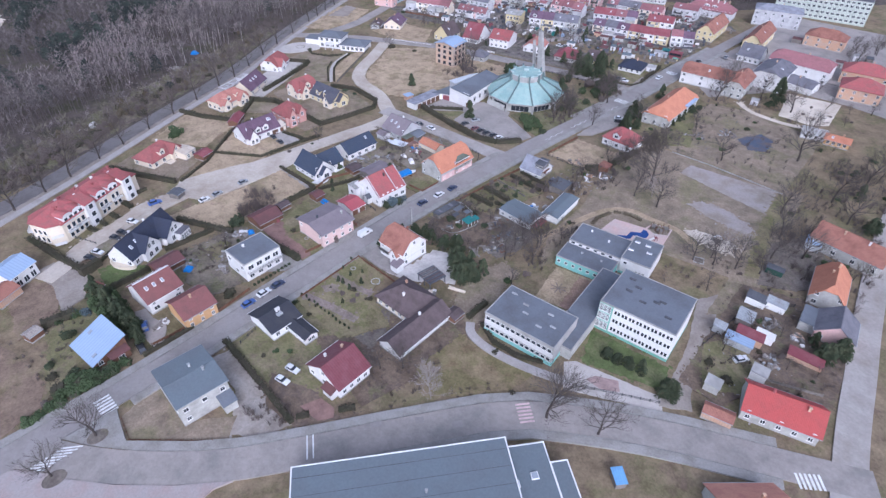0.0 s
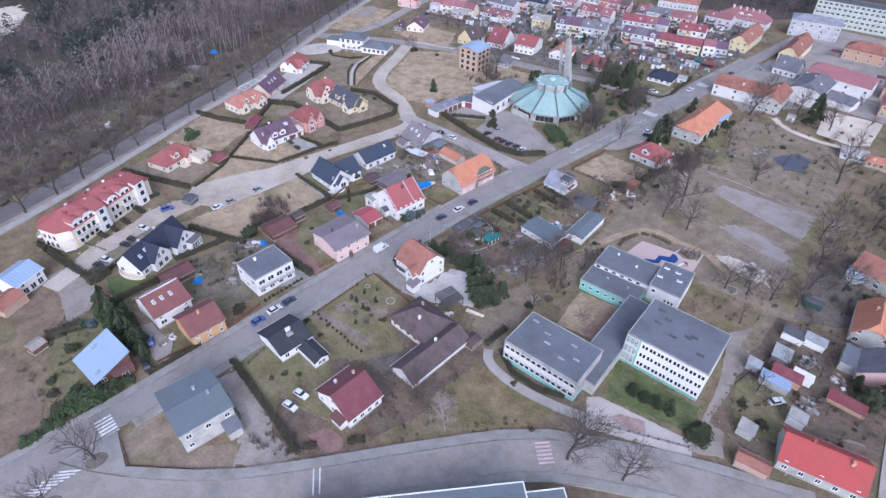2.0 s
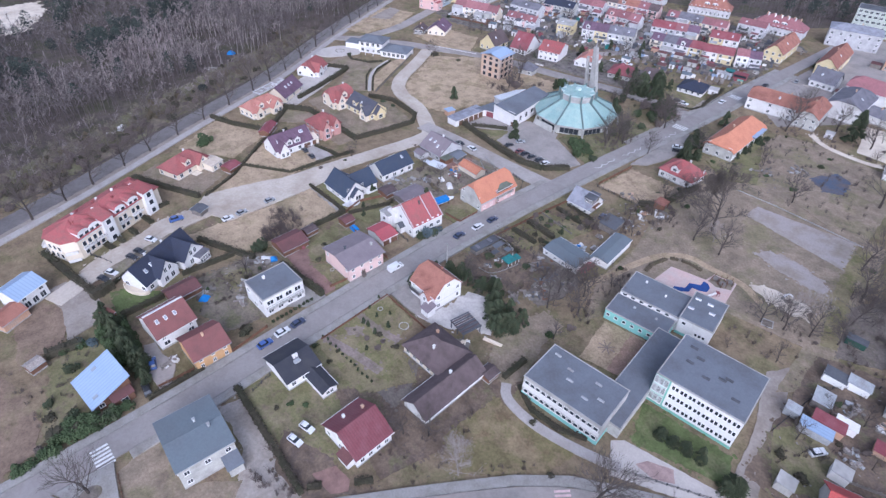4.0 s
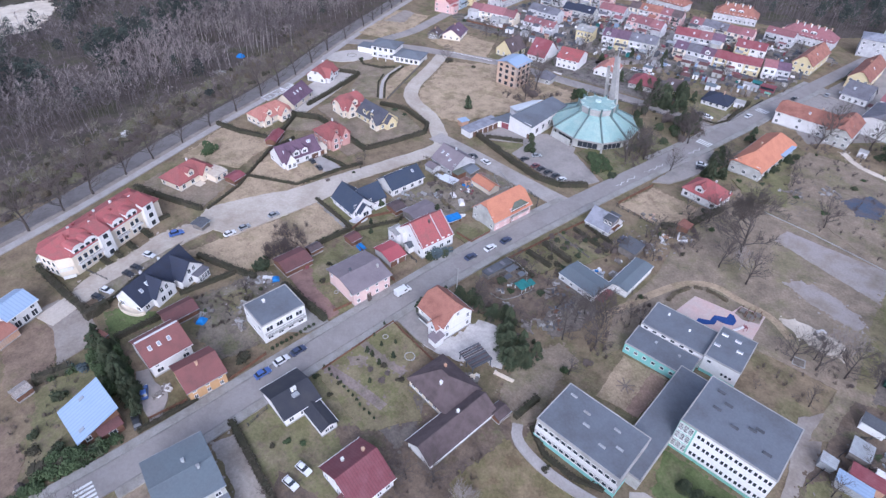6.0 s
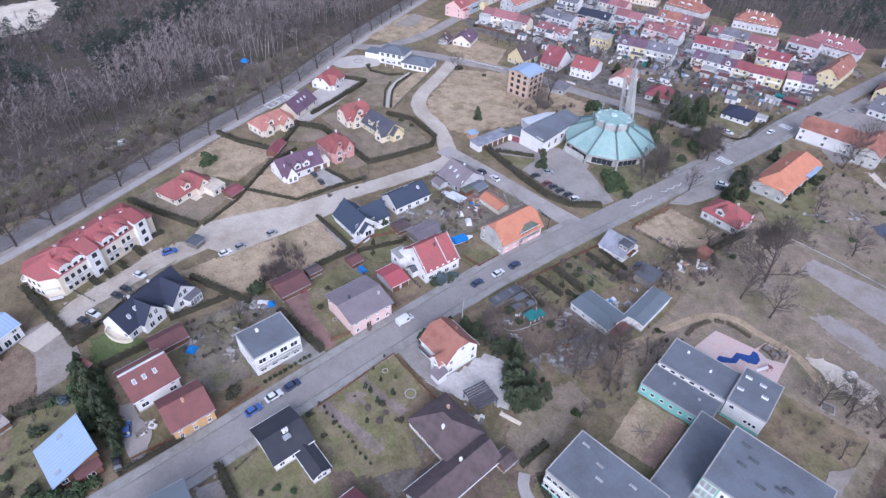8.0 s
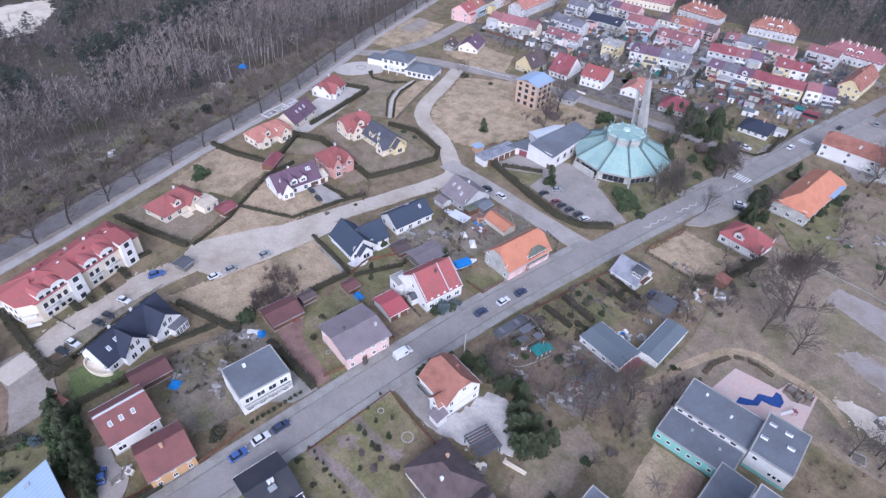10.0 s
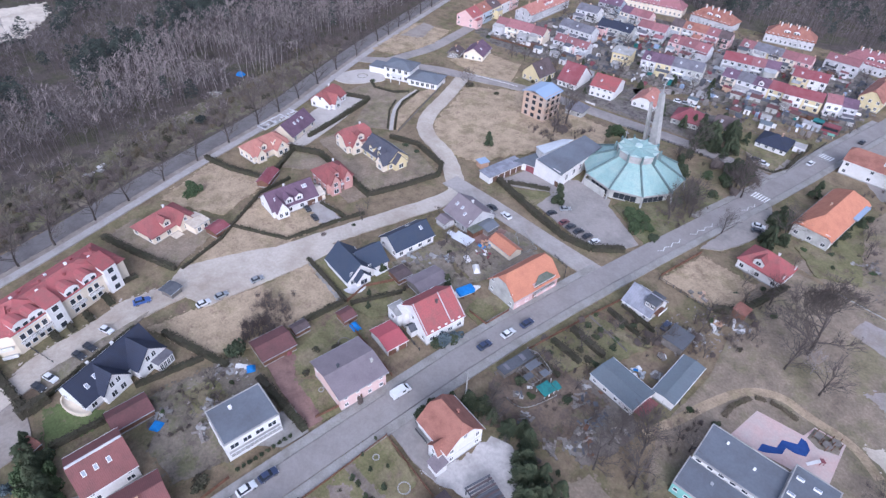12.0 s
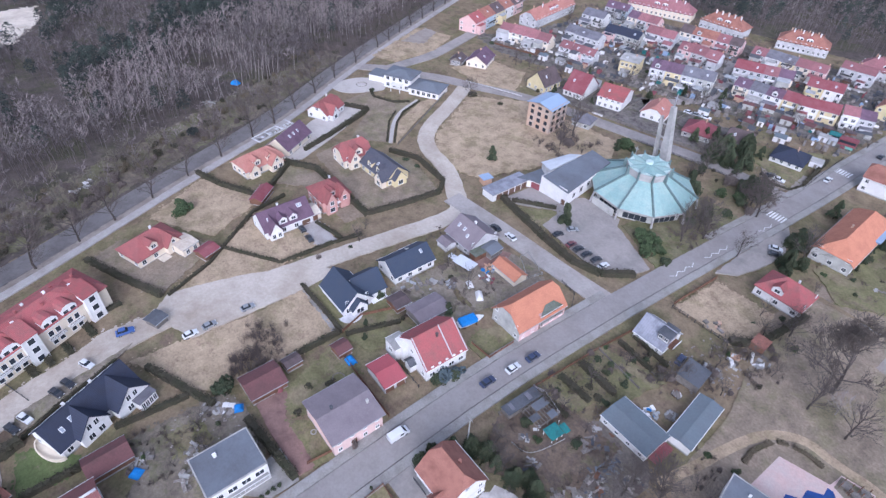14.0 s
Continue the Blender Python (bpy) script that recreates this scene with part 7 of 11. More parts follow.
def arched_dormer(parent, x, yf, z0, w, h, depth):
    """A white wall dormer with a rounded top and a thin red roof curved over it."""
    prof = [(-w / 2, z0), (w / 2, z0), (w / 2, z0 + h * 0.7), (w * 0.3, z0 + h * 0.93), (0, z0 + h), (-w * 0.3, z0 + h * 0.93), (-w / 2, z0 + h * 0.7)]
    bm = bmesh.new()
    fr_, bk_ = [bm.verts.new((p, yf, z)) for p, z in prof], [bm.verts.new((p, yf + depth, z)) for p, z in prof]
    bm.faces.new(fr_), bm.faces.new(bk_[::-1])
    for i in range(7):
        bm.faces.new((fr_[i], bk_[i], bk_[(i + 1) % 7], fr_[(i + 1) % 7]))
    bmesh.ops.recalc_face_normals(bm, faces=bm.faces[:])
    d = part("dormer", bm, "white", parent)
    d.location = (x, 0, 0)
    bm = bmesh.new()
    for i in range(2, 6):
        (p0, q0), (p1, q1) = prof[i], prof[i + 1]
        add_slab(bm, ((p0, yf + 0.15, q0 + 0.14), (p1, yf + 0.15, q1 + 0.14), (p1, yf + depth, q1 + 0.14), (p0, yf + depth, q0 + 0.14)), 0.1)
    part("dormer_roof", bm, "redroof", d)
    for wx in (-w * 0.24, w * 0.24):
        window(d, pose(wx, yf, z0 + 0.5), w * 0.36, h * 0.5, "frame", 0)
    return d


for sx in (-12.6, -8.9, 0.6, 5.6):
    arched_dormer(apt, sx, -AW / 2 - 0.2, 6.0, 3.9, 3.0, 4.5)
    for z in (0.9, 3.6):
        for dx in (-0.9, 0.9):
            window(apt, face_frame(AL, AW, "f") @ pose(sx + dx, 0, z), 1.3, 1.7, "frame", 0)
    b = part("balcony", box(sx - 2.0, -AW / 2 - 1.25, 3.1, sx + 2.0, -AW / 2, 3.3), "white", apt)
    bm = box(sx - 2.0, -AW / 2 - 1.25, 4.1, sx + 2.0, -AW / 2 - 1.19, 4.18)
    for i in range(13):
        add_box(bm, sx - 2.0 + 0.33 * i, -AW / 2 - 1.24, 3.3, sx - 1.96 + 0.33 * i, -AW / 2 - 1.2, 4.1)
    part("railing", bm, "iron", b)
bm = bmesh.new()
add_prism(bm, [(-15.5, -6.2), (-15.5, 6.2), (-18.4, 3.4), (-18.4, -3.4)], 0, 6.8)
bay = part("end_bay", bm, "cream", apt)
bm = bmesh.new()
for p, q in (((-15.5, -6.6), (-18.8, -3.6)), ((-18.8, -3.6), (-18.8, 3.6)), ((-18.8, 3.6), (-15.5, 6.6))):
    add_slab(bm, ((*p, 6.9), (*q, 6.9), (-11.5, 0, 9.9)), 0.18)
part("bay_roof", bm, "redroof", bay)
for z in (0.9, 3.6):
    for y in (-1.9, 0, 1.9):
        window(bay, pose(-18.4, y, z, 0, 0, 270), 1.2, 1.6, "frame", 0)
    for s in (-1, 1):
        bm = box(-1.6, -1.0, z - 0.5, 1.6, 0.3, z - 0.3)
        add_box(bm, -1.6, -1.0, z - 0.3, 1.6, -0.92, z + 0.5)
        bl = part("balcony", bm, "white", bay)
        bl.matrix_local = pose(-17.2, -5.0 * s, 0, 0, 0, -39 if s > 0 else 219)
for i in range(11):
    y_ = (-1.6, 1.0, 2.6)[i % 3]
    chimney(apt, -11.6 + 2.4 * i, y_, roof_height(y_, AW, AE, AR) - 0.8, roof_height(y_, AW, AE, AR) + 0.45, 0.55, "white" if i % 2 else "redroof")

# ==== villas behind the hedges ====
v_ = house("cream villa with red tiled roof and a flat cream terrace", -211.0, 58.6, 112, 14.5, 9.5, 3.2, 6.6, "cream", "villared", hip=1.0, wins=(("f", 4, 0.9, 1.3, 1.5), ("l", 2, 0.9)), dorms=((-1.5, -1, 2.6),), chims=((2, 1, "white"),))
wing(v_, 3.4, 0, 4.6, -6.4, -0.6, 3.2, 6.0, "cream", "villared", 0.4, ((0, 0.8, 2.0, 1.7), (0, 3.5, 1.0, 1.1)))
part("terrace", box(-2.0, -7.6, 0, 1.0, -4.8, 0.3), "sand", v_)
house("small cream flat annex of the villa", -206.0, 66.5, 112, 5.5, 6.5, 2.8, 3.2, "cream", "sand", name="annex", category="annex", wins=(("f", 2, 0.8, 1.2, 1.5),), over=0.15)
house("small shed with a red sheet roof", -200.0, 71.2, 112, 5.0, 4.6, 2.1, 2.9, "wood", "winered", name="shed", category="shed", over=0.3)
v_ = house("white house with a plum tiled roof and skylights", -201.5, 95.5, 92, 15.5, 9.5, 3.3, 7.3, "white", "purpleroof", wins=(("f", 4, 0.9, 1.4, 1.5), ("l", 2, 0.9)), dorms=((-1.8, -1, 2.6), (1.6, -1, 2.6)), sky=((-5.5, -2.4), (4.6, -1.6), (5.4, -1.6)), chims=((-1, 0.5, "white"),))
wing(v_, -5.0, 0, 4.0, -6.2, -0.5, 3.2, 6.4, "white", "purpleroof", 0.35, ((-0.9, 0.8, 1.1, 1.6), (0.9, 0.8, 1.1, 1.6)))
part("garage_door", box(4.0, -4.83, 0.1, 6.6, -4.74, 2.3), "brownframe", v_)
v_ = house("tall brick-red villa with a red hipped roof", -204.3, 112.8, 92, 10.0, 10.0, 5.0, 8.8, "claywall", "villared", hip=1.0, wins=(("f", 3, 0.9), ("f", 3, 3.5), ("l", 3, 0.9), ("l", 3, 3.5)), chims=((1.5, 1.5, "white"),), dorms=((-1, -1, 2.2),))
wing(v_, -2.4, 0, 3.6, -6.6, -1.5, 4.9, 8.0, "claywall", "villared", 0.35, ((0, 0.8, 1.8, 1.7), (0, 3.4, 1.4, 1.5)))
wing(v_, 2.6, 0, 3.2, -5.8, -1.5, 4.9, 7.7, "claywall", "villared", 0.35, ((0, 3.4, 1.2, 1.5),))
part("balcony", box(-0.8, -6.2, 2.8, 1.0, -5.02, 3.0), "white", v_)
house("red-roofed garage of the cream villa", -200.5, 103.8, 92, 5.0, 6.0, 2.4, 3.4, "cream", "sand", name="garage", category="garage", over=0.2, doors=(("f", 0, 2.6, 2.0),))
house("long red-roofed garden shed", -217.8, 95.0, 132, 8.5, 4.0, 2.2, 3.2, "wood", "winered", name="shed", category="shed", over=0.3)
v_ = house("stone-faced villa with a dark slate roof", -208.5, 136.5, 5, 15.0, 9.5, 3.2, 7.0, "yellow", "slateroof", wins=(("r", 3, 0.9), ("f", 4, 0.9)), dorms=((-2.5, -1, 2.4), (2.5, -1, 2.4)), sky=((0, -2.5),))
wing(v_, 5.2, 0, 4.4, -6.4, -0.5, 3.2, 6.2, "cream", "slateroof", 0.35, ((0, 0.8, 1.6, 1.6), (0, 3.4, 1.0, 1.2)))
wing(v_, 0, 90, 5.0, -9.4, -6.0, 3.2, 6.0, "yellow", "slateroof", 0.35, ((0, 0.8, 2.0, 1.7),))
v_ = house("stone villa with a red tiled cross roof", -222.5, 131.5, 90, 11.0, 8.5, 4.0, 8.4, "cream", "villared", hip=0.4, wins=(("f", 3, 0.9), ("f", 2, 3.4), ("l", 2, 0.9), ("l", 2, 3.6)), dorms=((0.5, -1, 3.2),), chims=((3, 0.5, "white"),))
wing(v_, -2.0, 0, 4.2, -6.2, -0.6, 4.0, 7.4, "cream", "villared", 0.35, ((0, 0.8, 1.6, 1.6), (0, 3.6, 1.3, 1.4)))
v_ = house("cream villa with a low faded salmon roof", -236.5, 101.5, 102, 15.0, 9.0, 3.2, 6.6, "cream", "salmonroof", hip=0.8, wins=(("f", 4, 0.9, 1.3, 1.5), ("l", 3, 0.9)), dorms=((-2.5, -1, 2.6), (2.5, -1, 2.2)))
wing(v_, 3.6, 0, 5.0, -6.8, -0.5, 3.2, 6.2, "cream", "salmonroof", 0.4, ((-1.1, 0.8, 1.4, 1.6), (1.1, 0.8, 1.4, 1.6), (0, 3.6, 1.0, 1.2)))
wing(v_, -4.6, 0, 3.6, -5.6, -0.5, 3.2, 5.4, "cream", "salmonroof", 0.3, ((0, 0.8, 1.6, 1.6),))
house("house with a plum sheet roof and skylights", -244.0, 116.8, 122, 15.0, 9.0, 3.0, 6.8, "cream", "purpleroof", wins=(("f", 3, 0.9),), sky=((-2, -2.0), (0.5, -2.0), (3, -2.0)))
v_ = house("white house with a red tiled roof", -259.0, 139.5, 118, 11.5, 9.5, 3.2, 7.2, "white", "villared", hip=0.4, wins=(("f", 3, 0.9), ("l", 2, 0.9), ("l", 1, 4)), chims=((2, 0.6, "white"),))
wing(v_, -2.2, 0, 4.4, -6.4, -0.5, 3.2, 6.4, "white", "villared", 0.35, ((0, 0.8, 1.8, 1.6), (0, 3.6, 1.0, 1.2)))
fl = thing("unfinished_building", -256.5, 115.5, 111, "unfinished pale foundation walls beside the footpath", "building shell")
bm = bmesh.new()
for a in ((-9, -2.2, -8.7, 2.2), (8.7, -2.2, 9, 2.2), (-8.7, -2.2, 8.7, -1.9), (-8.7, 1.9, 3, 2.2), (-3, -1.9, -2.7, 1.9), (3, -1.9, 3.3, 1.9)):
    add_box(bm, a[0], a[1], 0, a[2], a[3], 0.7)
for k in range(9):
    add_box(bm, -8 + 1.9 * k, -1.2 + 0.3 * (k % 3), 0, -7 + 1.9 * k, 0.2 + 0.3 * (k % 3), 0.35 + 0.15 * (k % 2))
part("wall", bm, "palegrey", fl)

# white villa with flat and hipped grey roofs
vl = thing("villa", -265.0, 180.8, 31, "large white modern villa with blue-grey roofs", "villa")
part("wall", box(-7, -5, 0, 6, 5, 5.95), "white", vl)
r = part("roof", gable_roof(13, 10, 6.0, 7.4, 0.7, 0.2, 1.0), "bitumen", vl)
r.location = (-0.5, 0, 0)
w = part("wing", box(6, -6.5, 0, 20, 3.5, 3.4), "white", vl)
r = part("wing_roof", gable_roof(14, 10, 3.3, 4.9, 0.6, 0.2, 1.0), "bitumen", w)
r.location = (13, -1.5, 0)
g = part("garage_wing", box(-16, -2.5, 0, -7, 4.5, 3.0), "white", vl)
part("flat_roof", box(-16.2, -2.7, 3.0, -7.02, 4.7, 3.25), "bitumen", g)
for z in (0.8, 3.7):
    for wx in (-5, -2, 1, 4):
        window(vl, pose(wx, -5, z), 1.6, 1.7)
for wx in (8, 10.5, 13, 15.5, 18):
    window(w, pose(wx, -6.5, 0.7), 1.6, 1.7)
pr = part("porch", box(-2.5, -8.2, 2.9, 2.5, -5.05, 3.2), "white", vl)
for wx in (-2.3, 2.1):
    part("column", box(wx, -8.1, 0, wx + 0.25, -7.85, 2.9), "white", pr)

# ==== church ====
ch = thing("church", -149.6, 203.8, 0, "round church with green copper tent roof and star-shaped crown", "church")
NS, RE, RD = 10, 17.9, 7.1
ZE, ZD, ZT = 4.2, 9.9, 12.3
ang = [radians(-4 + 360 / NS * i) for i in range(NS)]
polar = lambda r_, a_, z_: Vector((r_ * math.cos(a_), r_ * math.sin(a_), z_))
bm = bmesh.new()
add_prism(bm, [((RE - 1.5) * math.cos(a), (RE - 1.5) * math.sin(a)) for a in ang], 0, 4.5)
part("wall", bm, "greywall", ch)
bm = bmesh.new()
add_prism(bm, [(RD * math.cos(a), RD * math.sin(a)) for a in ang], 8.0, ZT)
part("drum", bm, "concrete", ch)
bm = bmesh.new()
add_prism(bm, [((RD + 0.12) * math.cos(a), (RD + 0.12) * math.sin(a)) for a in ang], ZT - 0.3, ZT)
part("drum_cornice", bm, "concrete", ch)
for i in range(NS):
    a, b = ang[i], ang[(i + 1) % NS]
    m_ = (a + b) / 2 if i < NS - 1 else a + radians(18)
    # each bay is three standing-seam sheets
    for k in range(3):
        p0, p1, q0, q1 = (polar(r_, a, z_).lerp(polar(r_, b, z_), t_) for r_, z_, t_ in ((RE, ZE, k / 3), (RE, ZE, (k + 1) / 3), (RD, ZD, k / 3), (RD, ZD, (k + 1) / 3)))
        bm = bmesh.new()
        add_slab(bm, (p0, p1, q1, q0), 0.2)
        part("roof_panel", bm, "copper", ch)
    bm = bmesh.new()
    add_slab(bm, (polar(RE + 0.05, a, ZE + 0.02), polar(RE + 0.05, b, ZE + 0.02), polar(RE - 0.5, b, ZE + 0.1), polar(RE - 0.5, a, ZE + 0.1)), 0.75)
    part("fascia", bm, "concrete", ch)
    bm = bmesh.new()
    d = Vector((-math.sin(a), math.cos(a), 0)) * 0.26
    lo, hi = polar(RE + 0.5, a, ZE - 0.1), polar(RD - 0.2, a, ZD + 0.35)
    add_slab(bm, (lo - d + Vector((0, 0, 0.5)), lo + d + Vector((0, 0, 0.5)), hi + d + Vector((0, 0, 0.3)), hi - d + Vector((0, 0, 0.3))), 0.55)
    part("rib", bm, "copperdark", ch)
    bm = bmesh.new()
    add_tube(bm, polar(RE + 0.9, a, 0), polar(RE + 0.1, a, ZE), 0.42, 0.3, 6)
    part("pillar", bm, "concrete", ch)
    # glazed wall between the pillars
    t_ = polar(1, a, 0).lerp(polar(1, b, 0), 0.5) * (RE - 1.48)
    g_ = part("glazing", box(-3.9, -0.06, 0.5, 3.9, 0.02, 3.2), "glass", ch)
    g_.matrix_local = pose(t_.x, t_.y, 0, 0, 0, math.degrees(m_) + 90)
    for k in range(5):
        part("mullion", box(-3.9 + 1.9 * k, -0.12, 0.5, -3.78 + 1.9 * k, -0.06, 3.2), "concrete", g_)
    # folded star on the drum: a high point over each pillar, a low notch between two
    tip, v0, v1, top = polar(RD + 0.3, a, ZT + 0.5), polar(RD - 1.9, m_, ZT + 0.12), polar(RD - 1.9, m_ - radians(36), ZT + 0.12), Vector((0, 0, ZT + 0.4))
    bm = bmesh.new()
    add_slab(bm, (tip, v0, top), 0.14)
    add_slab(bm, (v1, tip, top), 0.14)
    part("crown_fold", bm, "copper", ch)
    bm = bmesh.new()
    add_slab(bm, (polar(RD - 0.1, a, ZT + 0.08), polar(RD - 0.1, b, ZT + 0.08), polar(2, b, ZT + 0.1), polar(2, a, ZT + 0.1)), 0.1)
    part("drum_roof", bm, "copperpale", ch)
    # upright fin outside each drum corner
    bm = bmesh.new()
    u_ = Vector((-math.sin(a), math.cos(a), 0)) * 0.22
    q = [polar(RD - 0.1, a, ZD - 0.3), polar(RD + 1.1, a, ZD - 0.8), polar(RD + 0.9, a, ZT + 1.0), polar(RD + 0.3, a, ZT + 0.9)]
    lo, hi = [bm.verts.new(p - u_) for p in q], [bm.verts.new(p + u_) for p in q]
    bm.faces.new(lo), bm.faces.new(hi[::-1])
    for k in range(4):
        bm.faces.new((lo[k], hi[k], hi[(k + 1) % 4], lo[(k + 1) % 4]))
    bmesh.ops.recalc_face_normals(bm, faces=bm.faces[:])
    part("fin", bm, "copperdark", ch)
bm = bmesh.new()
add_tube(bm, (-0.6, 0.8, ZT + 0.3), (-0.6, 0.8, ZT + 1.1), 1.25, 1.15, 16)
part("crown_cap", bm, "copperpale", ch)
bm = bmesh.new()
add_tube(bm, (-7.0, 1.4, ZT - 2), (-7.0, 1.4, ZT + 3.4), 0.16, 0.08, 6)
add_box(bm, -7.7, 1.32, ZT + 2.3, -6.3, 1.48, ZT + 2.5)
part("cross", bm, "tin", ch)
part("entrance_wall", box(-0.3, -4.6, 0, 0.3, 4.6, 2.8), "greywall", ch).matrix_local = pose(-1.6, -17.6, 0, 0, 0, 88)
part("door", box(-0.06, -0.8, 0.1, 0.06, 0.8, 2.4), "brownframe", ch).matrix_local = pose(0.2, -17.9, 0, 0, 0, 88)
tw = thing("bell_tower", -157.4, 227.0, 0, "bare concrete church tower of two leaning slabs with a mast", "tower")
for x0, x1, w0, w1, h, dp in ((-4.3, -6.6, 1.1, 0.7, 17.5, 1.0), (0.0, -3.3, 3.7, 1.5, 22.5, 1.3)):
    bm = bmesh.new()
    lo = [bm.verts.new((x0 + p * w0 / 2, q * dp, 0)) for p, q in ((-1, -1), (1, -1), (1, 1), (-1, 1))]
    hi = [bm.verts.new((x1 + p * w1 / 2, q * dp * 0.7, h)) for p, q in ((-1, -1), (1, -1), (1, 1), (-1, 1))]
    bm.faces.new(hi), bm.faces.new(lo[::-1])
    for i in range(4):
        bm.faces.new((lo[i], lo[(i + 1) % 4], hi[(i + 1) % 4], hi[i]))
    part("slab", bm, "concrete", tw)
for z in (5, 10, 15):
    s_ = z / 20
    part("brace", box(-4.1 - 2.3 * s_, -0.25, z, -1.6 - 2.6 * s_, 0.25, z + 0.4), "concrete", tw)
bm = box(-3.4, -0.12, 22.4, -3.15, 0.12, 27.5)
add_box(bm, -4.2, -0.1, 25.6, -2.35, 0.1, 25.85)
part("cross", bm, "tin", tw)

hl = thing("parish_hall", -166.0, 189.0, 0, "white parish hall with a slanting blue-grey roof", "hall")
HP = [(-4.4, -13.4), (6.9, -12.3), (2.0, 12.9), (-5.8, 12.3)]
bm = bmesh.new()
add_prism(bm, HP, 0, 5.6)
part("wall", bm, "white", hl)
bm = bmesh.new()
add_slab(bm, ((-3.4, -13.8, 7.2), (7.6, -12.8, 6.2), (2.5, 13.5, 6.4), (-5.9, 12.9, 7.4)), 0.3)
part("roof", bm, "bitumen", hl)
bm = bmesh.new()
add_prism(bm, [(-4.4, -13.4), (6.6, -12.35), (6.55, -12.1), (-4.1, -13.1), (-5.6, 12.0), (-5.8, 12.0)], 5.58, 6.6)
part("upper_wall", bm, "white", hl)
for i in range(3):
    window(hl, pose(-2.2 + 3.4 * i, -13.06 + 0.31 * i, 1.0, 0, 0, 5.2), 1.5, 1.8)
part("door", box(0, -0.08, 0.05, 1.6, 0.04, 2.4), "brownframe", hl).matrix_local = pose(5.0, -12.42, 0, 0, 0, 5.2)
bm = bmesh.new()
add_prism(bm, [(-11.2, -6.4), (-4.6, -9.2), (-6.0, 6.6), (-9.8, 5.4)], 0, 5.6)
an = part("annex", bm, "white", hl)
bm = bmesh.new()
add_slab(bm, ((-11.6, -6.7, 5.9), (-4.3, -9.6, 7.5), (-5.7, 7.0, 7.5), (-10.1, 5.8, 5.9)), 0.2)
part("annex_roof", bm, "whitesheet", an)
bm = bmesh.new()
add_prism(bm, [(-11.8, -17.2), (-8.2, -14.2), (-4.5, -13.0), (-4.7, -6.5), (-11.2, -5.0)], 0, 2.9)
lk = part("link", bm, "white", hl)
bm = bmesh.new()
add_prism(bm, [(-12.0, -17.4), (-8.0, -14.5), (-4.45, -13.2), (-4.65, -6.3), (-11.3, -4.8)], 2.9, 3.15)
part("link_roof", bm, "bitumen", lk)
part("red_door", box(-1.6, -0.1, 0.05, 1.6, 0.06, 2.5), "winered", lk).matrix_local = pose(-6.3, -13.7, 0, 0, 0, 18)
for i in range(5):
    window(hl, pose(6.6 - 1.02 * i, -8.5 + 4.6 * i, 2.2, 0, 0, 101.3), 1.7, 2.2)

lw = thing("garage_row", -177.4, 166.4, 92, "row of white garages with a pale flat roof", "garage")
part("wall", box(-8.4, -2.6, 0, 8.4, 2.6, 2.7), "white", lw)
part("roof", box(-8.7, -2.9, 2.7, 8.7, 2.9, 2.95), "lilacroof", lw)
for i in range(5):
    d = part("garage_door", box(-1.2, -0.05, 0.05, 1.2, 0.03, 2.2), "brownframe", lw)
    d.location = (-5.6 + 2.9 * i, -2.62, 0)
kiosk = thing("kiosk", -184.9, 163.5, 82, "small brick hut with a light blue flat roof", "hut")
part("wall", box(-1.7, -1.5, 0, 1.7, 1.5, 2.3), "brick", kiosk)
part("roof", box(-2.0, -1.8, 2.3, 2.0, 1.8, 2.5), "bluesheet", kiosk)

bs = thing("unfinished_house", -203.5, 209.8, 100, "unfinished four-storey brick house with a pale blue roof", "house")
part("wall", box(-5.5, -5.5, 0, 5.5, 5.5, 11.0), "hollowbrick", bs)
r = part("roof", gable_roof(11, 11, 10.8, 12.2, 0.6, 0.2, 0.0), "bluesheet", bs)
for f in "fl":
    for z in (0.8, 3.6, 6.4, 9.0):
        fr = face_frame(11, 11, f)
        for x in (-3.4, 0, 3.4):
            o = part("opening", box(-0.75 - 0.1 * (x == 0), -0.02, 0, 0.75 + 0.1 * (x == 0), 0.3, 1.65 if z < 9 else 1.2), "glass", bs)
            o.matrix_local = fr @ pose(x, 0, z)

house("low grey-roofed house behind the brick shell", -195.6, 224.0, 20, 7.5, 7.0, 3.0, 5.6, "greywall", "greyroof", wins=(("f", 2, 0.9),), hip=1.0)

# ==== school ====
sc = thing("school", -36.3, 113.5, 8, "white and mint-green school block with a flat grey roof", "school")
flat_block(sc, -9.8, -7.9, 9.8, 7.9, 9.8, "white")
part("base_band", box(-9.85, -7.95, 0, 9.85, 7.95, 0.9), "green", sc)
part("stair_wall", box(-9.9, -8.0, 0.9, -6.2, -5.5, 9.6), "green", sc)
for z in (1.6, 4.6, 7.5):
    for i in range(8):
        for dx in (0, 0.85):
            window(sc, pose(-5.4 + 1.95 * i + dx, -7.9, z), 0.78, 1.3, "frame", 0)
    for i in range(3):
        window(sc, pose(-9.3 + 1.1 * i, -8.0, z - 0.5), 1.0, 2.4, "frame", 3)
for p in ((-4, 2.5), (-1, -2), (2, 0), (3.2, 1.0), (-5.5, 0), (6.2, -3.5), (-6.5, 4.8)):
    part("roof_vent", box(p[0] - 0.9, p[1] - 0.3, 9.85, p[0] + 0.9, p[1] + 0.3, 10.25, 0.04), "darkfelt", sc)
sw = thing("school", -55.8, 89.9, 8, "two-storey grey and mint school wing with a flat grey roof", "school")
flat_block(sw, -10.0, -6.4, 10.0, 6.4, 6.8, "concrete")
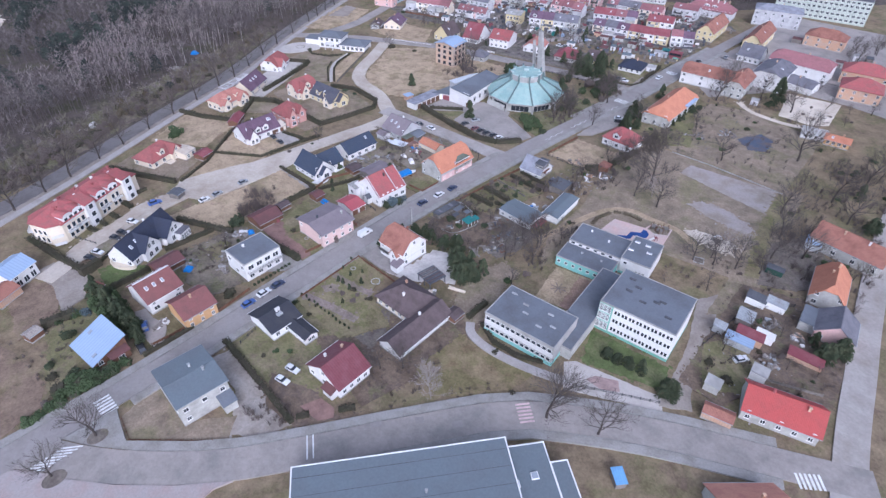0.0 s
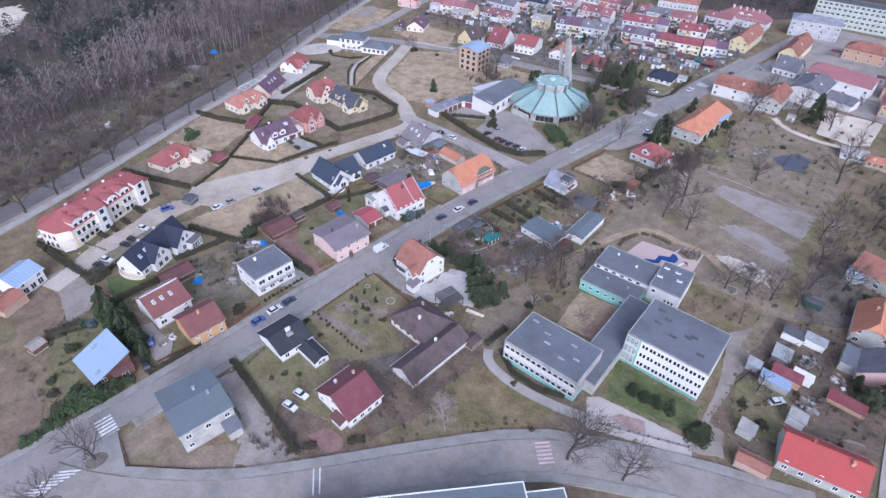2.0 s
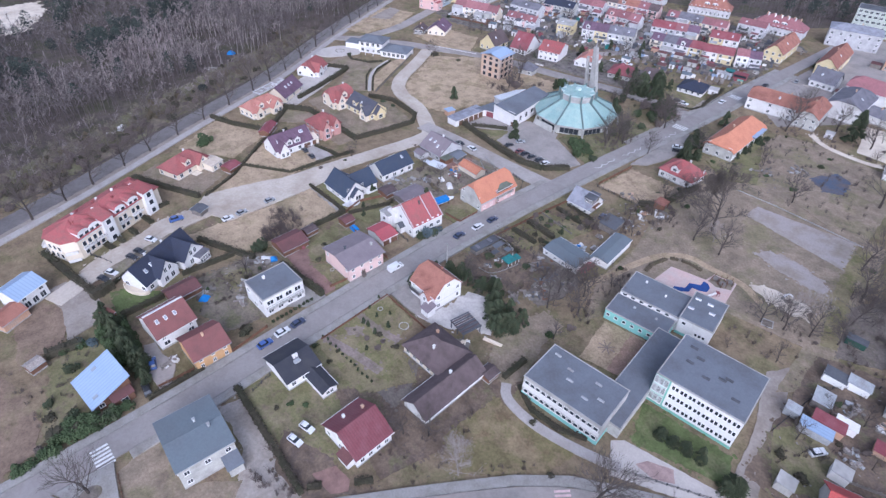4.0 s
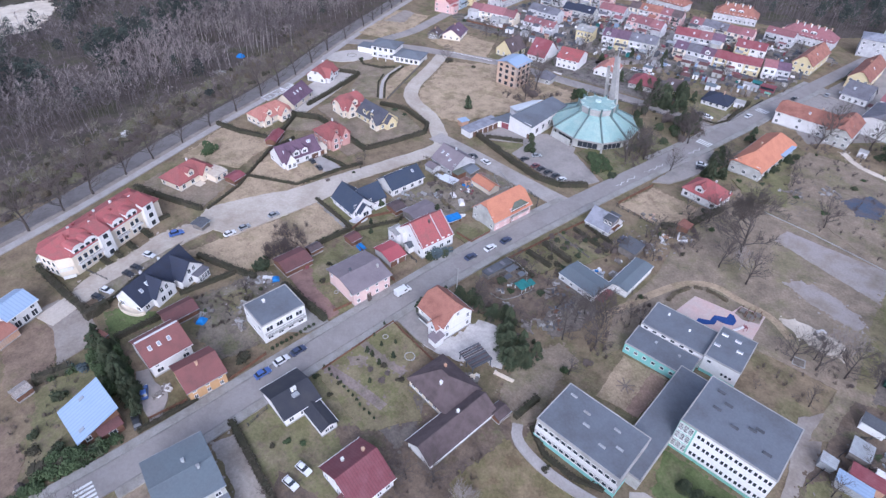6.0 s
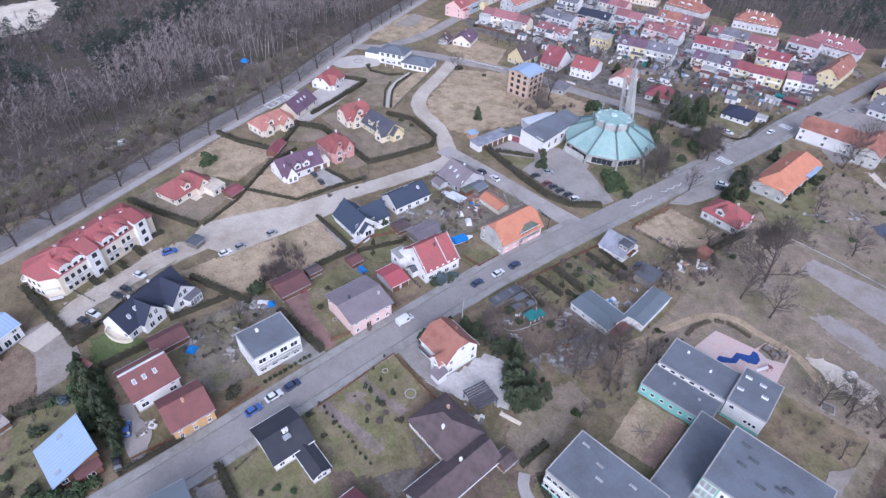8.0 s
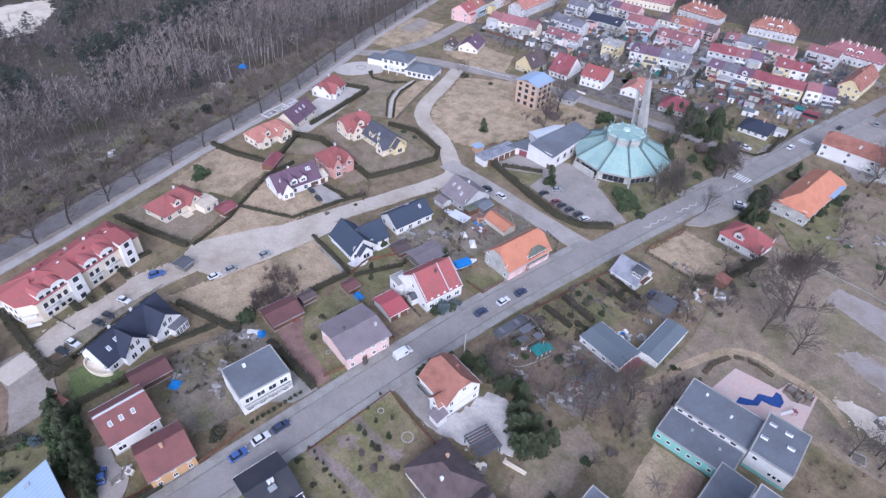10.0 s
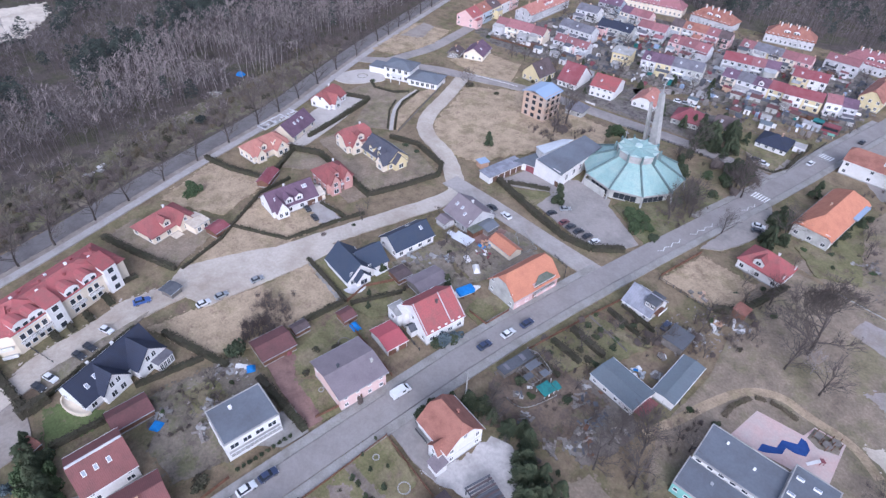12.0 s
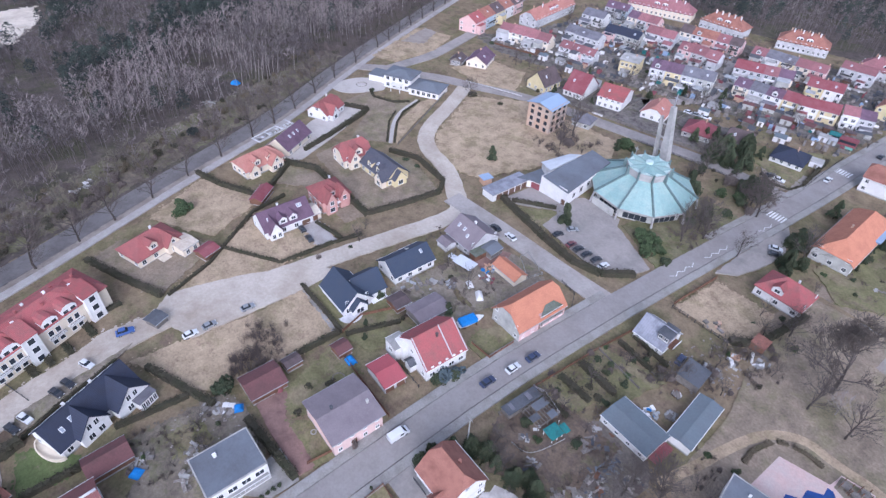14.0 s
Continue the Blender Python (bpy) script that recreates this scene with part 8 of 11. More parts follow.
part("base_band", box(-10.05, -6.45, 0, 10.05, 6.45, 1.35), "mint", sw)
part("wall_band", box(-10.03, -6.43, 3.0, 10.03, -6.38, 4.4), "white", sw)
for z in (1.5, 4.6):
    for i in range(13):
        window(sw, pose(-9.0 + 1.5 * i, -6.4, z), 1.2, 1.2, "frame", 0)
for p in ((-3, 2.2), (-1.5, -0.5), (4, 3.0), (6.5, -0.5), (3.5, -2.5), (-7.5, 4.0)):
    part("roof_vent", box(p[0] - 0.8, p[1] - 0.25, 6.85, p[0] + 0.8, p[1] + 0.25, 7.2, 0.04), "tin", sw)
sl = thing("school_link", -47.4, 103.0, 8, "low flat-roofed passage between the school blocks", "school")
flat_block(sl, -4.6, -13.5, 2.6, 20.5, 3.6, "greywall", "bitumen")
sn = thing("school", -56.0, 131.0, 11, "low white school wing with a flat grey roof", "school")
flat_block(sn, -13.7, -2.9, 2.6, 7.2, 4.7, "white")
for i in range(6):
    window(sn, pose(-12.4 + 2.4 * i, -2.9, 3.65), 1.3, 0.85, "frame", 0)
for i in range(6):
    window(sn, pose(-12.0 + 2.5 * i, 7.2, 1.4, 0, 0, 180), 1.6, 1.5, "frame", 1)
for p in ((-9.5, 4.6), (-3.2, 2.6)):
    part("roof_vent", box(p[0] - 0.25, p[1] - 0.25, 4.75, p[0] + 0.25, p[1] + 0.25, 5.4, 0.05), "frame", sn)
sg = thing("school", -56.0, 131.0, 11, "white school hall with skylights in a flat grey roof", "school")
flat_block(sg, 2.75, -3.3, 11.4, 9.3, 5.6, "white")
part("base_band", box(2.72, -3.34, 0, 11.44, -3.28, 0.9), "mint", sg)
for k in range(3):
    window(sg, pose(7.9 + 1.0 * k, -3.3, 1.9), 0.8, 1.0, "frame", 0)
window(sg, pose(4.2, -3.3, 3.9), 1.1, 0.9, "frame", 0)
for p in ((4.3, 6.3), (3.9, 1.7), (7.6, 6.2), (9.0, 3.0)):
    s_ = part("skylight", box(p[0] - 0.75, p[1] - 0.35, 5.65, p[0] + 0.75, p[1] + 0.35, 6.1, 0.06), "frame", sg)
    part("pane", box(p[0] - 0.62, p[1] - 0.24, 6.1, p[0] + 0.62, p[1] + 0.24, 6.14), "skylight", s_)
sn2 = thing("school", -60.6, 121.8, 10.5, "low mint-green corridor wing with a flat dark roof", "school")
flat_block(sn2, -7.9, -2.6, 8.4, 5.2, 3.4, "mint", "bitumen")
for i in range(6):
    window(sn2, pose(-6.9 + 2.3 * i, -2.6, 1.5), 1.0, 0.9, "frame", 0)
for p in ((-2.0, 2.6), (4.2, 2.4)):
    part("roof_vent", box(p[0] - 0.3, p[1] - 0.3, 3.45, p[0] + 0.3, p[1] + 0.3, 3.9, 0.05), "tin", sn2)
sb = thing("sandpit", -38.0, 150.9, 20, "square sandpit edged with pale planks", "sandpit")
for k in range(4):
    o = part("edge_board", box(-1.5, -1.5, 0, 1.3, -1.3, 0.28), "concrete", sb)
    o.matrix_local = pose(0, 0, 0.03, 0, 0, 90 * k)
part("sand_bed", box(-1.28, -1.28, 0, 1.28, 1.28, 0.16), "courtdirt", sb)

# ==== hall with the blue-grey roof beside the side street ====
bg = thing("hall", -36.5, 30.4, 54.6, "large hall with a flat blue-grey roof and white edge", "hall")
flat_block(bg, -22, -22, 22, 17.3, 6.0, "greywall", "bluefelt", rim="frame")
bg2 = thing("annex", -24.3, 51.8, 54.6, "flat grey-roofed annex with white edges", "annex")
flat_block(bg2, -4, -18, 5.6, 13.4, 4.5, "white", "bluefelt", rim="frame")
flat_block(bg2, 5.75, -18, 9.4, 8.8, 4.2, "white", "bluefelt", rim="frame")
for x_, y_ in ((-2.6, 5.0), (1.6, 6.2), (-1.0, -6.0), (3.0, -9.0)):
    rl_ = part("rooflight", box(x_ - 0.8, y_ - 0.8, 4.6, x_ + 0.8, y_ + 0.8, 4.95, 0.08), "frame", bg2)
    part("pane", box(x_ - 0.62, y_ - 0.62, 4.95, x_ + 0.62, y_ + 0.62, 5.0), "skylight", rl_)
for k in range(10):
    part("roof_seam", box(-21.8, -19.5 + 3.8 * k, 6.1, 21.8, -19.42 + 3.8 * k, 6.13), "darkfelt", bg)
for x_, y_ in ((14.0, 4.0), (4.0, 8.0), (-6.0, 5.0), (8.0, -6.0), (-14.0, -4.0)):
    bm = bmesh.new()
    add_tube(bm, (x_, y_, 6.1), (x_, y_, 6.9), 0.22, 0.22, 8)
    add_tube(bm, (x_, y_, 6.9), (x_, y_, 7.0), 0.36, 0.3, 8)
    part("vent_pipe", bm, "tin", bg)

# ==== right side plots ====
house("long grey cottage with a red roof", 0.4, 111.0, 18, 15.8, 9.4, 3.4, 7.0, "greywall", "cottagered", wins=(("f", 5, 1.0, 1.1, 1.2), ("f", 3, 3.0, 0.7, 0.8)), chims=((-3, 0, "redroof"), (4.5, -1, "brick")))
house("cottage with a faded salmon tiled roof beside the street", 4.6, 82.6, 46, 13.5, 9.0, 3.2, 6.2, "greywall", "paleorange", wins=(("b", 4, 1.0, 1.0, 1.2),), chims=((2, 0.5, "brick"),))
house("small brick outbuilding with a rust-red roof", -9.2, 100.2, 14, 6.4, 3.4, 2.3, 3.2, "brick", "rustroof", name="shed", category="shed", over=0.2)
house("grey cottage with bright orange half-hipped roof", -5.5, 163.0, 100, 14.0, 8.5, 3.6, 8.2, "greywall", "orangeroof", hip=0.4, wins=(("l", 2, 3.8, 1.0, 1.1), ("l", 2, 0.9)), chims=((1, 1, "brick"), (3, 0, "brick")))
house("long grey cottage with faded red roof", -7.0, 187.0, 175, 20.0, 10.0, 4.2, 7.6, "greywall", "rustroof", wins=(("b", 4, 1.1), ("b", 4, 3.0, 0.9, 0.9)), chims=((3, 1, "brick"), (-4, 1, "white")))
house("grey and rose house behind the pines", 1.0, 147.5, 100, 9.0, 9.0, 3.4, 6.8, "rose", "greyroof", wins=(("l", 2, 0.9),))
house("small red-roofed house with white gable", -93.8, 197.8, 2, 12.8, 9.6, 3.6, 7.4, "white", "redroof", hip=1.0, wins=(("r", 3, 0.9, 1.2, 1.3), ("r", 2, 3.9, 0.9, 1.0), ("f", 3, 0.9)), dorms=((-1, -1, 3.0),), chims=((1.5, 1, "white"),))
gs = house("small house with a steep pale roof and dark dormer", -104.9, 155.7, 5, 8.4, 8.6, 2.4, 6.0, "white", "lilacroof", wins=(("r", 2, 0.8, 0.9, 1.2), ("f", 2, 0.8, 0.9, 1.0)), over=0.35)
dd_ = part("dormer", box(1.2, -2.9, 3.6, 4.3, 1.2, 5.6), "greywood", gs)
bm = bmesh.new()
add_slab(bm, ((0.9, -3.2, 5.65), (4.6, -3.2, 5.65), (4.6, 1.5, 6.2), (0.9, 1.5, 6.2)), 0.14)
part("dormer_roof", bm, "darkfelt", dd_)
for k in range(2):
    window(dd_, pose(2.0 + 1.5 * k, -2.9, 4.1), 1.1, 1.1)
bl_ = part("balcony", box(4.22, -2.6, 2.5, 5.8, 1.4, 2.7), "wood", gs)
part("railing", box(5.72, -2.6, 2.7, 5.8, 1.4, 3.5), "white", bl_)
sch2 = house("long school house with a bright orange roof", -94.5, 238.0, 94, 31.0, 11.5, 4.4, 9.0, "greywall", "orangeroof", hip=0.85, wins=(("f", 10, 1.2, 1.3, 1.7), ("l", 3, 1.2), ("l", 2, 4.4)), chims=((-2, 1.5, "brick"),), over=0.5)
part("blue_panel", box(2, -6.9, 4.4, 13, -4.6, 4.9), "bluesheet", sch2)
house("long flat grey shed with white trim", -90.3, 129.0, 1, 12.3, 8.0, 2.5, 3.1, "white", "bluefelt", name="shed", category="shed", over=0.2, wins=(("f", 4, 0.9, 1.0, 0.9),))
house("grey flat-roofed shed with white trim", -83.2, 141.3, 98, 15.0, 5.4, 2.6, 3.0, "white", "bluefelt", name="shed", category="shed", over=0.2, wins=())

# ==== far houses and terraces ====
FAR[0] = True
rng = random.Random(3)
# far palette: pale grey mostly replaces white, distance haze painted into walls and reds
FW = ["palegrey", "cream", "palegrey", "palegrey", "rose", "palegrey", "white", "greywall", "yellow", "cream", "palegrey", "greywall"]
FR = ["roseroof", "winered", "roseroof", "brownroof", "rustroof", "greyroof", "purpleroof", "greenroof"]


def terrace(x, y, yaw, units, uw, depth, eave, ridge, walls=FW, roofs=FR, one_roof=None, group="", storeys=2, label="terraced house"):
    names = {"roseroof": "faded red", "white": "white", "cream": "cream", "yellow": "yellow", "rose": "rose", "greywall": "grey", "palegrey": "pale grey", "paleblue": "pale blue", "greenroof": "dark green", "green": "mint", "redroof": "red", "winered": "wine-red", "brownroof": "dark brown", "rustroof": "rust-red", "greyroof": "grey", "orangeroof": "orange", "navyroof": "navy", "purpleroof": "plum", "concrete": "pale"}
    m = pose(x, y, 0, 0, 0, yaw)
    for i in range(units):
        w, r = walls[i] if len(walls) == units else walls[rng.randrange(len(walls))], one_roof or roofs[rng.randrange(len(roofs))]
        p = (m @ Vector(((i - (units - 1) / 2) * uw, rng.uniform(-0.25, 0.25), 0)))
        de = rng.uniform(-0.15, 0.3)
        nm = f"{names[w]} {label} with a {names[r]} roof"
        h_ = house(nm, p.x, p.y, yaw, uw - 0.05, depth, eave + de, ridge + de, w, r, over=0.06, wins=tuple(("f", 2, 0.8 + 2.7 * s, 1.5, 1.5) for s in range(storeys)) + ((("r", 2, 3.6),) if i == units - 1 else ()) + ((("l", 2, 0.9), ("l", 2, 3.6)) if i == 0 else ()), chims=((uw / 2 - 0.5, 0.4),) if i % 2 == 0 else (), sky=((0, -depth / 4),) if rng.random() < 0.4 else (), dorms=((rng.uniform(-0.6, 0.6), -1, 2.2),) if rng.random() < 0.22 else (), group=group, plinth=False)
        k = rng.random()
        if k < 0.65:
            # a lower back extension with a flat or pent roof, sometimes with a balcony on it
            ew, ed, eh = uw * rng.uniform(0.45, 0.92), rng.uniform(1.6, 3.6), rng.choice((2.5, 2.7, 3.0, 4.6))
            ex = rng.uniform(-1, 1) * (uw - ew) / 2
            x_ = part("extension", box(ex - ew / 2, -depth / 2 - ed, 0, ex + ew / 2, -depth / 2 + 0.02, eh), rng.choice(("white", w, "palegrey", "greywall", w)), h_)
            bm = bmesh.new()
            rise = rng.choice((0.1, 0.5, 0.9))
            add_slab(bm, ((ex - ew / 2 - 0.15, -depth / 2 - ed - 0.2, eh + 0.14), (ex + ew / 2 + 0.15, -depth / 2 - ed - 0.2, eh + 0.14), (ex + ew / 2 + 0.15, -depth / 2 + 0.01, eh + 0.14 + rise), (ex - ew / 2 - 0.15, -depth / 2 + 0.01, eh + 0.14 + rise)), 0.12)
            part("extension_roof", bm, rng.choice(("darkfelt", "concrete", "tin", r, "greyroof")), x_)
            window(x_, pose(ex, -depth / 2 - ed, 0.9), min(1.8, ew - 0.6), 1.3)
        elif k < 0.9:
            b_ = part("balcony", box(-uw * 0.35, -depth / 2 - 1.2, 2.9, uw * 0.35, -depth / 2, 3.08), "concrete", h_)
            part("railing", box(-uw * 0.35, -depth / 2 - 1.2, 3.08, uw * 0.35, -depth / 2 - 1.14, 3.9), rng.choice(("greywood", "frame", "iron")), b_)


def row(x0, y0, x1, y1, depth, eave, ridge, group, walls=FW, roofs=FR, one_roof=None, uw=6.6, yards=True):
    """A terrace whose front runs from one point to the other; small yards with sheds lie before it."""
    ln, ang_ = math.dist((x0, y0), (x1, y1)), math.atan2(y1 - y0, x1 - x0)
    n = max(1, round(ln / uw))
    bx, by = -math.sin(ang_) * depth / 2, math.cos(ang_) * depth / 2
    terrace((x0 + x1) / 2 + bx, (y0 + y1) / 2 + by, math.degrees(ang_), n, ln / n, depth, eave, ridge, walls, roofs, one_roof, group)
    if yards:
        for i in range(2 * n):
            t = (i + 0.5) / (2 * n)
            d = rng.uniform(3.0, 7.5)
            px, py = x0 + (x1 - x0) * t + math.sin(ang_) * d, y0 + (y1 - y0) * t - math.cos(ang_) * d
            k = rng.randrange(5)
            if k < 3:
                e = thing("shed", px, py, math.degrees(ang_) + rng.uniform(-4, 4), (("grey sheet-metal yard shed", "dark felt-roofed yard shed", "white yard shed with pale roof"), ("brick yard shed with red roof", "brown wooden yard shed with brown roof", "grey yard shed with dark felt roof"))[i % 2][k], "shed")
                lx, ly, h = rng.uniform(2.2, 4.2), rng.uniform(1.8, 3.2), rng.uniform(1.9, 2.5)
                part("wall", box(-lx / 2, -ly / 2, 0, lx / 2, ly / 2, h), (("tin", "greywood", "white"), ("brick", "wood", "greywall"))[i % 2][k], e)
                part("roof", box(-lx / 2 - 0.15, -ly / 2 - 0.15, h, lx / 2 + 0.15, ly / 2 + 0.15, h + 0.14), (("tin", "darkfelt", "concrete"), ("winered", "brownroof", "darkfelt"))[i % 2][k], e)
            elif k == 3:
                heap_later.append((px, py))
            if i % 12 == 0:
                bush_later.append((px + rng.uniform(-2, 2), py + rng.uniform(-2, 2)))
        a, c = (x0 + math.sin(ang_) * 8, y0 - math.cos(ang_) * 8), (x1 + math.sin(ang_) * 8, y1 - math.cos(ang_) * 8)
        fence_later.append([a, c])
        for i in range(n + 1):
            t = i / n
            px, py = x0 + (x1 - x0) * t, y0 + (y1 - y0) * t
            m_ = rng.choice(("greywood", "concrete", "greywood", "wood", "palegrey"))
            h_ = rng.uniform(0.9, 1.8)
            w_ = part("yard_fence", box(0.1, -0.06, 0, rng.uniform(5.0, 7.8), 0.06, h_), m_)
            w_.matrix_world = pose(px, py, 0, 0, 0, math.degrees(ang_) - 90)
            tagged(w_, {"greywood": "weathered grey board fence between yards", "concrete": "pale concrete wall between yards", "wood": "brown board fence between yards", "palegrey": "pale rendered wall between yards"}[m_], "fence")


heap_later, bush_later, fence_later = [], [], []
row(-210.8, 283.9, -184.3, 295.3, 10, 5.6, 8.4, "terraced houses by the square", roofs=["greyroof", "purpleroof", "roseroof", "greyroof"])
row(-219.0, 316.0, -198.5, 320.3, 9, 5.2, 8.0, "middle terrace", one_roof="roseroof", yards=False)
row(-234.2, 338.4, -202.9, 347.2, 9, 5.2, 8.0, "upper terrace", roofs=["roseroof", "brownroof", "roseroof", "rustroof"])
row(-190.0, 320.8, -166.3, 331.6, 9, 5.2, 8.0, "wine-red terrace", roofs=["winered", "roseroof", "purpleroof"])
row(-179.0, 303.2, -151.8, 310.0, 9, 5.0, 7.6, "terraced houses with small yards", roofs=["purpleroof", "greyroof", "winered", "purpleroof"])
row(-151.6, 309.4, -136.9, 315.1, 9, 5.4, 8.0, "terraced houses with small yards", one_roof="winered")
row(-160.4, 332.4, -146.0, 337.2, 9, 5.2, 8.0, "wine-red terrace", one_roof="winered")
row(-136.0, 315.6, -125.0, 321.4, 10, 5.8, 8.0, "white houses at the street corner", walls=["palegrey", "cream", "palegrey", "white", "palegrey", "rose", "palegrey", "palegrey", "white", "palegrey"], roofs=["purpleroof", "roseroof"])
row(-195.9, 344.9, -161.8, 353.0, 9, 5.2, 7.8, "upper terrace", walls=["palegrey", "white", "yellow", "cream", "rose"], roofs=["greyroof", "roseroof", "brownroof", "greyroof"])
row(-161.5, 366.1, -146.5, 369.0, 9, 5.8, 8.0, "white houses at the edge of the woods", walls=["palegrey", "cream", "palegrey", "white", "palegrey", "rose", "palegrey", "palegrey", "white", "palegrey"], roofs=["roseroof", "concrete"])
row(-264.5, 331.2, -246.5, 334.5, 9, 5.4, 8.0, "back terrace", walls=["palegrey", "cream", "palegrey", "white", "palegrey", "rose", "palegrey", "palegrey", "white", "palegrey"], roofs=["purpleroof", "roseroof"])
row(-255.8, 302.0, -236.8, 306.8, 9, 5.2, 8.0, "back terrace", roofs=["roseroof", "navyroof", "winered"])
row(-266.1, 283.0, -246.7, 287.0, 9, 5.6, 8.0, "back terrace", walls=["palegrey", "cream", "palegrey", "white", "palegrey", "rose", "palegrey", "palegrey", "white", "palegrey"], roofs=["roseroof", "greyroof"])
row(-253.2, 266.0, -235.1, 271.5, 8, 4.6, 7.0, "back terrace", roofs=["roseroof", "greyroof", "brownroof"])
row(-243, 320.5, -228, 325, 9, 5.2, 7.8, "middle terrace", roofs=["greyroof", "roseroof"])
row(-283, 333.5, -270, 338, 9, 5.2, 7.8, "back terrace", walls=["palegrey", "paleblue"], roofs=["greyroof", "purpleroof"])
row(-281, 312, -268, 315, 9, 5.2, 7.8, "back terrace", walls=["palegrey", "white"], roofs=["greyroof", "winered"])


def long_house(label, x, y, yaw, L, W, eave, ridge, wall, roof, n, storeys=2, hip=1.0, chims=6, both=("f",)):
    e = house(label, x, y, yaw, L, W, eave, ridge, wall, roof, hip=hip, wins=tuple((f, n if f in "fb" else 3, 1.0 + 2.9 * s, 1.1, 1.5) for s in range(storeys) for f in (*both, "l")), category="apartment house", name="apartment_house")
    for i in range(chims * 2):
        cx, cy = -L / 2 + W * 0.35 + (L - W * 0.7) * (i + 0.5) / (chims * 2), (1.2, -0.9, 2.2)[i % 3]
        zr = roof_height(cy, W, eave, ridge)
        chimney(e, cx, cy, zr - 0.6, zr + 1.5, 0.6, ("brick", "white", roof)[i % 3])
    for dx in (-2.4, 2.4):
        arched_dormer(e, dx, -W * 0.36, eave + 0.6, 3.2, 2.2, 3.5)
    return e



long_house("long apartment house with red hipped roof and many chimneys", -267, 366, 22, 38, 11.5, 5.0, 9.4, "cream", "roseroof", 14, 2, 1.0, 9)
long_house("long apartment house with orange-red roof and arched dormers", -229.5, 374.5, 6, 25, 11.5, 5.0, 9.4, "palegrey", "rustroof", 10, 2, 1.0, 7)
long_house("long apartment house with rust-orange hipped roof", -190.5, 387.5, 22, 25, 11.5, 5.0, 9.4, "palegrey", "rustroof", 10, 2, 1.0, 6)
long_house("white apartment house with red roof and white chimneys", -146, 388, 8, 28, 11.5, 5.0, 9.4, "palegrey", "roseroof", 11, 2, 1.0, 8)
terrace(-310, 269.6, 108, 5, 10.0, 11, 5.8, 9.2, walls=["rose", "paleblue", "yellow", "white", "rose"], roofs=["redroof", "brownroof", "rustroof"], group="row houses along the woods")
long_house("long pale house with a faded orange roof", -296.6, 300.3, 103, 41, 11, 5.0, 8.8, "palegrey", "salmonroof", 12, 2, 0.3, 3)
row(-286.5, 254.6, -259.4, 264.5, 9, 4.6, 7.6, "low red-roofed row", walls=["cream", "white"], one_roof="roseroof")
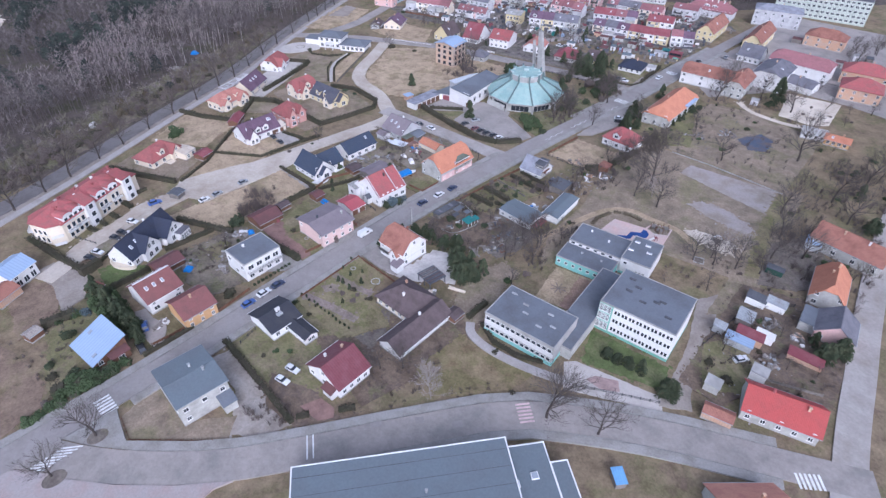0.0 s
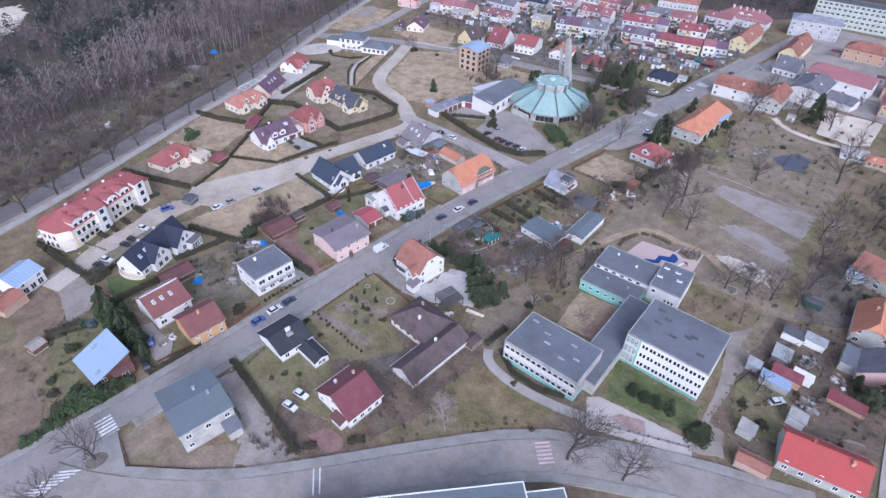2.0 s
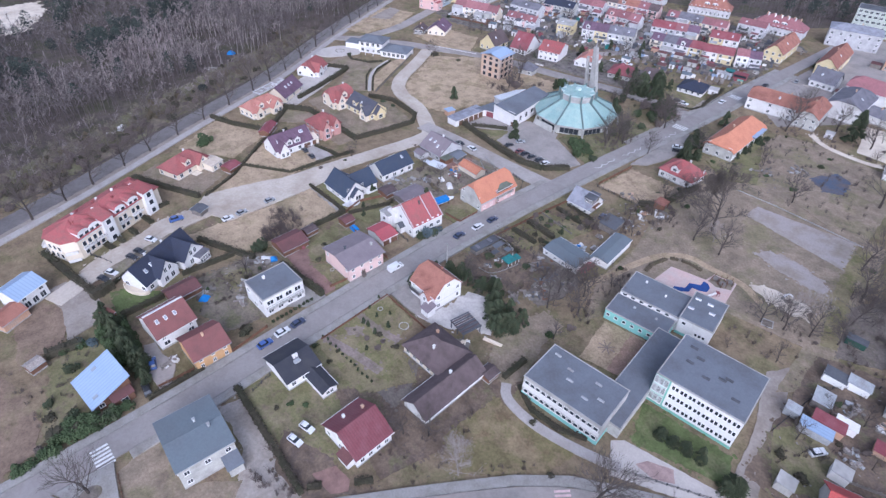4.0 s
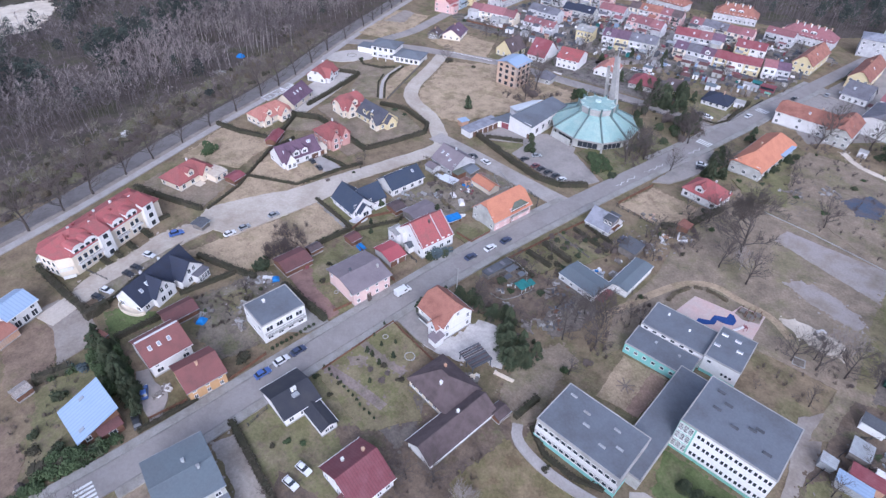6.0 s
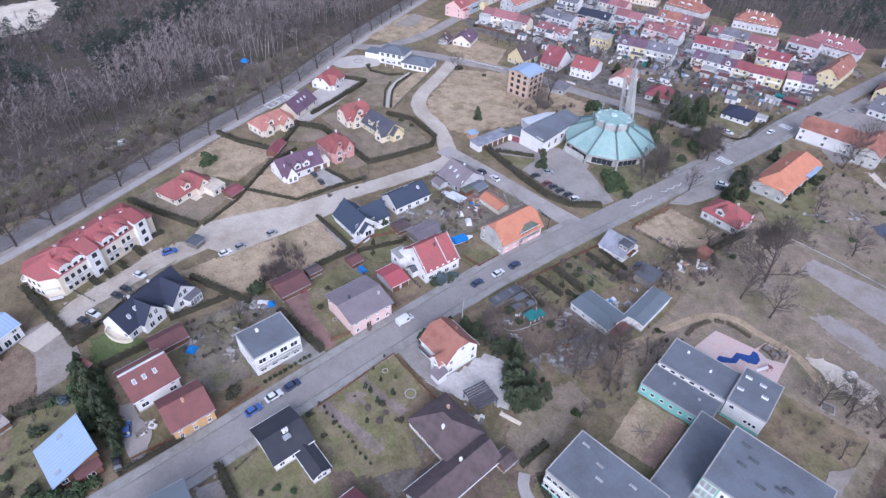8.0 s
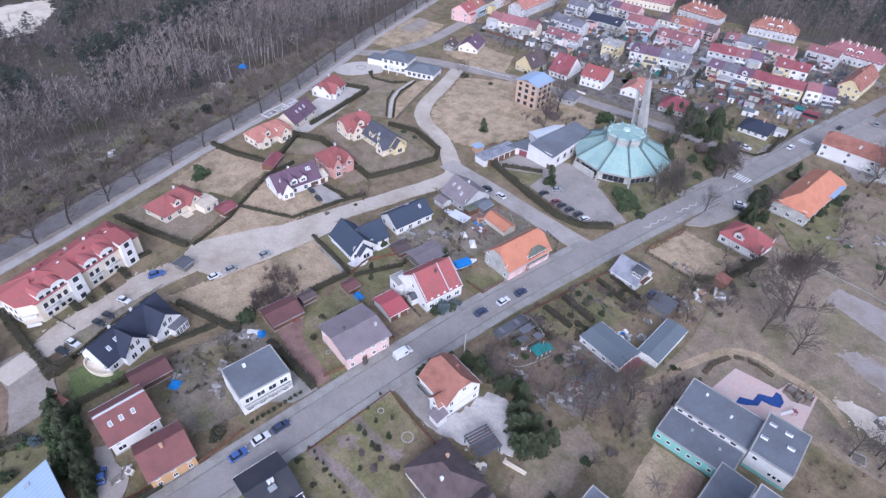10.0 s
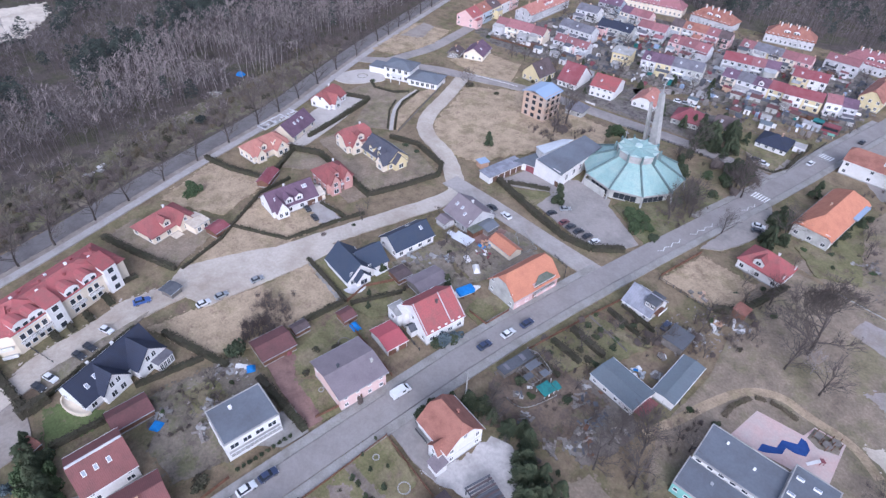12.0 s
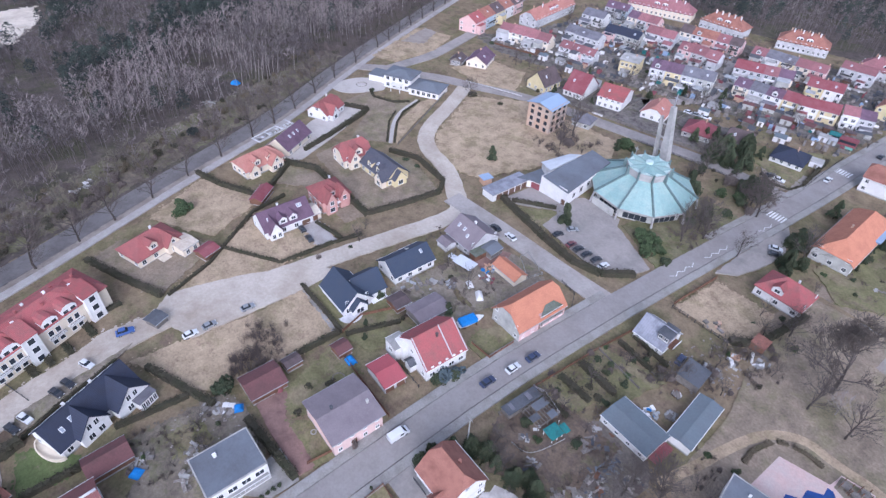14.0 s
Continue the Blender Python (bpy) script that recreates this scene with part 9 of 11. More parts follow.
for a in (
    ("cream cottage with a plum-brown roof", -266, 226, 122, 13, 10, 3.0, 6.2, "cream", "purpleroof", 0.0),
    ("low dark shed-like cottage with a brown roof", -272, 217, 122, 7, 6, 2.4, 4.2, "greywood", "brownroof", 0.0),
    ("yellow house with dark cross-gabled roof", -230.5, 234.5, 98, 11.5, 10, 3.6, 8.6, "yellow", "brownroof", 0.0),
    ("house with a large bright red roof", -217.5, 245, 15, 9.2, 15, 3.2, 9.4, "white", "winered", 0.0),
    ("white two-storey house with a red roof", -202, 250, 20, 11, 14, 5.0, 8.2, "white", "redroof", 0.0),
    ("cottage with a faded salmon tiled roof", -184.5, 257, 108, 12, 10, 3.0, 6.4, "white", "salmonroof", 0.3),
    ("cottage with a wine-red hipped roof", -164.5, 258.5, 20, 11, 11, 3.0, 6.6, "greywall", "winered", 1.0),
    ("white bungalow with a navy hipped roof", -132.8, 271.5, 12, 11.5, 11.5, 2.6, 5.4, "white", "navyroof", 1.0),
    ("yellow house with a dark brown roof", -151, 265.5, 20, 9, 9, 3.0, 6.5, "yellow", "brownroof", 0.3),
    ("tall yellow house with a flat roof", -221.5, 284, 22, 9, 10, 6.4, 7.4, "yellow", "concrete", 0.0),
    ("long yellow house beside the far street", -129.0, 353, 97, 28, 9.5, 5.2, 9.4, "yellow", "rustroof", 0.2),
    ("yellow house with a rust-red gabled roof", -103.5, 357, 97, 31, 9.5, 5.6, 9.6, "yellow", "rustroof", 0.2),
    ("white corner house with a grey roof and skylights", -76.5, 306, 94, 21, 14, 7.0, 10.2, "white", "greyroof", 0.5),
    ("long white house with a faded red roof and many chimneys", -71, 328.5, 2, 28, 13, 6.6, 10.4, "white", "roseroof", 0.6),
    ("white house with a steep grey gabled roof", -96, 330, 4, 11, 12, 3.6, 8.2, "white", "greyroof", 0.0),
    ("red brick apartment house with a red roof", -45, 340, 12, 20, 12, 6.4, 10.0, "brick", "redroof", 1.0),
    ("large white house with a dark mansard roof", -110.5, 401, 18, 26, 13, 9.4, 11.6, "palegrey", "lilacroof", 1.0),
    ("red-roofed school with white gables", -95.5, 281.5, 10, 28, 10, 5.8, 9.4, "white", "rustroof", 0.4),
    ("wing of the red-roofed school", -84, 284.5, 97, 19, 9, 5.8, 9.0, "greywall", "rustroof", 0.4),
    ("white house at the back of the concrete lot", -63.5, 309, 174, 13, 9, 3.4, 6.0, "white", "greyroof", 0.4),
    ("dark red house with rows of white windows", -41, 319, 12, 17, 13, 6.0, 9.6, "brick", "redroof", 1.0),
    ("red brick house with a hipped roof", -76, 382, 5, 20, 11, 6.2, 9.6, "brick", "rustroof", 1.0),
    ("small orange-brown shed with a low roof", -33, 262, 10, 9, 6, 2.6, 3.8, "orangewall", "orangeroof", 0.0),
    ("white shed with a pale roof", -42, 262, 15, 9, 7, 2.6, 3.6, "white", "concrete", 0.0),
):
    house(a[0], *a[1:8], wall=a[8], roof=a[9], hip=a[10], wins=(("f", 4, 0.9, 1.2, 1.4), ("l", 3, 0.9, 1.2, 1.4)) + ((("f", 4, 3.7, 1.2, 1.4), ("l", 3, 3.7, 1.2, 1.4)) if a[6] > 4.9 else ()) + ((("f", 6, 6.4, 1.2, 1.5), ("l", 3, 6.4, 1.2, 1.5)) if a[6] > 8 else ()), chims=((1.5, 0.6),), sky=((-2, -a[5] / 4),) if a[10] < 0.6 else ())
bk = thing("apartment_block", -97, 437, 13, "long pale green concrete apartment block with rows of windows", "apartment block")
flat_block(bk, -26, -6, 26, 6, 14.0, "mintpale", "darkfelt")
for z in (1.2, 4.0, 6.8, 9.6, 12.0):
    row_of_windows(bk, 52, 12, "f", 18, z, 1.8, 1.5)

FAR[0] = False

# ==== cars ====
PAINT = {}


def paint(name, col):
    if name not in PAINT:
        PAINT[name] = mat("car_paint_" + name, col, 0.3, 0.03, 0.02, spec=0.6)
    return PAINT[name]


def car(x, y, yaw, col, rgb, label, z=0.0, L=4.3, W=1.75, H=1.45, van=False):
    e = thing("car" if not van else "van", x, y, yaw, label, "car" if not van else "van", z=z)
    h = H
    prof = [(-L / 2, 0.35), (-L / 2 + 0.05, 0.85), (-L * 0.46, 0.95 * h / 1.45), (L * 0.18, 0.92 * h / 1.45), (L * 0.46, 0.75), (L / 2, 0.6), (L / 2, 0.3)]
    if van:
        prof = [(-L / 2, 0.35), (-L / 2 + 0.03, h - 0.1), (-L / 2 + 0.2, h), (L * 0.2, h), (L * 0.36, 1.05), (L * 0.48, 0.9), (L / 2, 0.5), (L / 2, 0.3)]

    def extrude(pf, w0, w1):
        bm = bmesh.new()
        zs = [p[1] for p in pf]
        lo, hi = min(zs), max(zs)
        wd = lambda z_: w0 + (w1 - w0) * ((z_ - lo) / (hi - lo))
        a, b = [bm.verts.new((p, -wd(q) / 2, q)) for p, q in pf], [bm.verts.new((p, wd(q) / 2, q)) for p, q in pf]
        bm.faces.new(a), bm.faces.new(b[::-1])
        for i in range(len(pf)):
            j = (i + 1) % len(pf)
            bm.faces.new((a[i], b[i], b[j], a[j]))
        bmesh.ops.recalc_face_normals(bm, faces=bm.faces[:])
        bmesh.ops.bevel(bm, geom=bm.edges[:], offset=0.06, segments=2, affect="EDGES")
        return bm

    part("body", extrude(prof, W, W * (0.92 if van else 0.97)), paint(col, rgb), e)
    if not van:
        part("glass", extrude([(-L * 0.43, 0.85), (-L * 0.30, h - 0.06), (L * 0.06, h - 0.06), (L * 0.22, 0.85)], W * 0.95, W * 0.74), "glass", e)
        part("roof", extrude([(-L * 0.31, h - 0.08), (-L * 0.29, h), (L * 0.04, h), (L * 0.07, h - 0.08)], W * 0.78, W * 0.74), paint(col, rgb), e)
    else:
        part("windscreen", extrude([(L * 0.19, h - 0.12), (L * 0.215, h - 0.1), (L * 0.37, 1.12), (L * 0.34, 1.1)], W * 0.8, W * 0.72), "glass", e)
        for s in (-1, 1):
            part("side_window", box(L * 0.0, s * W * 0.485 - 0.03, 1.1, L * 0.17, s * W * 0.485 + 0.03, 1.6), "glass", e)
    for sx in (-0.3, 0.31):
        for sy in (-1, 1):
            bm = bmesh.new()
            add_tube(bm, (sx * L, sy * (W / 2 - 0.2), 0.32), (sx * L, sy * (W / 2 + 0.01), 0.32), 0.32, 0.32, 12)
            w = part("wheel", bm, "tyre", e)
            bm = bmesh.new()
            add_tube(bm, (sx * L, sy * (W / 2), 0.32), (sx * L, sy * (W / 2 + 0.025), 0.32), 0.19, 0.17, 10)
            part("rim", bm, "tin", w)
    for sy in (-1, 1):
        part("headlight", box(L / 2 - 0.1, sy * W * 0.36 - 0.18, 0.58, L / 2 + 0.015, sy * W * 0.36 + 0.18, 0.72), "frame", e)
    return e


WHITE, BLACK, BLUE, NAVY, RED, GREY = (0.62, 0.63, 0.65), (0.035, 0.036, 0.042), (0.055, 0.11, 0.32), (0.035, 0.048, 0.10), (0.16, 0.05, 0.055), (0.25, 0.26, 0.28)
CARS = (
    ("van", -118.9, 85.3, 92, "white", WHITE, 0.36), ("", -118.6, 110.2, 92, "navy", NAVY, 0.36), ("", -118.2, 117.8, 92, "white", WHITE, 0.36), ("", -118.0, 124.2, 92, "navy", NAVY, 0.36),
    ("", -116.2, 42.2, 95, "blue", BLUE, 0.36), ("", -117.0, 47.5, 95, "white", WHITE, 0.36), ("", -117.3, 52.2, 95, "navy", NAVY, 0.36),
    ("", -127.9, 18.3, 165, "blue", BLUE, 0.0), ("", -120.9, 14.6, 175, "black", BLACK, 0.0), ("suv", -181.6, 44.4, 85, "blue", BLUE, 0.35), ("small", -176.2, 34.6, 30, "white", WHITE, 0.35),
    ("small", -172.9, 30.0, 28, "black", BLACK, 0.1), ("small", -171.6, 27.4, 28, "black", BLACK, 0.1), ("small", -168.2, 20.8, 28, "white", WHITE, 0.1), ("small", -166.9, 18.2, 28, "black", BLACK, 0.1),
    ("small", -172.0, 57.4, 95, "white", WHITE, 0.27), ("small", -172.3, 62.3, 95, "grey", GREY, 0.27), ("small", -172.9, 72.6, 92, "grey", GREY, 0.27),
    ("small", -195.3, 98.7, 178, "black", BLACK, 0.15), ("small", -190.0, 98.6, 178, "black", BLACK, 0.0),
    ("small", -148.5, 169.5, 60, "grey", GREY, 0.25), ("small", -149.4, 164.0, 80, "black", BLACK, 0.25), ("small", -143.6, 163.9, 86, "red", RED, 0.25), ("small", -140.8, 164.1, 86, "black", BLACK, 0.25), ("small", -137.7, 164.4, 86, "black", BLACK, 0.25), ("small", -134.4, 165.0, 86, "black", BLACK, 0.25), ("small", -131.3, 164.8, 86, "white", WHITE, 0.25),
    ("", -156.5, 150.4, 178, "white", WHITE, 0.352), ("", -162.5, 149.4, 178, "black", BLACK, 0.352), ("", -96.5, 154.7, 100, "navy", NAVY, 0.0), ("", -105.0, 213.3, 30, "black", BLACK, 0.44), ("", -106.4, 216.0, 30, "white", WHITE, 0.44),
    ("small", -87.4, 34.7, 14, "white", WHITE, 0.1), ("small", -88.6, 38.3, 14, "white", WHITE, 0.1), ("", -12.5, 121.1, 60, "white", WHITE, 0.1),
    ("", -127.2, 254.4, 10, "white", WHITE, 0.27), ("", -130.6, 254.6, 60, "black", BLACK, 0.27), ("", -102, 331, 10, "white", WHITE, 0.337),
)
for kind, x, y, yaw, col, rgb, z in CARS:
    if kind == "van":
        car(x, y, yaw, col, rgb, "white delivery van on the street", z, 5.0, 1.95, 1.95, True)
    else:
        car(x, y, yaw, col, rgb, f"{col} {'off-road car' if kind == 'suv' else 'hatchback car'} parked outdoors", z, {"suv": 4.4, "small": 3.75}.get(kind, 4.1), 1.6 if kind == "small" else 1.72, 1.75 if kind == "suv" else 1.45)


# ==== hedges and fences ====
DARK = "dark overgrown winter hedge"
for pts, w, h in (
    ([(-243.1, 82.0), (-231.2, 86.7), (-218.0, 95.2)], 1.4, 1.6), ([(-218.0, 95.2), (-232.7, 111.9)], 1.2, 1.5), ([(-200.2, 75.6), (-212.2, 89.9), (-215.0, 101.8)], 0.7, 1.0), ([(-200.2, 75.6), (-184.8, 87.0), (-184.6, 103.2), (-183.4, 113.0)], 0.7, 1.0), ([(-188.9, 56.9), (-196.0, 70.8), (-200.2, 75.6)], 0.7, 1.0), ([(-233.8, 110.2), (-223.9, 117.5), (-206.2, 118.2), (-190.8, 119.1)], 1.5, 1.8),
    ([(-191.3, 119.4), (-189.5, 132.3), (-188.4, 146.0), (-193.2, 151.1), (-210.1, 151.8), (-220.4, 145.9)], 1.3, 1.5), ([(-261.0, 148.9), (-252.4, 155.3), (-242.6, 134.0), (-237.1, 119.5)], 1.4, 1.6),
    ([(-215.8, 42.0), (-202.2, 48.7), (-189.9, 55.4)], 1.4, 1.5), ([(-152.2, 88.4), (-151.4, 74.2)], 1.0, 1.5), ([(-167.8, 45.9), (-148.9, 55.3)], 1.4, 1.5), ([(-155.3, 36.0), (-154.5, 51.4)], 1.1, 1.2),
    ([(-140.9, 60.1), (-130.8, 61.7), (-122.6, 62.9)], 1.5, 2.0), ([(-173.3, 88.2), (-152.0, 89.3)], 0.9, 1.0), ([(-176.9, 162.6), (-152.5, 159.6), (-138.2, 158.8), (-129.6, 161.7), (-123.6, 169.9)], 2.0, 1.5),
    ([(-171.2, 163.8), (-165.6, 168.6), (-159.6, 173.2)], 1.2, 1.2), ([(-120.4, 258.5), (-123.9, 283.5)], 1.1, 1.4), ([(-133.6, 253.4), (-127.9, 249.9), (-121.6, 252), (-120.4, 258.2)], 0.5, 0.9), ([(-196.2, 103.9), (-185.0, 106.9)], 0.9, 1.0),
    ([(-71.0, 90.0), (-70.6, 82.0)], 1.3, 1.3), ([(-66.6, 83.4), (-60.0, 80.6), (-52.6, 81.6), (-47.0, 84.6)], 1.0, 0.8), ([(-108.6, 31.1), (-88.2, 30.4), (-76.0, 29.8)], 1.2, 1.2), ([(-76.6, 31.4), (-75.0, 33.8)], 1.3, 0.8), ([(-71.4, 39.4), (-69.2, 42.6)], 1.2, 0.9), ([(-163.2, 19.5), (-167.9, 27.1), (-170.4, 32.7), (-174.2, 40.6)], 0.6, 0.8), ([(-184.8, 22.8), (-179.2, 24.5)], 1.3, 0.9), ([(-184.4, 27.1), (-180.9, 28.0)], 1.2, 0.8), ([(-186.1, 31.2), (-182.2, 32.3)], 1.3, 0.9), ([(-190.7, 36.7), (-185.4, 37.9)], 1.4, 0.9), ([(-192.3, 40.7), (-193.2, 46.0)], 1.2, 0.9),
    ([(-110.2, 126.0), (-101.0, 126.5)], 1.4, 1.6), ([(-110.0, 133.0), (-99.0, 132.9)], 1.5, 1.7), ([(-109.4, 146.6), (-98.5, 146.0)], 0.9, 1.1), ([(-108.5, 151.2), (-97.0, 150.4)], 0.7, 1.0), ([(-108.5, 118.5), (-101.0, 119.2)], 1.0, 1.3), ([(-160.5, 13.5), (-162.5, 19.5)], 2.0, 2.4), ([(-149.8, 31.5), (-149.0, 17.5)], 1.2, 1.4),
    ([(-190, 8), (-174, 11.5), (-163, 14.5)], 1.6, 1.4), ([(-146.5, -0.8), (-145.6, 7.2)], 2.2, 2.0), ([(-248.2, 178.4), (-243.4, 167), (-237.4, 160.2), (-224.6, 150.8)], 0.5, 0.6), ([(-268.2, 165.7), (-261.7, 163.6), (-254.2, 167.2), (-249.4, 174.0)], 0.9, 0.8), ([(-245.6, 164.6), (-239.2, 157.4), (-226.4, 148.6)], 0.5, 0.6),
    ([(-93, 170.5), (-88, 176), (-86, 196)], 1.6, 1.8), ([(-150.5, 89.6), (-146.4, 103.5)], 0.8, 1.2),
    ([(-121.6, -6), (-118.4, 5)], 2.6, 2.0), ([(-119, 27.5), (-118.4, 14)], 0.7, 1.0),
):
    hedge(pts, w * 1.5, h * 1.15, label=DARK if h > 1.4 else "clipped dark winter hedge")
for pts in ([(-71.5, 143.0), (-71.9, 147.5), (-70.6, 152.6)], [(-67.2, 155.6), (-64.6, 156.4), (-60.8, 156.2)], [(-70.0, 153.8), (-68.2, 155.2)]):
    hedge(pts, 1.3, 0.7, "brownhedge", "low olive-brown clipped hedge round the playground")

for pts, h, m, lab, solid in (
    ([(-151.8, 89.4), (-154.1, 96.1), (-149.6, 110.2)], 1.3, "wood", "brown wooden board fence", True),
    ([(-124.2, 66.3), (-122.9, 83.3)], 1.2, "wood", "brown fence with brick-red pillars", True),
    ([(-138.7, 95.9), (-127.0, 96.1)], 1.1, "iron", "dark wire mesh garden fence", False),
    ([(-147.3, 85.8), (-124.3, 86.2)], 1.3, "wood", "brown wooden garden fence", True),
    ([(-130.2, 114.5), (-124.1, 115.3), (-124.4, 123.3)], 1.2, "wood", "brown wooden garden fence", True),
    ([(-133.6, 150.0), (-128.1, 149.4), (-125.2, 145.4)], 1.0, "iron", "dark low corner fence", False),
    ([(-109.3, 168.5), (-93.2, 169.9), (-89.7, 174.2)], 1.2, "iron", "dark wire mesh plot fence", False),
    ([(-109.8, 170.2), (-109.3, 189.0)], 1.2, "wood", "brown fence beside the pavement", True),
    ([(-222, 229.6), (-183, 239.4), (-163, 245), (-150, 248.4)], 1.3, "greywood", "weathered grey garden fence along the street", True),
    ([(-209, 233.4), (-214, 256)], 1.2, "greywood", "dark weathered garden fence", True), ([(-193, 237.4), (-197, 262)], 1.2, "greywood", "dark weathered garden fence", True), ([(-174.5, 242.3), (-178, 268)], 1.2, "greywood", "dark weathered garden fence", True), ([(-156.5, 247.2), (-158, 273)], 1.2, "greywood", "dark weathered garden fence", True),
    ([(-111.6, 117.2), (-110.7, 141.5), (-109.8, 153.5)], 1.1, "wood", "low brown allotment fence", True),
    ([(-148.0, 147.0), (-148.2, 150.2), (-139.1, 147.5), (-140.0, 142.4), (-148.0, 147.0)], 1.0, "concrete", "low pale rail fence round a small plot", False),
    ([(-110.5, 140.2), (-96.9, 139.1)], 1.1, "greywood", "grey weathered allotment fence", True),
    ([(-174.4, 232.2), (-160, 236.4), (-148.4, 239.4), (-131, 242)], 1.1, "iron", "dark iron churchyard fence on posts", False),
    ([(-248.4, 192.0), (-233.5, 168.5), (-222.6, 151.0)], 1.0, "greywood", "grey garden fence beside the street", True),
    ([(-108.9, 54.3), (-111.4, 76.8), (-94.7, 77.3)], 1.0, "wood", "reddish low garden wall fence", True),
    ([(-120.2, 17.0), (-120.0, 25.4)], 1.1, "wood", "brown wooden fence along the street", True), ([(-119.5, 35.0), (-121.6, 45.5)], 1.1, "wood", "brown wooden fence along the street", True),
    ([(-38.8, 83.6), (-20.4, 94.4)], 0.9, "iron", "dark school fence beside the pavement", False),
    ([(-105.4, 33.6), (-107.0, 38.8)], 1.0, "iron", "dark garden gate fence", False),
    ([(-76.3, 206.9), (-62.4, 207.9), (-48.0, 207.8), (-34.1, 207.5)], 0.6, "concrete", "low pale wall beside the court", True),
    ([(-103.8, 2.9), (-97.2, 2.0), (-84.3, 14.9)], 0.45, "wood", "low brown edging board round the plot", True),
    ([(-8, 118), (6, 124)], 1.2, "greywood", "grey weathered garden fence", True), ([(-21.5, 119), (-19, 140), (-10, 151)], 1.2, "iron", "dark wire mesh garden fence", False),
    ([(-253, 207.5), (-228, 219)], 0.9, "white", "low white picket fence", False), ([(-212, 232.5), (-196, 236)], 1.0, "white", "white garden wall with pillars", True),
    ([(-119.4, 257), (-121.8, 292)], 0.9, "iron", "dark garden fence along the street", False),
    ([(-186, 16), (-173, 22)], 1.0, "iron", "dark wire mesh garden fence", False),
):
    fence(pts, h, m, lab, 2.2, solid)

# ==== planted trees ====
BARE = "tall bare winter tree with fine brown twigs"
for i, (x, y, s) in enumerate(((-103.2, -2.8, 1.0), (-99.6, -12.8, 0.8), (-36.5, 72.2, 1.3), (-25.8, 77.0, 1.0), (-39, 236.5, 1.4), (-86, 267, 1.1), (-69.5, 177.5, 1.6), (-61.5, 167.5, 0.9), (-70.5, 168.0, 0.9), (-111.5, 203, 0.75), (-99.3, 219.6, 0.9), (-121.8, 229.5, 1.0), (-124.5, 232, 1.0), (-127.7, 199.5, 0.9), (-126.0, 203.8, 0.9), (-122.5, 201.5, 0.8), (-125.7, 194.5, 0.8),
    (-147, 238, 1.0), (-191, 213, 1.3), (-188.5, 203.5, 0.9), (-76.5, 120, 0.9), (-126, 207.8, 0.9), (-119.5, 227, 1.0), (-239, 199, 0.7), (-28.5, 155, 0.9), (-34.2, 152, 0.85), (-22.5, 158, 0.8), (-39.5, 150, 0.8), (-81.9, 115.5, 0.9), (-77.0, 122.5, 0.9), (-80, 108.5, 0.85), (-73, 113, 0.9),
    (-57, 279, 1.1), (-72, 283, 1.0), (-88, 282, 1.2), (-60, 215, 0.9), (-85, 186, 0.8), (-70, 58, 0.7), (-74, 54, 0.6), (-38, 77, 0.8), (-23, 168, 1.0), (-16, 175, 1.0), (-25, 180, 1.1), (-12, 205, 1.1), (-20, 215, 1.2), (-5, 225, 1.2), (-30, 195, 1.1), (-15, 240, 1.2), (-20, 300, 1.2), (-10, 280, 1.2), (-8, 260, 1.2), (-18, 320, 1.2), (10, 230, 1.2), (2, 250, 1.1))):
    plant_tree((BIG if s > 1.45 else TREES)[i % (2 if s > 1.45 else 6)], x, y, s * 1.3, 67 * i, BARE)
for i, (x, y, s) in enumerate(((-60.5, 58.0, 0.9), (-59.0, 57.0, 0.8), (-62.8, 60.0, 0.7), (-66, 172, 0.8), (-34.5, 161.5, 0.9), (-30.5, 163.5, 0.8))):
    plant_tree(PALE[i % 2], x, y, s, 41 * i, "pale bare birch with several stems")
ROADSIDE = offset_line(smooth(FOREST_ROAD, 3), -4.3)
acc, last = 0.0, ROADSIDE[0]
k = 0
for p in ROADSIDE[1:]:
    acc += math.dist(p, last)
    last = p
    if acc > 10.5:
        acc = 0.0
        k += 1
        plant_tree(TREES[k % 6], p[0] + rng.uniform(-0.6, 0.6), p[1], rng.uniform(1.35, 1.75), 71 * k, "bare roadside tree along the woods", group="roadside trees")
GREEN = "dark green bushy conifer"
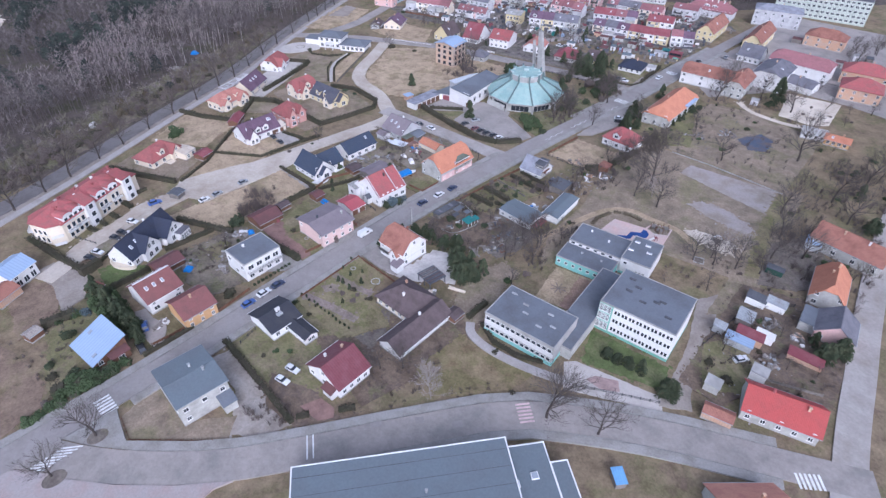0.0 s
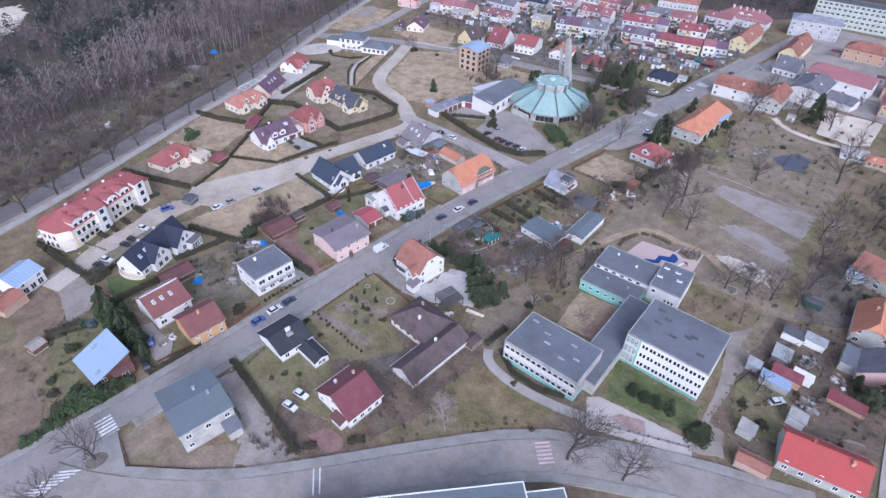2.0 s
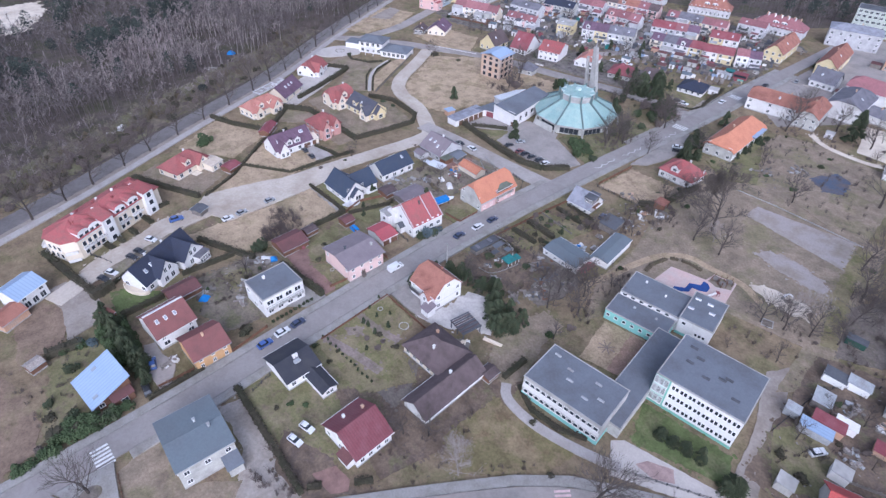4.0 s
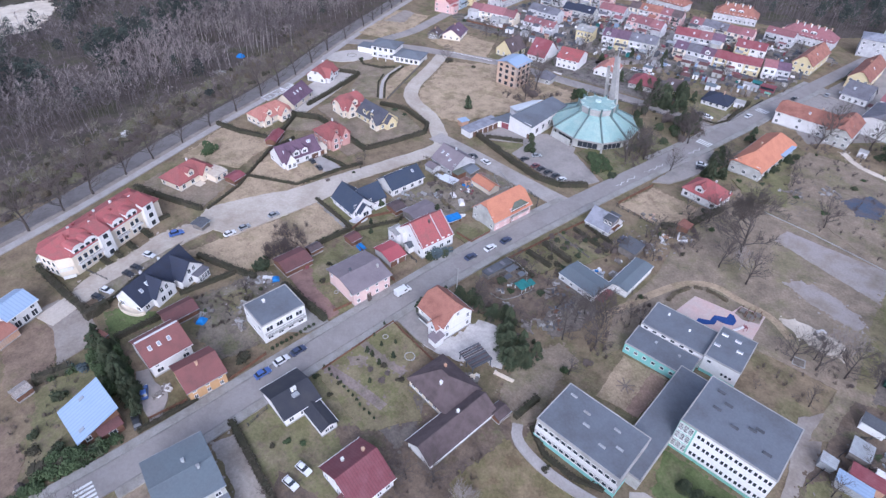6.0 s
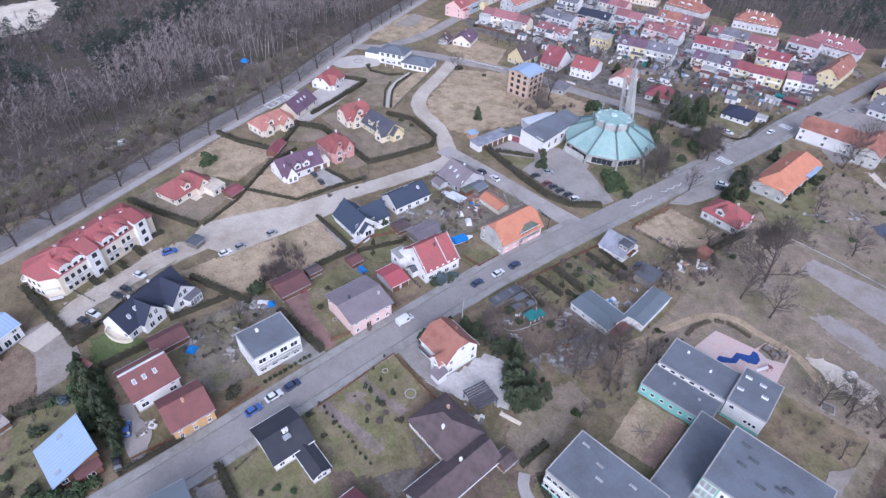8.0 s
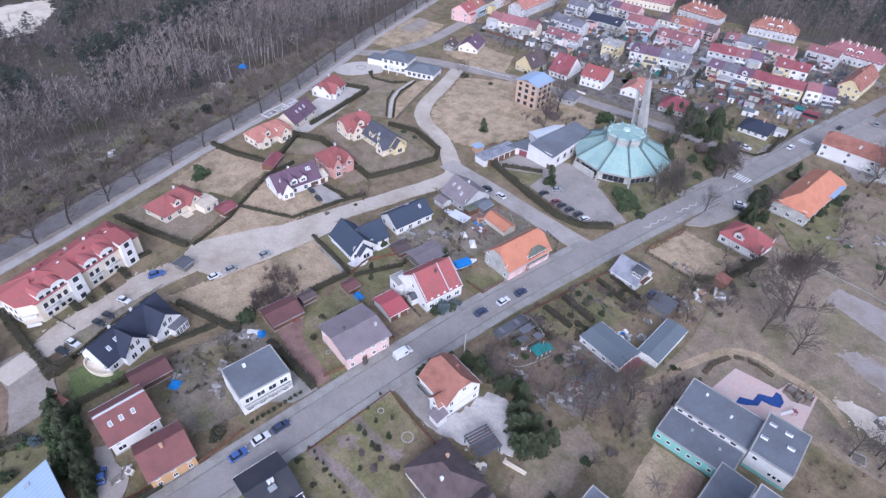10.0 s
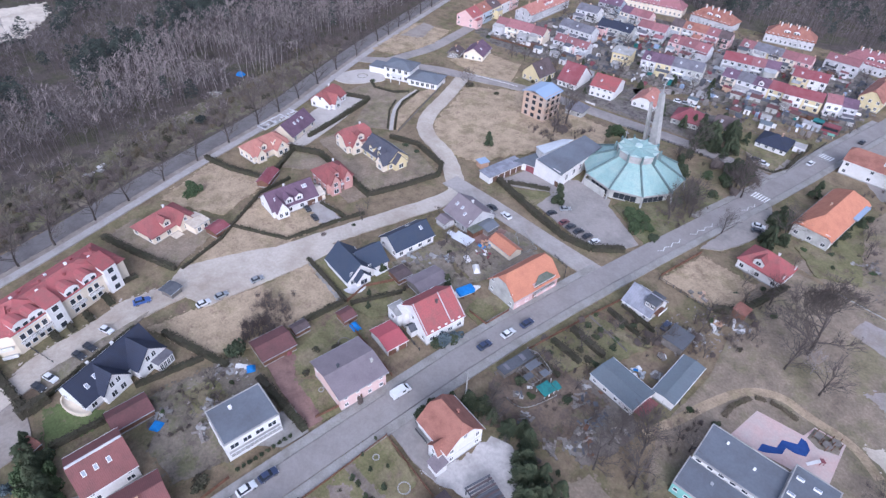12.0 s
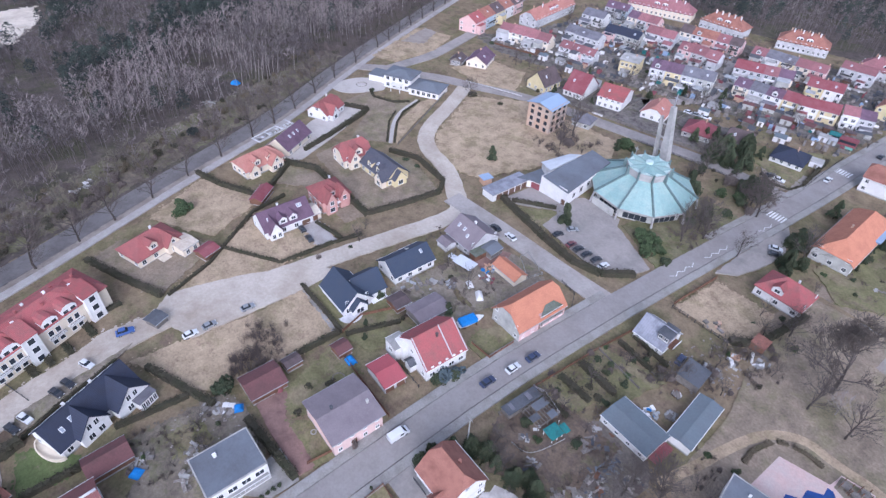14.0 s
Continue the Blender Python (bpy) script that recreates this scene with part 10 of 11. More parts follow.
for i, (x, y, s) in enumerate(((-152.0, 14.4, 0.8), (-149.2, 13.6, 0.95), (-145.6, 15.0, 1.0), (-142.0, 14.4, 1.05), (-138.6, 15.6, 1.0), (-135.4, 15.0, 1.05), (-132.5, 15.9, 0.9), (-129.5, 15.8, 0.9), (-126.5, 15.6, 0.8), (-123.5, 15.6, 0.7),
    (-111.0, 86.0, 0.7), (-111.2, 89.0, 0.7), (-109.5, 93.0, 0.8), (-107.5, 96.5, 0.8), (-104.5, 98.5, 0.9), (-101.0, 98.0, 0.8), (-97.0, 99.0, 0.8), (-95.0, 102.0, 0.7), (-92.0, 100.5, 0.9), (-89.5, 97.0, 1.0), (-86.8, 94.5, 1.0), (-84.2, 97.8, 1.05), (-81.2, 94.8, 1.0), (-83.0, 91.8, 0.95), (-80.0, 98.5, 0.8),
    (-34.2, 98.4, 0.55), (-31.4, 99.0, 0.6), (-28.4, 99.5, 0.7), (-20.4, 98.0, 1.05), (-37.0, 98.0, 0.5), (-128.5, 213.2, 0.6), (-170, 264, 0.7), (-197, 268, 0.6), (-139.5, 262, 0.9), (-155, 271, 0.8), (-143, 257.5, 0.9), (-206.5, 240.5, 0.5), (-150, 245, 1.1), (-144, 247, 1.1), (-139, 246, 1.0), (-152, 252, 1.1), (-100.8, 212, 1.0), (-98.5, 208, 0.9), (-97.5, 215, 0.8), (-151, 257.6, 1.3), (-146, 262, 1.3), (-129.5, 237.5, 1.3), (-125.2, 238.0, 1.2), (-145.8, 249, 1.25), (-139.7, 252, 1.2), (-103.5, 222.5, 1.3), (-104.5, 249, 1.1),
    (2.5, 137, 0.9), (4.5, 141, 1.0), (-1.5, 139.5, 0.7), (-5, 205, 0.9), (5, 215, 1.0), (-14, 224, 0.9), (-2, 238, 1.0), (-88, 246, 0.6), (-88.5, 240, 0.6), (-88.5, 234, 0.6), (-88.0, 228, 0.55))):
    plant_tree(ROUND[i % 4] if i % 3 or s > 1.2 else CONIFERS[i % 3], x, y, s * rng.uniform(0.9, 1.12), 83 * i, GREEN + (" in a dense row" if i < 25 else " standing in the grounds"), category="conifer", name="conifer")
for i, (x, y, s) in enumerate(((-152.7, 170.0, 1.6), (-194.6, 174.3, 1.25), (-146.8, 93.0, 0.5), (-152.0, 58.7, 0.8), (-142.0, 115.8, 0.85), (-150.6, 95.5, 0.5), (-174.9, 220.6, 0.9), (-157, 103.5, 0.6))):
    plant_tree(CONES[i % 2], x, y, s, 40 * i, "dark cone-shaped evergreen shrub", category="shrub", name="shrub")
for i, (x, y, r, h, m) in enumerate(((-173.5, 224.5, 4.0, 4.4, "ivy"), (-148.5, 253.5, 3.2, 6.0, "needle"), (-144.2, 262, 2.8, 5.0, "needle"), (-124.4, 239.5, 2.6, 3.4, "brush"), (-140.1, 221.5, 3.0, 5.0, "needle"), (-128.6, 231, 2.6, 3.6, "ivy"), (-128, 236, 3.0, 3.5, "brush"), (-136, 236.5, 3.2, 4.0, "brush"), (-133.5, 186, 3.4, 3.6, "ivy"), (-130, 205, 2.4, 2.6, "ivy"), (-122, 182, 2.2, 2.2, "needle"), (-225.5, 72.0, 3.6, 3.6, "ivy"), (-128.4, 180.2, 3.2, 3.6, "ivy"), (-131.5, 183.8, 2.8, 3.2, "ivy"), (-126.0, 184.5, 2.2, 2.6, "ivy"), (-124, 236, 2.2, 3.0, "needle"), (-129, 212, 2.2, 2.4, "ivy"), (-127, 229, 2.4, 3.0, "needle"), (-125.8, 219, 2.4, 2.6, "needle"), (-142.5, 224.5, 2.2, 3.0, "needle"),
    (-123.3, 40.2, 2.3, 2.2, "hedge"), (-107.5, 122.5, 1.1, 1.4, "needle"), (-103.8, 129.6, 1.2, 1.3, "hedge"), (-99.6, 137.2, 1.3, 1.5, "needle"), (-104.5, 137.6, 1.0, 1.1, "brush"), (-97.2, 143.6, 1.4, 1.6, "brush"), (-101.5, 147.2, 1.2, 1.4, "needle"), (-94.2, 147.8, 1.5, 1.8, "brush"), (-89.0, 158.0, 1.6, 1.8, "brush"), (-105.2, 110.6, 1.7, 2.3, "needle"), (-119.6, -4.6, 2.0, 2.5, "ivy"), (-118.6, -1.2, 2.1, 2.7, "ivy"), (-118.2, 2.0, 1.9, 2.4, "ivy"), (-119.4, -8.2, 1.3, 1.7, "brush"), (-151.4, 58.2, 3.0, 4.2, "needle"), (-125.6, 101.0, 2.2, 2.0, "needle"), (-125.0, 105.0, 2.4, 2.2, "needle"), (-223.0, 70.4, 2.6, 2.8, "ivy"), (-117.1, -12.6, 2.0, 1.8, "ivy"), (-117.8, -7.6, 2.2, 1.8, "ivy"), (-87.5, 236, 1.8, 2.0, "needle"), (-86.8, 246, 1.8, 2.2, "needle"), (-87, 252, 1.8, 2.2, "needle"), (-119.6, 2.4, 3.0, 2.8, "ivy"), (-119.2, 6.6, 2.6, 2.8, "needle"), (-121.2, -1.2, 3.0, 2.8, "ivy"), (-119.5, 9.6, 2.0, 2.0, "ivy"), (-124.0, -0.6, 2.0, 2.0, "needle"), (-126.5, -4.5, 1.8, 1.6, "hedge"), (-138.4, 2.3, 1.7, 2.0, "needle"),
    (-145.5, 3.1, 1.8, 1.7, "ivy"), (-144.9, 6.8, 1.8, 1.9, "ivy"), (-130.9, -3.9, 1.3, 1.5, "needle"), 
    (-96.5, 38.5, 1.0, 1.2, "ivy"), (-94.0, 41.0, 0.9, 1.0, "ivy"), (-97.5, 35.5, 0.8, 0.9, "hedge"), (-101.5, 52.0, 0.8, 1.0, "hedge"), (-108.5, 137.5, 1.3, 1.6, "needle"), (-105.5, 139.0, 1.2, 1.5, "needle"), (-104.5, 136.0, 1.2, 1.5, "needle"), (-100.5, 128.6, 1.5, 1.8, "hedge"), (-139.5, 79.5, 1.6, 0.8, "hedge"), (-141.5, 75.0, 1.2, 0.8, "hedge"), (-136.5, 70.0, 1.3, 1.0, "hedge"),
    (-230, 107, 1.4, 1.2, "hedge"), (-236, 97, 1.5, 1.2, "hedge"), (-206, 148.5, 1.4, 1.0, "needle"), (-212, 147.5, 1.6, 1.2, "needle"), (-267, 166, 1.5, 1.4, "needle"), (-240, 201, 2.6, 2.2, "hedge"), (-187, 207, 3.0, 3.0, "brush"), (-192, 208, 2.6, 2.6, "brush"), (-227.5, 206, 1.6, 1.2, "hedge"), (-222, 228, 2.0, 2.0, "hedge"), (-228, 229, 1.8, 1.8, "hedge"),
    (-170, 225, 1.6, 1.6, "needle"), (-96, 146, 1.4, 1.4, "hedge"), (-57.5, 78.5, 1.2, 1.0, "hedge"), (-46.5, 71.8, 1.0, 1.0, "hedge"), (-5, 115, 1.8, 1.6, "hedge"), (8.5, 112, 1.6, 1.6, "needle"), (-12, 112, 1.8, 1.8, "hedge"), (-89.5, 205, 1.6, 1.6, "needle"))):
    bush(x, y, r, h, m, {"ivy": "rounded green shrub on the lawn", "hedge": "low brown winter shrub on grass", "needle": "dark evergreen shrub in a garden", "brush": "tangle of bare brown brushwood"}[m], i)
for i, (x, y, s) in enumerate(((-106.6, 69.9, 0.36), (-105.2, 73.2, 0.3), (-107.1, 66.0, 0.42), (-105.4, 66.3, 0.42), (-101.8, 70.2, 0.45), (-102.2, 66.2, 0.42), (-110.4, 70.2, 0.3), (-112.0, 74.4, 0.3), (-99.0, 61.4, 0.35))):
    plant_tree(CONES[i % 2], x, y, s, 61 * i, "slim dark evergreen in the garden lawn", category="shrub", name="shrub")
for i, (x, y, r, h, m) in enumerate(((-100.7, 66.6, 1.2, 1.2, "hedge"), (-101.8, 63.4, 1.0, 1.1, "brush"), (-108.1, 51.9, 0.9, 1.1, "needle"), (-103.1, 55.3, 0.7, 0.9, "hedge"), (-97.6, 63.9, 1.2, 1.0, "brush"), (-94.9, 67.3, 1.2, 1.2, "hedge"), (-98.4, 66.0, 1.0, 0.8, "brush"), (-106.4, 62.6, 0.6, 0.5, "hedge"))):
    bush(x, y, r, h, m, "low brown winter shrub in a garden bed" if m != "needle" else "dark evergreen shrub in a garden", i)
for i in range(13):
    t = i / 12
    bush(-109.4 + 19.5 * t, 55.2 + 1.2 * t + rng.uniform(-0.3, 0.3), 0.4, rng.uniform(1.0, 1.6), "needle", "small dark conifer in a garden row", i)

for i in range(10):
    bush(-122.3 - 0.1 * i, 47.6 + 1.35 * i, 0.62, 0.95, "needle", "clipped round evergreen beside the pavement", i)
for i in range(12):
    bush(-147.0 + 1.3 * i, (12.0 if i % 3 else 17.0) + 0.04 * i, 1.6 + 0.2 * (i % 3), 2.8 + 0.4 * (i % 4), "ivy" if i % 4 else "needle", "dense green shrub filling the conifer row", i)
for i, (x, y, r, h, m) in enumerate(((-143.5, 9.0, 1.8, 2.2, "bluebush"), (-145.6, 6.4, 1.7, 2.0, "bluebush"), (-138.0, 3.4, 1.6, 2.2, "needle"), (-131.2, -3.4, 1.2, 1.6, "needle"))):
    bush(x, y, r, h, m, "broad evergreen shrub on the lawn", i)
for i, (x, y, r, h) in enumerate(((-118.6, -2.6, 2.2, 3.0), (-117.8, 0.6, 2.4, 3.4), (-117.9, 4.0, 2.3, 3.2), (-118.9, 7.2, 2.0, 2.8), (-121.0, -1.2, 2.2, 3.2), (-120.4, 2.4, 2.4, 3.4), (-116.9, -5.6, 1.8, 2.2), (-116.8, -10.6, 1.8, 2.0), (-122.4, 9.6, 1.5, 2.2))):
    bush(x, y, r, h, "ivy", "dense green shrub below the blue-roofed house", i)
for i, (x, y, r, h, m) in enumerate(((-131.1, 183.6, 2.2, 2.6, "needle"), (-127.0, 184.6, 2.0, 2.4, "needle"), (-135.0, 185.0, 2.0, 2.2, "hedge"), (-129.8, 187.2, 2.2, 2.6, "ivy"), (-130.1, 214.6, 2.4, 3.4, "needle"), (-127.4, 209.0, 2.2, 2.6, "hedge"), (-145.3, 227.7, 1.8, 4.6, "needle"), (-146.2, 233.9, 2.0, 4.6, "needle"), (-131.7, 239.1, 2.6, 3.8, "needle"), (-133.8, 228.0, 2.4, 3.2, "ivy"), (-122.0, 226.6, 2.0, 2.8, "brush"))):
    bush(x, y, r, h, m, {"needle": "tall dark evergreen shrub in the churchyard", "ivy": "broad green shrub in the churchyard", "hedge": "brown winter shrub in the churchyard", "brush": "tangle of bare brown brushwood"}[m], i)
bush(-142.5, 115.9, 1.5, 3.4, "needle", "tall dark evergreen shrub beside the shed", 1)
bush(-125.4, 102.5, 2.6, 3.2, "bluebush", "large blue-grey spruce bush before the red-roofed house", 1)
bush(-124.9, 106.2, 2.0, 2.4, "bluebush", "large blue-grey spruce bush before the red-roofed house", 2)

# ==== sheds, yards and clutter ====
house("low shed with a plum-grey sheet roof", -145.2, 111.4, 92, 9.6, 6.6, 2.2, 2.9, "greywood", "mauveroof", name="shed", category="shed", over=0.25)
house("low dark shed beside the board fence", -152.0, 106.5, 92, 4.5, 5.0, 2.0, 2.5, "wood", "brownroof", name="shed", category="shed", over=0.2)
house("low white annex with a flat roof behind the red-roofed house", -138.6, 97.6, 90, 4.0, 4.5, 4.4, 4.7, "white", "concrete", name="annex", category="annex", over=0.1, wins=(("l", 1, 2.0, 1.4, 1.4),))
house("small dark-roofed carport on posts", -180.9, 51.9, 118, 3.4, 3.7, 2.3, 2.7, "greywood", "darkfelt", name="carport", category="carport", over=0.4)
house("white-walled house with a pale blue roof and large windows", -172.0, 0.0, 118, 8.0, 8.0, 4.6, 6.4, "white", "bluesheet", wins=(("f", 3, 0.6, 1.6, 1.9), ("f", 2, 3.1, 1.2, 1.2)))
house("brick-red shed behind the white house", -165.5, -5.0, 118, 7.0, 6.0, 2.6, 4.0, "brick", "rustroof", name="shed", category="shed", over=0.2)
house("small dark wooden garden hut", -144.2, -3.4, 110, 3.6, 3.0, 2.0, 2.5, "wood", "rubble", name="hut", category="hut", over=0.15)
house("small red-brown wooden garden hut", -150.8, 14.2, 118, 3.2, 4.2, 2.0, 2.6, "wood", "rustroof", name="hut", category="hut", over=0.15)
house("low dark shed behind the plum-grey house", -155.0, 141.0, 98, 5.0, 5.0, 2.2, 2.9, "greywood", "bitumen", name="shed", category="shed", over=0.2)
fr_ = thing("shed", -109.5, 112.7, 0, "long low lean-to with a dark olive felt roof", "shed")
part("wall", box(-1.3, -4.9, 0, 1.3, 4.9, 2.0), "greywood", fr_)
bm = bmesh.new()
add_slab(bm, ((-1.5, -5.1, 2.1), (1.5, -5.1, 2.35), (1.5, 5.1, 2.35), (-1.5, 5.1, 2.1)), 0.14)
part("roof", bm, "darkfelt", fr_)
for y0, y1 in ((-3.6, -2.6), (1.4, 2.6)):
    part("roof_patch", box(-1.0, y0, 2.34, 0.9, y1, 2.40), "greyroof", fr_)
pg = thing("trellis", -104.8, 114.2, 0, "dark timber trellis over a cluttered yard", "trellis")
for x_ in (-2.5, 2.5):
    for y_ in (-3.2, 0.0, 3.2):
        part("post", box(x_ - 0.07, y_ - 0.07, 0, x_ + 0.07, y_ + 0.07, 2.0), "greywood", pg)
    part("beam", box(x_ - 0.08, -3.4, 2.0, x_ + 0.08, 3.4, 2.14), "greywood", pg)
for k in range(9):
    part("slat", box(-2.8, -3.3 + 0.82 * k, 2.14, 2.8, -3.2 + 0.82 * k, 2.24), "greywood", pg)
for x0, x1, y0, y1, m_ in ((-2.7, -0.6, -0.7, 3.3, "bitumen"), (-0.5, 1.1, -3.3, -0.9, "darkfelt"), (0.9, 2.7, 0.8, 2.9, "bitumen")):
    part("cover_sheet", box(x0, y0, 2.25, x1, y1, 2.28), m_, pg)
tg = thing("shack", -99.7, 114.0, -2, "small open shack with a torn teal sheet roof", "shack")
for x_ in (-1.35, 1.35):
    for y_ in (-2.2, -0.7, 0.8, 2.2):
        part("post", box(x_ - 0.08, y_ - 0.08, 0, x_ + 0.08, y_ + 0.08, 1.85 if x_ > 0 else 2.05), "white", tg)
bm = bmesh.new()
add_slab(bm, ((-1.6, -2.5, 2.12), (1.6, -2.5, 1.9), (1.6, 1.1, 1.9), (-1.6, 1.1, 2.12)), 0.08)
part("roof", bm, "teal", tg)
bm = bmesh.new()
add_slab(bm, ((-0.4, 1.16, 2.2), (1.9, 1.16, 1.98), (1.9, 2.7, 2.02), (-0.4, 2.7, 2.26)), 0.08)
part("roof", bm, "teal", tg)
part("back_wall", box(-1.45, -2.4, 0, -1.35, 1.0, 1.9), "greywood", tg)
part("bench", box(-1.2, -1.8, 0, -0.5, 0.8, 0.8), "greywood", tg)
fence([(-111.4, 118.4), (-108.8, 119.5), (-102.8, 118.3)], 1.5, "palegrey", "thin pale board wall beside the yard", 2.4, True)
fence(smooth([(-103.5, 104.7), (-99.9, 105.3), (-98.4, 108.5), (-97.5, 114.8)], 2), 0.7, "concrete", "low curved concrete wall round the yard", 1.6, True)
cn = thing("canopy", -82.9, 129.0, 4, "low slatted canopy painted red-brown beside the shed", "canopy")
for k in range(12):
    part("slat", box(-1.2, -3.1 + 0.52 * k, 1.5, 1.2, -2.72 + 0.52 * k, 1.58), "winered", cn)
for x_ in (-1.05, 1.05):
    part("beam", box(x_ - 0.07, -3.15, 1.36, x_ + 0.07, 3.1, 1.5), "wood", cn)
    for y_ in (-2.9, 0.0, 2.9):
        part("post", box(x_ - 0.06, y_ - 0.06, 0, x_ + 0.06, y_ + 0.06, 1.36), "wood", cn)
for lab, x, y, yw, lx, ly, h, wm, rm in (
    ("small grey hut of sheet metal", -21.0, 127.0, 100, 2.6, 3.0, 2.2, "tin", "tin"), ("white shed with a pale flat roof", -13.8, 107.5, 98, 3.2, 3.4, 2.4, "greywall", "concrete"), ("white box shed with a flat roof", -7.3, 118.8, 98, 3.2, 3.6, 2.6, "white", "concrete"),
    ("lean-to with a pale blue sheet roof", -15.2, 125.6, 100, 3.0, 6.6, 2.2, "tin", "bluesheet"), ("brick lean-to with a red roof", -14.0, 129.4, 100, 3.4, 6.6, 2.4, "brick", "winered"), ("white trailer box parked on grass", -11.2, 132.2, 100, 2.4, 4.4, 2.2, "white", "white"),
    ("weathered garden greenhouse with a pale frame", -17.6, 135.4, 100, 5.0, 4.0, 2.2, "greywood", "tin"), ("white glazed greenhouse beside the fence", -18.4, 144.8, 98, 3.4, 5.0, 2.2, "frame", "darkfelt"), ("white-framed greenhouse beside the path", -13.6, 146.6, 98, 3.2, 5.0, 2.2, "frame", "tin"),
    ("dark garage with a grey felt roof", -3.2, 147.2, 98, 7.5, 8.0, 2.8, "greywall", "bitumen"), ("dark green sheet-metal shed on grass", -19.6, 161.6, 100, 2.2, 4.6, 1.9, "darkgreen", "darkfelt"), ("pale blue tent on the grass", -16.0, 182.8, 98, 4.2, 4.2, 2.6, "tin", "bluesheet"), ("row of red pots on a terrace wall", -1.0, 132.6, 98, 3.4, 8.0, 1.4, "brick", "winered"),
    ("blue-roofed hut beside the hall", -16.9, 70.6, 52, 2.2, 3.4, 1.9, "greywood", "brightblue"), ("grey low shed among the allotments", -91.5, 152.5, 98, 6.5, 5.5, 2.2, "greywood", "darkfelt"), ("red-brown shed at the field edge", -87.6, 175.5, 95, 4.0, 3.4, 2.2, "wood", "rustroof"), 
):
    e = thing("shed", x, y, yw, lab, "shed")
    part("wall", box(-lx / 2, -ly / 2, 0, lx / 2, ly / 2, h), wm, e)
    bm = bmesh.new()
    add_slab(bm, ((-lx / 2 - 0.2, -ly / 2 - 0.2, h + 0.18), (lx / 2 + 0.2, -ly / 2 - 0.2, h + 0.18), (lx / 2 + 0.2, ly / 2 + 0.2, h + 0.5), (-lx / 2 - 0.2, ly / 2 + 0.2, h + 0.5)), 0.12)
    part("roof", bm, rm, e)
    part("door", box(-0.45, -ly / 2 - 0.05, 0.05, 0.45, -ly / 2 + 0.02, 1.95 if h > 2 else 1.2), "greywood", e)


def heap(x, y, r, label, mats=("rubble", "greywood", "tin"), n=16, seed=0, h=0.9):
    """Loose boards, blocks and sheets lying over one another."""
    g = random.Random(seed)
    e = thing("junk_heap", x, y, g.uniform(0, 180), label, "junk heap")
    for k, m in enumerate(mats):
        bm = bmesh.new()
        for i in range(n // len(mats)):
            a, d = g.uniform(0, 6.28), r * math.sqrt(g.random())
            c = Vector((d * math.cos(a), d * math.sin(a), 0))
            sx, sy, sz = g.uniform(0.2, 1.0), g.uniform(0.15, 0.6), g.uniform(0.1, h)
            vs = add_box(bm, -sx, -sy, 0, sx, sy, sz)
            mt = Matrix.Translation(c) @ Matrix.Rotation(g.uniform(0, 3.14), 4, "Z")
            for v in vs:
                v.co = mt @ v.co
        tagged(part(("block", "board", "sheet")[k % 3], bm, m, e), kind="stuff")
    return e


for i, (x, y, r, mt) in enumerate(((-146.0, 57.6, 1.8, ("white", "greywood", "rubble")), (-148.6, 54.5, 2.2, ("rubble", "greywood", "concrete")), (-143.6, 38.5, 2.0, ("concrete", "greywood", "rubble")), (-156.5, 113.5, 2.8, ("rubble", "greywood", "tin")), (-154.0, 118.0, 2.5, ("concrete", "greywood", "rubble")), (-151.0, 122.0, 2.5, ("rubble", "tin", "greywood")),
    (-149.0, 136.0, 2.2, ("bluetarp", "brick", "tin")), (-146.5, 132.5, 2.2, ("white", "greywood", "winered")), (-93.6, 118.5, 2.4, ("greywood", "rubble", "darkfelt")), (-97.0, 104.5, 2.0, ("greywood", "concrete", "darkfelt")), (-88.0, 166.5, 2.6, ("white", "brick", "concrete")), (-84.5, 171.5, 2.4, ("concrete", "rubble", "white")), (-90.0, 158.5, 2.6, ("greywood", "rubble", "tin")),
    (-126.5, 23.0, 0.9, ("white", "rubble", "greywood")), (-125.4, 20.5, 0.8, ("rubble", "white", "greywood")), (-135.0, 45.5, 2.5, ("rubble", "concrete", "greywood")), (-139.5, 48.5, 2.5, ("concrete", "greywood", "rubble")), (-86.5, 113.0, 2.2, ("greywood", "rubble", "wood")), (-88.5, 105.5, 2.6, ("rubble", "greywood", "greywood")), (-91, 135.5, 2.0, ("tin", "bluetarp", "white")),
    (-78.5, 63.0, 1.2, ("white", "greywood", "concrete")), (-85.0, 81.5, 1.6, ("white", "greywood", "cream")), (-7, 126, 2.5, ("greywood", "rubble", "tin")), (-4, 139, 2.2, ("white", "greywood", "brick")), (-12, 139, 2.4, ("rubble", "greywood", "tin")), (-9, 170, 2.4, ("white", "greywood", "rubble")), (-255.8, 49.8, 2.4, ("white", "greywood", "concrete")), (-253.5, 45.6, 1.6, ("concrete", "white", "rubble")), (-291.5, 102.4, 3.0, ("concrete", "greywood", "rubble")), (-77, 226, 4.5, ("concrete", "greywood", "rubble")), (-68, 238, 4.0, ("rubble", "concrete", "greywood")), (-39, 165, 1.5, ("white", "greywood", "sand")), (-98.5, 172, 2.4, ("greywood", "rubble", "brick")))):
    heap(x, y, r, "heap of boards, blocks and scrap on bare ground", mt, 18, i)
